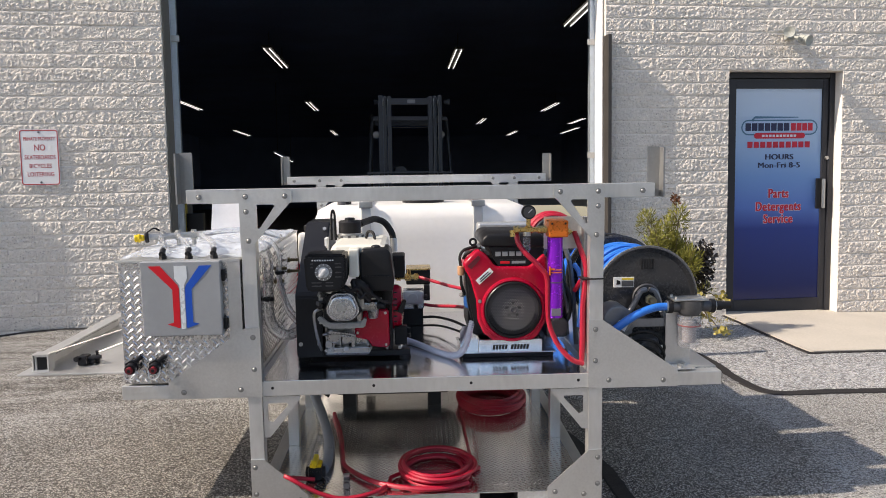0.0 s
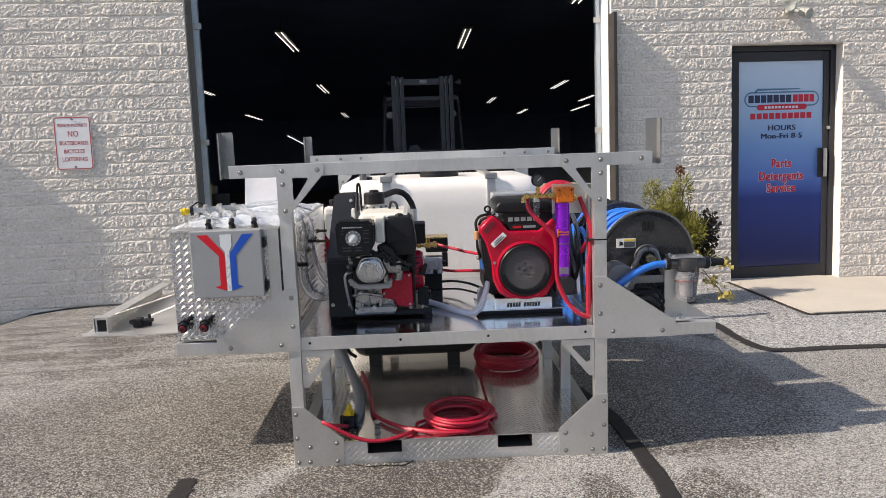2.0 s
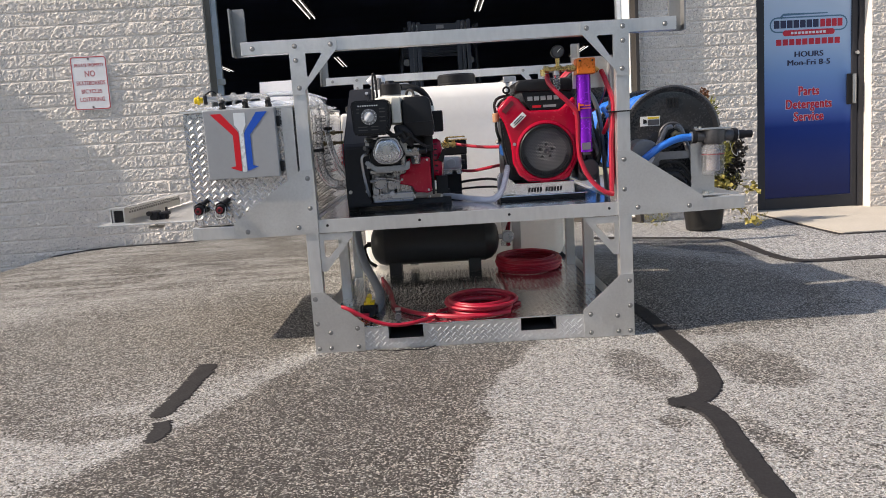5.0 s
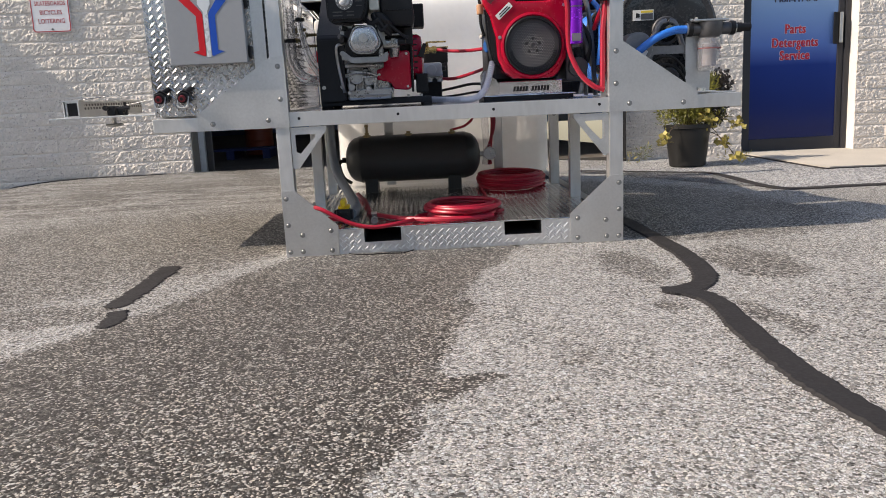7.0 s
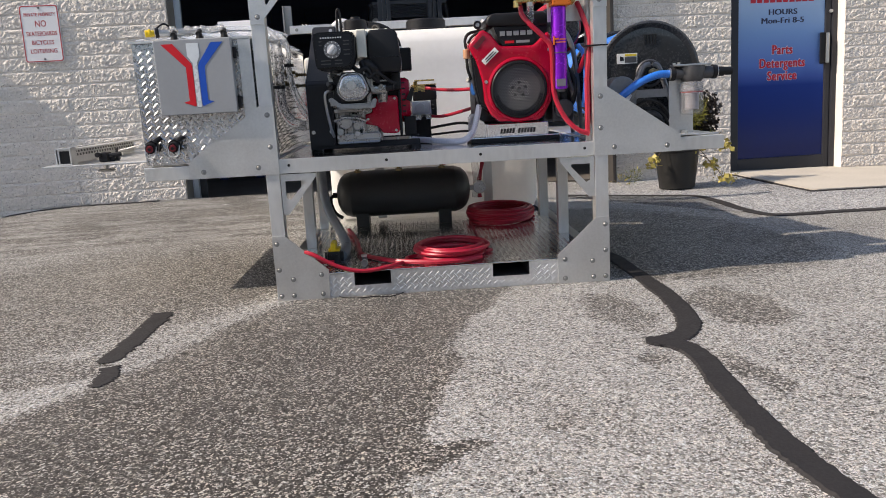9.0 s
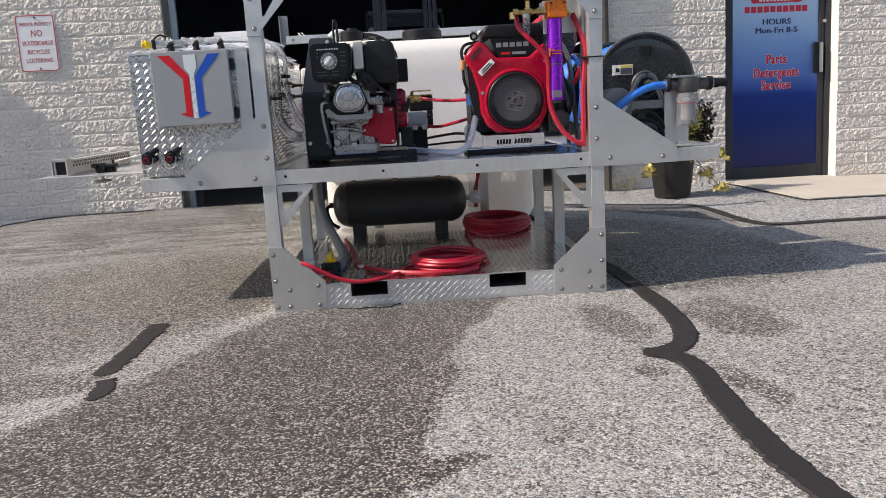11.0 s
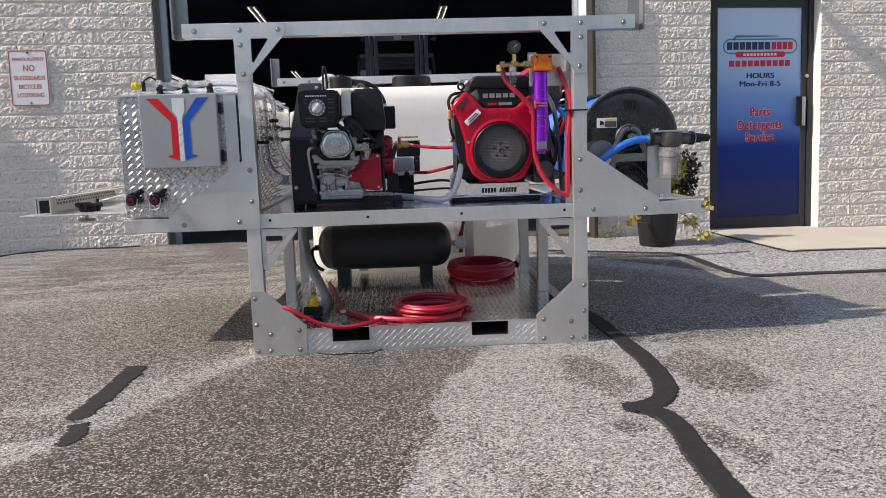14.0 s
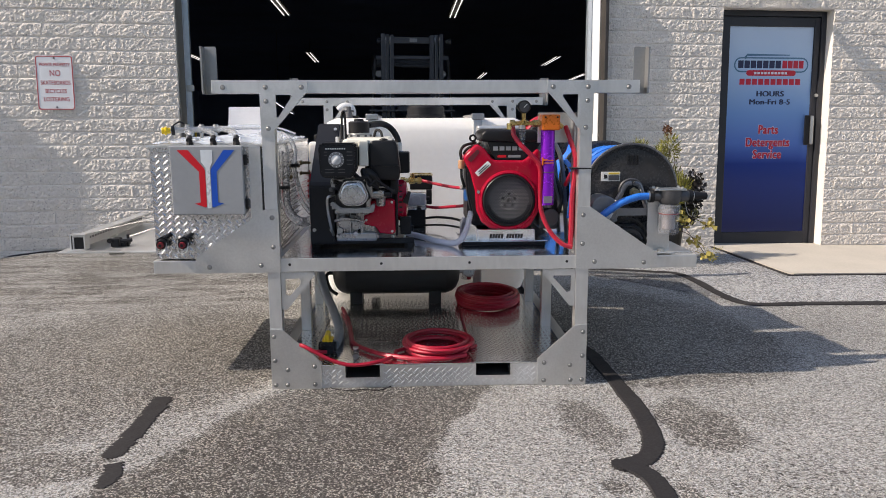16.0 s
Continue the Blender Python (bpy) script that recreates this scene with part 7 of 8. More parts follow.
for x0, x1 in ((0.343, 0.362), (0.385, 0.412), (0.432, 0.462)):
    cyl(bm, (x0, 0.088, 1.062), (x1, 0.088, 1.062), 0.0135, 6)
cyl(bm, (0.398, 0.088, 1.062), (0.398, 0.088, 1.105), 0.008, 8)
cyl(bm, (0.340, 0.088, 1.062), (0.340, 0.086, 1.038), 0.010, 8)
part("brass_fitting", bm, BRASS, rg)
bm = B()
cyl(bm, (0.537, 0.088, 1.058), (0.552, 0.085, 1.045), 0.010, 8)
part("outlet_elbow", bm, BRASS, rg)
bm = B()
cyl(bm, (0.398, 0.098, 1.126), (0.398, 0.074, 1.126), 0.0255, 24, bevel=0.003)
ga = part("gauge", bm, BLACK, rg, "small round pressure gauge")
bm = B()
cyl(bm, (0.398, 0.0745, 1.126), (0.398, 0.0730, 1.126), 0.0205, 24)
part("gauge_face", bm, mat("gauge_face", (0.08, 0.08, 0.085), 0.2), ga)
bm = B()
bx(bm, -0.0012, 0.0012, 0.0718, 0.0730, -0.004, 0.015, 0, Matrix.Translation((0.398, 0, 1.126)) @ pose(0, 0, 0, 0, 45))
part("needle", bm, LABEL_WHITE, ga, smooth=0)
bm = B()
cyl(bm, (0.392, 0.088, 0.985), (0.392, 0.088, 1.040), 0.0130, 14, bevel=0.002)
part("bowl", bm, CLEAR_HOSE, rg)
bm = B()
cyl(bm, (0.392, 0.088, 1.040), (0.392, 0.088, 1.055), 0.0145, 14)
part("bowl_cap", bm, STEEL, rg)
bm = B()
cyl(bm, (0.392, 0.088, 0.972), (0.392, 0.088, 0.985), 0.008, 10)
part("drain_knob", bm, STEEL, rg)
for pts in ([(0.338, 0.084, 1.040), (0.342, 0.07, 1.010), (0.365, 0.05, 0.975), (0.415, 0.045, 0.925), (0.443, 0.045, 0.880), (0.447, 0.05, 0.770), (0.455, 0.05, 0.700), (0.490, 0.04, 0.625), (0.535, 0.03, 0.580), (0.575, 0.03, 0.565)],
            [(0.550, 0.085, 1.045), (0.562, 0.06, 1.00), (0.585, 0.045, 0.92), (0.582, 0.045, 0.85), (0.574, 0.045, 0.77), (0.572, 0.04, 0.66), (0.570, 0.035, 0.565)],
            [(0.590, 0.25, 0.80), (0.592, 0.12, 0.86), (0.590, 0.07, 0.80), (0.584, 0.06, 0.70), (0.578, 0.06, 0.60)]):
    bm = B()
    tube(bm, pts, 0.0095, 10)
    solid("hose", bm, RED_HOSE, "red rubber hose looping down to the shelf beside the post", "hose", "red hoses by the post", base=(0.55, 0.05, SH))
bm = B()
bx(bm, 0.560, 0.642, -0.004, 0.056, 0.8805, 0.8855, 0.001)
solid("cable_tie", bm, BLACK, "black cable tie round the frame post", "cable tie")

# ---- hose reel on the side platform ----
RX, RZ, RF, RB = 0.855, 0.775, 0.20, 0.62
rl = thing("hose_reel", (RX, 0.4, 0.5385), "dark grey hose reel wound with blue hose on the side platform", "hose reel")


def flange(y, d):
    bm = B()
    lathe(bm, [(0.030, 0.0), (0.125, 0.004), (0.175, 0.0), (0.192, 0.010), (0.200, 0.006), (0.200, 0.0), (0.192, -0.004), (0.03, -0.004)], Matrix.Translation((RX, y, RZ)) @ pose(0, 0, 0, 90 * d), 56)
    return bm


fr = part("flange", flange(RF, 1), REEL_GREY, rl, "dark grey steel flange")
# rolled rim, coloured lighter than the flange to give its edge highlight
bm = B()
lathe(bm, [(0.1965 + 0.0055 * math.cos(a), 0.004 + 0.0055 * math.sin(a)) for a in (0, 1.05, 2.09, 3.14, 4.19, 5.24)], Matrix.Translation((RX, RF, RZ)) @ pose(0, 0, 0, 90), 56, True)
part("rolled_rim", bm, mat("lightened_reel_rim", (0.16, 0.16, 0.165), 0.22, 0.6), fr)
part("flange", flange(RB, -1), REEL_GREY, rl)
bm = B()
cyl(bm, (RX, RF, RZ), (RX, RB, RZ), 0.085, 24)
part("drum", bm, REEL_GREY, rl)
rnd = random.Random(3)
pts = []
for k in range(17):
    y = RF + 0.030 + k * 0.0225
    for a in range(18):
        q = 2 * math.pi * a / 18
        rr = 0.158 + 0.012 * math.sin(k * 2.3) + 0.004 * math.sin(q * 3 + k)
        pts.append((RX + rr * math.cos(q), y + 0.0225 * a / 18 + 0.008 * math.sin(q * 2 + k), RZ + rr * math.sin(q)))
bm = B()
tube(bm, pts, 0.0125, 8, 2)
part("wound_hose", bm, BLUE_HOSE, rl, "blue hose wound on the drum")
STAND = mat("stand_grey", (0.24, 0.24, 0.25), 0.4, 0.5)
for y in (RF - 0.03, RB + 0.03):
    bm = B()
    tube(bm, [(RX - 0.005, y, RZ + 0.035), (RX - 0.03, y, RZ + 0.025), (RX - 0.06, y, RZ - 0.03), (RX - 0.13, y, RZ - 0.13), (RX - 0.17, y, 0.542)], 0.011, 8)
    tube(bm, [(RX + 0.005, y, RZ + 0.035), (RX + 0.03, y, RZ + 0.02), (RX + 0.06, y, RZ - 0.06), (RX + 0.13, y, 0.542)], 0.011, 8)
    part("stand", bm, STAND, rl)
bm = B()
lathe(bm, [(0.042, 0), (0.042, 0.010), (0.030, 0.014), (0.030, 0.03)], Matrix.Translation((RX, RF - 0.005, RZ)) @ pose(0, 0, 0, 90), 20)
part("bearing", bm, BLACK, rl)
bm = B()
cyl(bm, (RX, RF - 0.03, RZ), (RX + 0.004, RF - 0.085, RZ), 0.013, 12)
cyl(bm, (RX, RF - 0.045, RZ), (RX, RF - 0.062, RZ), 0.019, 6)
part("swivel", bm, mat("dull_brass", (0.42, 0.36, 0.24), 0.4, 0.8), rl, "dull brass swivel fitting")
bm = B()
lathe(bm, [(0.033, 0), (0.052, 0.0), (0.055, 0.005), (0.050, 0.009), (0.038, 0.006)], Matrix.Translation((RX, RF - 0.004, RZ)) @ pose(0, 0, 0, 90), 26)
part("hub_ring", bm, STEEL_DK, rl)
bm = B()
bx(bm, RX - 0.128, RX - 0.048, RF - 0.0090, RF - 0.0050, 0.817, 0.856)
part("label_plate", bm, LABEL_WHITE, rl, "white and yellow warning label", smooth=0)
bm = B()
bx(bm, RX - 0.097, RX - 0.051, RF - 0.0102, RF - 0.0090, 0.845, 0.853)
part("label_band", bm, LABEL_YEL, rl, smooth=0)
bm = B()
bx(bm, RX - 0.097, RX - 0.051, RF - 0.0102, RF - 0.0090, 0.820, 0.842)
part("label_block", bm, STEEL_DK, rl, smooth=0)
bm = B()
prism(bm, [(RX - 0.117, 0.827), (RX - 0.101, 0.829), (RX - 0.103, 0.842), (RX - 0.116, 0.846)], RF - 0.0102, RF - 0.0090)
part("label_mark", bm, BLACK, rl, smooth=0)
for k in range(5):
    bm = B()
    bx(bm, RX - 0.02 + k * 0.011, RX - 0.014 + k * 0.011, RF - 0.0075, RF - 0.001, 0.885, 0.925, 0.002)
    part("vent", bm, BLACK, fr)
# a second, plainer reel behind it, and a red one hung over the shelf
for cx_, cz_, y0, y1, rr, mt, on_z, lb in ((RX, 0.775, 0.76, 1.31, 0.198, BLUE_HOSE, 0.5385, "second dark grey hose reel wound with blue hose"),
                                          (0.545, 0.985, 0.44, 0.58, 0.120, RED_HOSE, SH, "small reel wound with red hose above the shelf")):
    r2 = thing("hose_reel", (cx_, (y0 + y1) / 2, on_z), lb, "hose reel")
    for y, d in ((y0, 1), (y1, -1)):
        bm = B()
        k = rr - 0.008 if mt is BLUE_HOSE else rr * 0.72
        lathe(bm, [(0.030, 0.0), (k * 0.6, 0.004), (k, 0.004), (k + 0.006, 0.0), (k, -0.004), (0.03, -0.004)], Matrix.Translation((cx_, y, cz_)) @ pose(0, 0, 0, 90 * d), 44)
        part("flange", bm, REEL_GREY, r2)
        bm = B()
        for s in (-1, 1):
            tube(bm, [(cx_, y - 0.02 * d, cz_ + 0.02), (cx_ + s * 0.06, y - 0.02 * d, cz_ - 0.10), (cx_ + s * 0.09, y - 0.02 * d, on_z + 0.004)], 0.010, 8)
        part("stand", bm, STAND, r2)
    bm = B()
    cyl(bm, (cx_, y0, cz_), (cx_, y1, cz_), 0.07, 20)
    part("drum", bm, REEL_GREY, r2)
    pts = []
    turns = int((y1 - y0 - 0.05) / 0.021)
    for k in range(turns):
        for a in range(18):
            q = 2 * math.pi * a / 18
            w = (0.155 if mt is BLUE_HOSE else 0.092) + 0.008 * math.sin(k * 2.3)
            pts.append((cx_ + w * math.cos(q), y0 + 0.025 + 0.021 * (k + a / 18), cz_ + w * math.sin(q)))
    bm = B()
    tube(bm, pts, 0.0118, 8, 2)
    part("wound_hose", bm, mt, r2)
# motor and gearbox under the reel
bm = B()
cyl(bm, (0.714, 0.070, 0.712), (0.714, 0.19, 0.712), 0.056, 26, bevel=0.006)
part("motor_cover", bm, mat("motor_grey", (0.20, 0.20, 0.205), 0.4, 0.4), rl, "round grey motor cover")
bm = B()
bx(bm, 0.706, 0.746, 0.0675, 0.0695, 0.680, 0.708, 0, Matrix.Translation((0.726, 0.068, 0.694)) @ pose(0, 0, 0, 0, 30) @ Matrix.Translation((-0.726, -0.068, -0.694)))
part("motor_label", bm, LABEL_WHITE, rl, smooth=0)
bm = B()
bx(bm, 0.775, 0.885, 0.11, 0.20, 0.540, 0.635, 0.016)
cyl(bm, (0.83, 0.11, 0.59), (0.83, 0.075, 0.59), 0.042, 22, bevel=0.004)
cyl(bm, (0.745, 0.11, 0.570), (0.915, 0.11, 0.570), 0.026, 16, bevel=0.003)
part("gearbox", bm, STEEL_DK, rl)
bm = B()
prism(bm, [(0.735, 0.5395), (0.735, 0.695), (0.755, 0.714), (0.915, 0.714), (0.915, 0.5395)], 0.088, 0.094, [rrect(0.772, 0.903, 0.566, 0.684, 0.012)])
part("motor_bracket", bm, STAND, rl, "grey steel motor bracket with a square opening")
bm = B()
for k, dz in enumerate((0.0, 0.03, -0.03)):
    tube(bm, [(0.76, 0.09, 0.62 + dz), (0.80, 0.05, 0.645 + dz), (0.85, 0.05, 0.63 + dz), (0.885, 0.06, 0.58 + dz), (0.86, 0.07, 0.55 + 0.3 * dz)], 0.0055, 8)
part("cable", bm, RUBBER, rl)
bm = B()
tube(bm, [(0.64, 0.18, 0.735), (0.68, 0.16, 0.742), (0.73, 0.15, 0.728), (0.77, 0.15, 0.70)], 0.008, 8)
solid("hose", bm, RED_HOSE, "short red hose beside the reel motor", "hose")

# ---- water filter on its bracket ----
wf = thing("water_filter", (0.97, 0.05, 0.5385), "inline water filter with a clear bowl on an aluminium bracket", "water filter")
bm = B()
bx(bm, 0.893, 0.987, 0.075, 0.080, 0.5385, 0.745, 0.001)
bx(bm, 0.893, 0.987, 0.010, 0.075, 0.5385, 0.5435, 0.001)
br = part("bracket", bm, ALU_PLATE, wf)
bm = B()
cyl(bm, (0.935, 0.03, 0.5435), (0.935, 0.03, 0.556), 0.011, 6)
cyl(bm, (0.955, 0.055, 0.5435), (0.955, 0.055, 0.553), 0.011, 6)
part("bracket_bolt", bm, STEEL, br)
bm = B()
bx(bm, 0.899, 1.028, 0.012, 0.088, 0.791, 0.799, 0.002)
part("top_plate", bm, STEEL, wf)
for x in (0.912, 1.014):
    for y in (0.024, 0.076):
        bm = B()
        cyl(bm, (x, y, 0.799), (x, y, 0.806), 0.006, 6)
        part("plate_screw", bm, STEEL, wf)
bm = B()
lathe(bm, [(0.034, 0.735), (0.042, 0.745), (0.046, 0.770), (0.046, 0.790)], Matrix.Translation((0.972, 0.05, 0)))
cyl(bm, (0.905, 0.05, 0.768), (1.05, 0.05, 0.766), 0.022, 14)
part("filter_head", bm, STEEL_DK, wf, "dark grey filter head")
bm = B()
lathe(bm, [(0.034, 0.612), (0.041, 0.618), (0.043, 0.632), (0.044, 0.735), (0.041, 0.735), (0.040, 0.640), (0.032, 0.620)], Matrix.Translation((0.972, 0.05, 0)))
bowl = part("filter_bowl", bm, CLEAR_BOWL, wf, "clear plastic bowl")
bm = B()
cyl(bm, (0.972, 0.05, 0.632), (0.972, 0.05, 0.715), 0.026, 16, bevel=0.003)
part("filter_element", bm, mat("element_pale", (0.26, 0.235, 0.24), 0.6), bowl)
bm = B()
lathe(bm, [(0.040, 0.700), (0.049, 0.702), (0.049, 0.728), (0.040, 0.731)], Matrix.Translation((0.972, 0.05, 0)), 24, True)
part("bowl_ring", bm, CLEAR_BOWL, bowl, "clear collar of the bowl")
bm = B()
lathe(bm, [(0.040, 0.694), (0.0425, 0.695), (0.0425, 0.698), (0.040, 0.699)], Matrix.Translation((0.972, 0.05, 0)), 24, True)
part("seal_ring", bm, mat("dark_red_seal", (0.25, 0.03, 0.03), 0.5), bowl, "thin red seal ring")
bm = B()
cyl(bm, (0.888, 0.05, 0.767), (0.905, 0.05, 0.767), 0.026, 12)
part("hose_nut", bm, BLACK, wf)
bm = B()
for x0, x1, r in ((1.046, 1.062, 0.026), (1.062, 1.090, 0.018), (1.090, 1.122, 0.015)):
    cyl(bm, (x0, 0.05, 0.767), (x1, 0.05, 0.766), r, 12)
part("hose_barb", bm, BLACK, wf)
for x in (0.884, 1.060):
    bm = B()
    cyl(bm, (x, 0.05, 0.767), (x + 0.006, 0.05, 0.767), 0.0225, 16)
    part("clamp", bm, STEEL, wf)
bm = B()
tube(bm, [(1.035, 0.045, 0.742), (1.045, 0.04, 0.70), (1.062, 0.04, 0.685), (1.066, 0.042, 0.70)], 0.0015, 6)
part("wire_tail", bm, STEEL, wf)
bm = B()
tube(bm, [(0.655, 0.085, 0.640), (0.692, 0.05, 0.683), (0.763, 0.035, 0.738), (0.833, 0.04, 0.764), (0.890, 0.05, 0.767)], 0.0148, 12)
solid("hose", bm, BLUE_HOSE, "blue rubber hose from reel to water filter", "hose")
bm = B()
tube(bm, [(0.590, 0.26, 0.90), (0.604, 0.22, 0.86), (0.607, 0.21, 0.76), (0.600, 0.22, 0.66)], 0.010, 12)
solid("hose", bm, BLUE_HOSE, "blue hose behind the regulator plate", "hose")

# ---- plants by the wall ----


def leaves(seed, blobs, count, size, mat_, parent, name, label, needle=False):
    """A loose crown: small leaves thrown about a few limbs, thinning outwards."""
    rnd = random.Random(seed)
    vs, fs = [], []
    for c, r in blobs:
        for _ in range(count):
            d = Vector((rnd.gauss(0, 1), rnd.gauss(0, 1), rnd.gauss(0, 1))).normalized()
            q = Vector(c) + Vector((d.x * r[0], d.y * r[1], d.z * r[2])) * (rnd.random() ** 0.45)
            u = Vector((rnd.gauss(0, 1), rnd.gauss(0, 1), rnd.gauss(0, 1) + 0.5)).normalized()
            if needle:
                u = (u * 0.7 + d * 0.9 + Vector((0, 0, 0.3))).normalized()
            w = u.cross(Vector((rnd.random(), rnd.random(), rnd.random() + 0.01))).normalized()
            s = size * rnd.uniform(0.6, 1.4)
            b = s * (0.085 if needle else 0.45)
            k = len(vs)
            vs += [tuple(q), tuple(q + u * s * 0.5 + w * b), tuple(q + u * s), tuple(q + u * s * 0.5 - w * b)]
            fs.append((k, k + 1, k + 2, k + 3))
    return lug_part(name, (vs, fs), mat_, parent, label)


PB = gz(5.35, 2.2)
plant = thing("potted_shrub", (2.2, 5.35, PB), "yellow-green shrub in a dark round pot beside the block wall", "potted plant", on=None)
bm = B()
lathe(bm, [(0.125, PB + 0.005), (0.135, PB + 0.01), (0.168, PB + 0.29), (0.178, PB + 0.295), (0.178, PB + 0.325), (0.160, PB + 0.325), (0.150, PB + 0.26)], Matrix.Translation((2.2, 5.35, 0)))
part("pot", bm, POT, plant, "dark glazed round pot")
rnd = random.Random(12)
blobs = []
for k in range(24):
    a = 2 * math.pi * k / 24
    up = rnd.uniform(0.38, 0.93)
    tip = Vector((2.19 + rnd.uniform(-0.17, 0.15), 5.35 + rnd.uniform(-0.14, 0.16), PB + up))
    bm = B()
    tube(bm, [(2.2 + 0.02 * math.cos(a), 5.35 + 0.02 * math.sin(a), PB + 0.24), (2.2 + (tip.x - 2.2) * 0.4, 5.35 + (tip.y - 5.35) * 0.4, (PB + 0.24 + tip.z) / 2), tip], 0.006, 6)
    part("stem", bm, BARK, plant)
    blobs.append((tuple(tip), (0.075, 0.075, 0.11)))
rnd = random.Random(31)
for k in range(14):
    c = blobs[rnd.randrange(len(blobs))][0]
    q = Vector((c[0] + rnd.uniform(-0.10, 0.10), c[1] - rnd.uniform(0.02, 0.10), c[2] + rnd.uniform(0.06, 0.20)))
    bm = B()
    tube(bm, [c, Vector(c).lerp(q, 0.5) + Vector((rnd.uniform(-0.02, 0.02), 0, 0.01)), q], 0.0025, 5)
    part("twig", bm, BARK, plant)
bm = B()
tube(bm, [(2.20, 5.35, PB + 0.80), (2.215, 5.33, PB + 0.95), (2.21, 5.32, PB + 1.06)], 0.004, 5)
part("twig", bm, BARK, plant)
leaves(11, [((2.21, 5.32, PB + 1.06), (0.03, 0.03, 0.06))], 40, 0.024, mat("reddish_brown_leaf", (0.16, 0.065, 0.03), 0.6, 0.0, 0.4, 9, 60), plant, "foliage_tip", "dry reddish leaves at a twig's tip")
leaves(5, blobs, 320, 0.042, LEAF_Y, plant, "foliage", "yellow-green needle foliage", True)
leaves(6, [((2.47, 5.38, PB + 0.58), (0.09, 0.10, 0.16)), ((2.40, 5.36, PB + 0.42), (0.12, 0.10, 0.14)), ((2.30, 5.40, PB + 0.55), (0.10, 0.10, 0.16))], 420, 0.030, LEAF_D, plant, "foliage_dark", "dark purplish leaves")
trail = [(1.94, 5.20, 0.25), (2.42, 5.20, 0.205), (2.52, 5.20, 0.335), (2.33, 5.20, 0.36), (2.27, 5.19, 0.41), (2.51, 5.16, 0.085)]
for q in trail:
    a = Vector((2.2, 5.30, PB + 0.30))
    bm = B()
    tube(bm, [a, a.lerp(Vector(q), 0.55) + Vector((0, -0.02, 0.07)), q], 0.003, 5)
    part("trailing_stem", bm, BARK, plant)
leaves(7, [(q, (0.065, 0.055, 0.042)) for q in trail], 28, 0.036, LEAF_B, plant, "foliage_yellow", "bright yellow trailing leaves")
leaves(8, [((1.99, 5.24, PB + 0.36), (0.10, 0.06, 0.05)), ((2.40, 5.22, PB + 0.38), (0.09, 0.06, 0.05)), ((1.80, 5.22, PB + 0.13), (0.06, 0.05, 0.05))], 60, 0.034, LEAF_Y, plant, "foliage_wisp", "", True)
weeds = thing("weeds", (2.68, 5.5, gz(5.5, 2.7)), "sparse yellow and reddish weeds at the paving edge", "weeds", on=None, kind="stuff")
leaves(9, [((2.66, 5.55, gz(5.55, 2.66) + 0.035), (0.14, 0.06, 0.03)), ((2.80, 5.60, gz(5.6, 2.8) + 0.03), (0.08, 0.06, 0.025)), ((1.85, 5.62, gz(5.62, 1.85) + 0.05), (0.08, 0.05, 0.05))], 34, 0.035, LEAF_B, weeds, "weed_leaves", "yellowed weed leaves", True)

# ---- split-face blocks, last ----


def block_mesh(seed, length, height):
    """One half-high block with a rough split face, proud of the joint."""
    rnd = Vector((seed * 7.3, seed * 3.1, seed * 1.7))
    bm = B()
    nx, nz = max(4, round(length / 0.0080)), 14
    g = []
    for i in range(nx + 1):
        col = []
        for j in range(nz + 1):
            x, z = length * (i / nx - 0.5), height * j / nz
            e = 1.0
            f = min(j, nz - j, 2) / 2
            p = Vector((x, 0, z))
            h = 0.45 + 0.45 * noise.noise(p * 22 + rnd) + 0.7 * noise.noise(p * 48 + rnd) + 0.55 * noise.noise(p * 95 + rnd)
            rim = min(e, 1) * min(f, 1)
            y = -0.010 - max(-0.35, min(1.5, h)) * 0.0080 * (0.35 + 0.65 * rim)
            if j in (0, nz):
                y = -0.0082
            col.append(bm.verts.new((x, y, z)))
        g.append(col)
    for a, b in zip(g, g[1:]):
        for j in range(nz):
            bm.faces.new((a[j], b[j], b[j + 1], a[j + 1]))
    rim = [c[0] for c in g] + g[-1][1:] + [c[-1] for c in reversed(g[:-1])] + list(reversed(g[0][1:-1]))
    back = [bm.verts.new((v.co.x, 0.004, v.co.z)) for v in rim]
    for k in range(len(rim)):
        m = (k + 1) % len(rim)
        bm.faces.new((rim[k], back[k], back[m], rim[m]))
    me = bpy.data.meshes.new("block")
    bmesh.ops.recalc_face_normals(bm, faces=bm.faces[:])
    bm.to_mesh(me)
    bm.free()
    me.materials.append(BLOCK)
    return me


FACE = {}


def face_for(length, k):
    key = (round(length, 3), k)
    if key not in FACE:
        FACE[key] = block_mesh(len(FACE) + 1, length, COURSE - JOINT)
    return FACE[key]


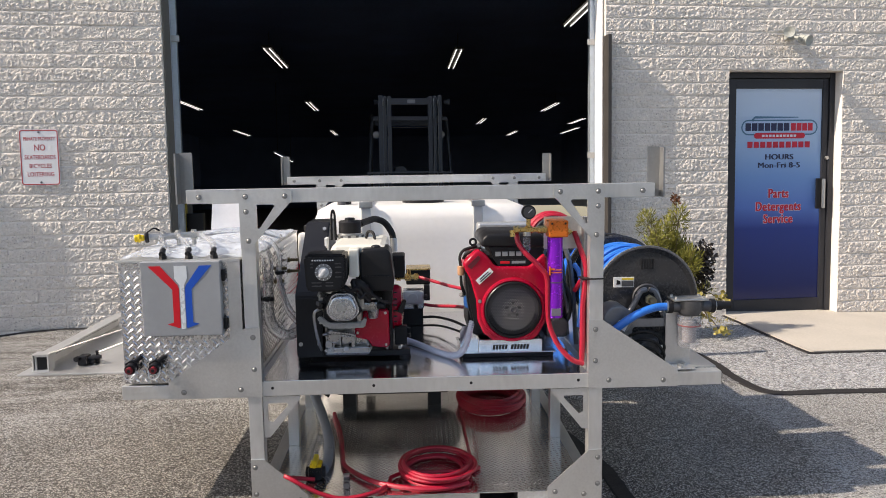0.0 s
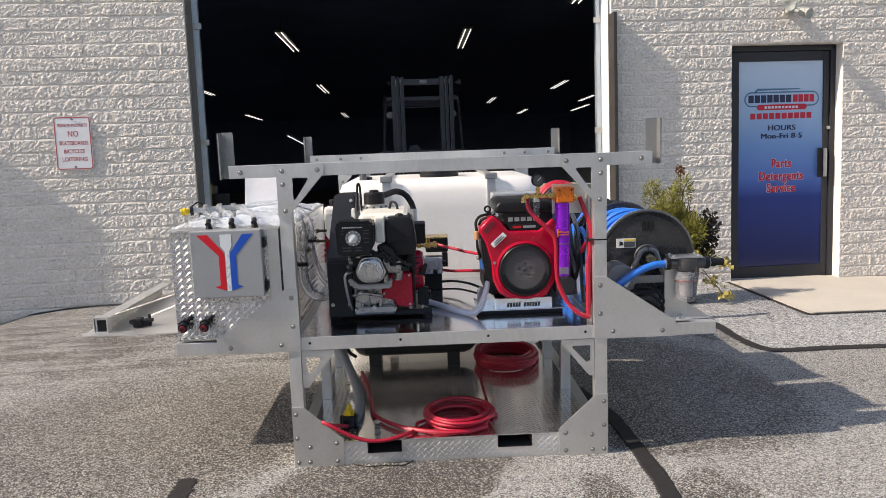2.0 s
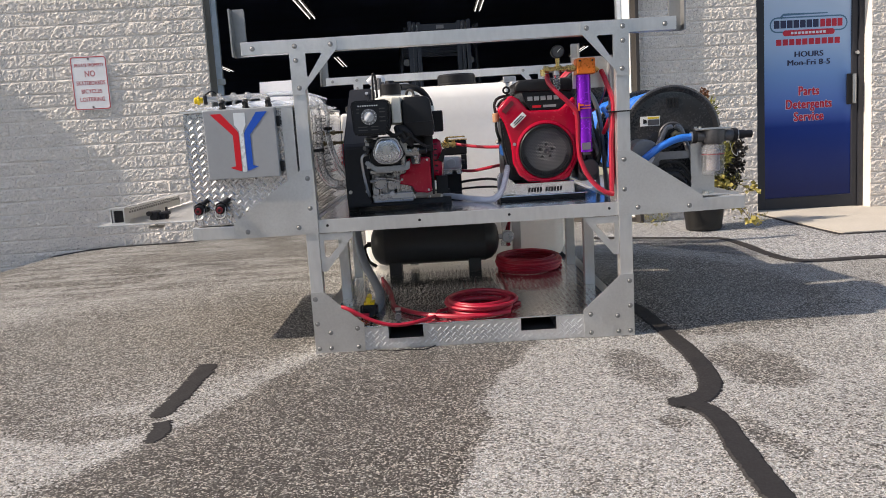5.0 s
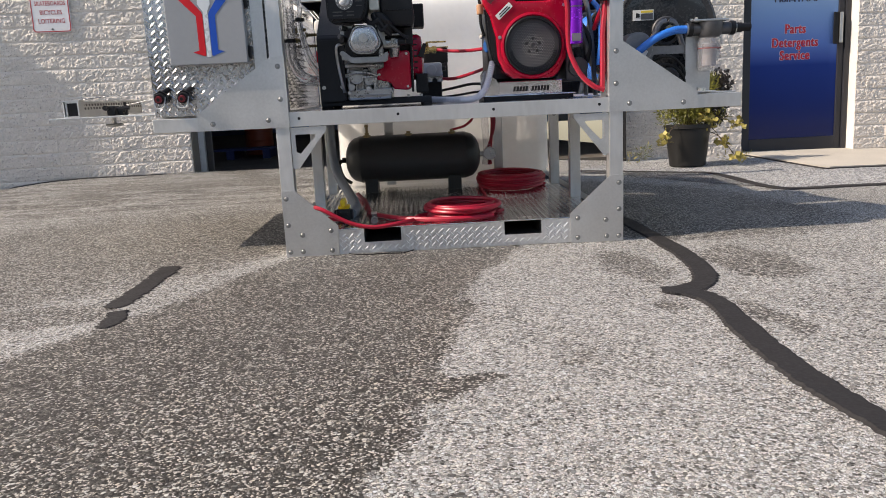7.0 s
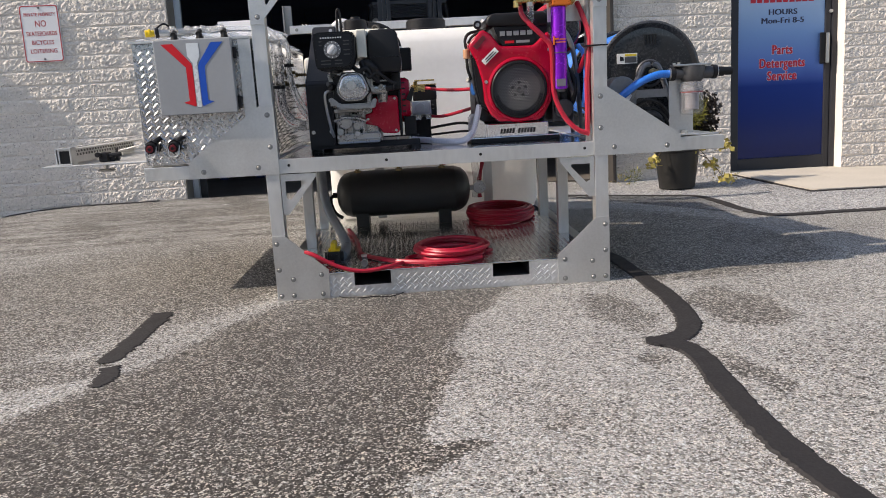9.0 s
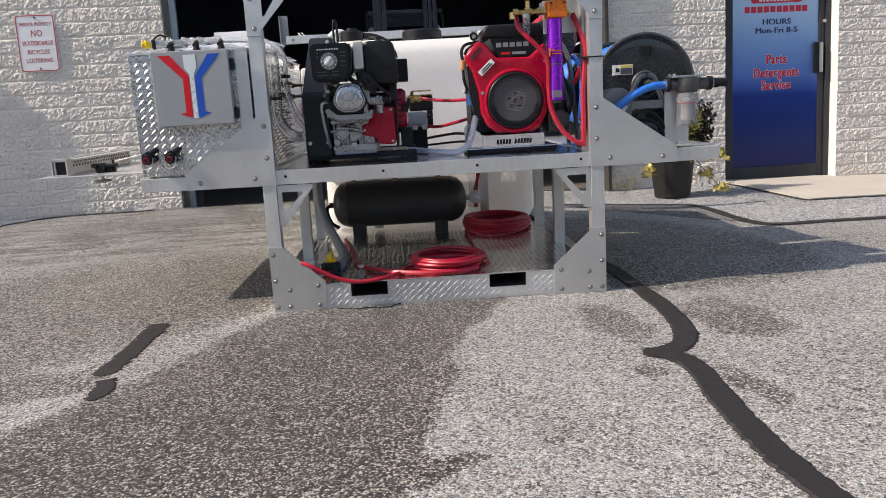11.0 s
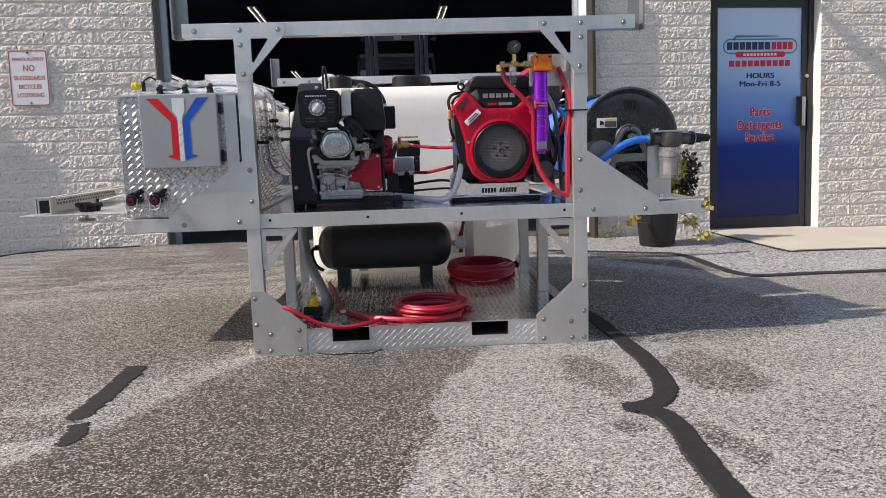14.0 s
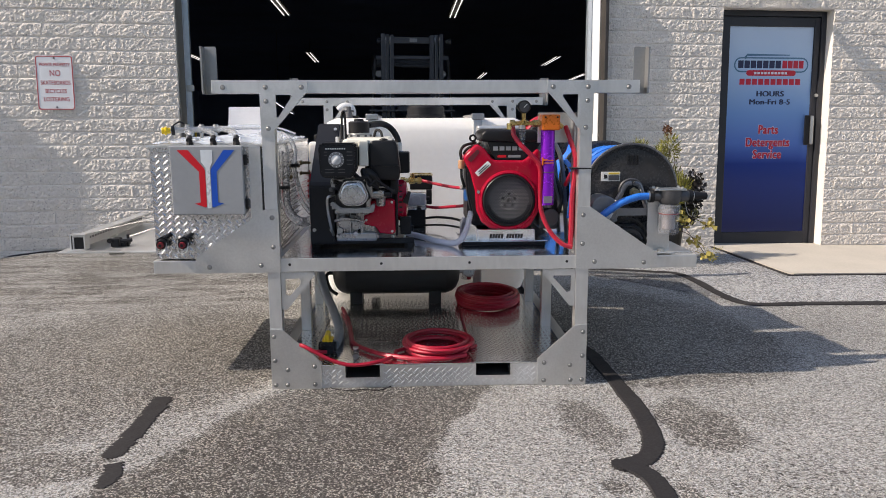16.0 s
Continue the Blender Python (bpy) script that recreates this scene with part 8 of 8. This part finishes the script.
def lay(parent, x0, x1, z0, z1, openings=(), rnd=random.Random(4)):
    """Courses of blocks in running bond between x0 and x1."""
    c = 0
    z = z0
    rest = []
    while z < z1:
        x = x0 - (BLOCK_L / 2 if c % 2 else 0.0)
        while x < x1:
            spans = [(max(x, x0), min(x + BLOCK_L, x1))]
            for a, b, zt in openings:
                if z + COURSE * 0.5 < zt:
                    nxt = []
                    for s, e in spans:
                        if e <= a or s >= b:
                            nxt.append((s, e))
                        else:
                            nxt += [(s, a), (b, e)]
                    spans = [(s, e) for s, e in nxt if e - s > 0.03]
            for s, e in spans:
                if e - s < 0.03:
                    continue
                ln = e - s - 0.0012
                ob = new("block", face_for(ln, rnd.randrange(9 if ln > 0.39 else 2)))
                ob.parent = parent
                ob.location = ((s + e) / 2, 6.0 + rnd.uniform(-0.003, 0.003), z + JOINT / 2)
            x += BLOCK_L
        z += COURSE
        c += 1


def joined(parent, x0, x1, z0, z1, name):
    """Blocks further off, joined into one mesh."""
    vs, fs = [], []
    rnd = random.Random(8)
    c, z = 0, z0
    while z < z1:
        x = x0 - (BLOCK_L / 2 if c % 2 else 0.0)
        while x < x1:
            s, e = max(x, x0), min(x + BLOCK_L, x1)
            if e - s > 0.05:
                me = face_for(BLOCK_L - JOINT, rnd.randrange(9))
                k = len(vs)
                sc = (e - s - JOINT) / (BLOCK_L - JOINT)
                vs += [((s + e) / 2 + v.co.x * sc, 6.0 + v.co.y, z + v.co.z) for v in me.vertices]
                fs += [tuple(k + i for i in p.vertices) for p in me.polygons]
            x += BLOCK_L
        z += COURSE
        c += 1
    me = bpy.data.meshes.new(name)
    me.from_pydata(vs, [], fs)
    me.materials.append(BLOCK)
    ob = new(name, me)
    ob.parent = parent
    tagged(ob, "courses of split-face block", kind="stuff")


Z0 = DOOR_TOP - 22 * COURSE
ZTOP = DOOR_TOP + 8 * COURSE
lay(wall_left, OPEN_L - 9 * BLOCK_L, OPEN_L, Z0, ZTOP)
lay(wall_right, OPEN_R, OPEN_R + 9 * BLOCK_L, Z0, ZTOP, [(DOOR_L, DOOR_R, DOOR_TOP)])
joined(wall_left, -9.0, OPEN_L - 9 * BLOCK_L, Z0, ZTOP, "block_courses")
joined(wall_right, OPEN_R + 9 * BLOCK_L, 9.0, Z0, ZTOP, "block_courses")
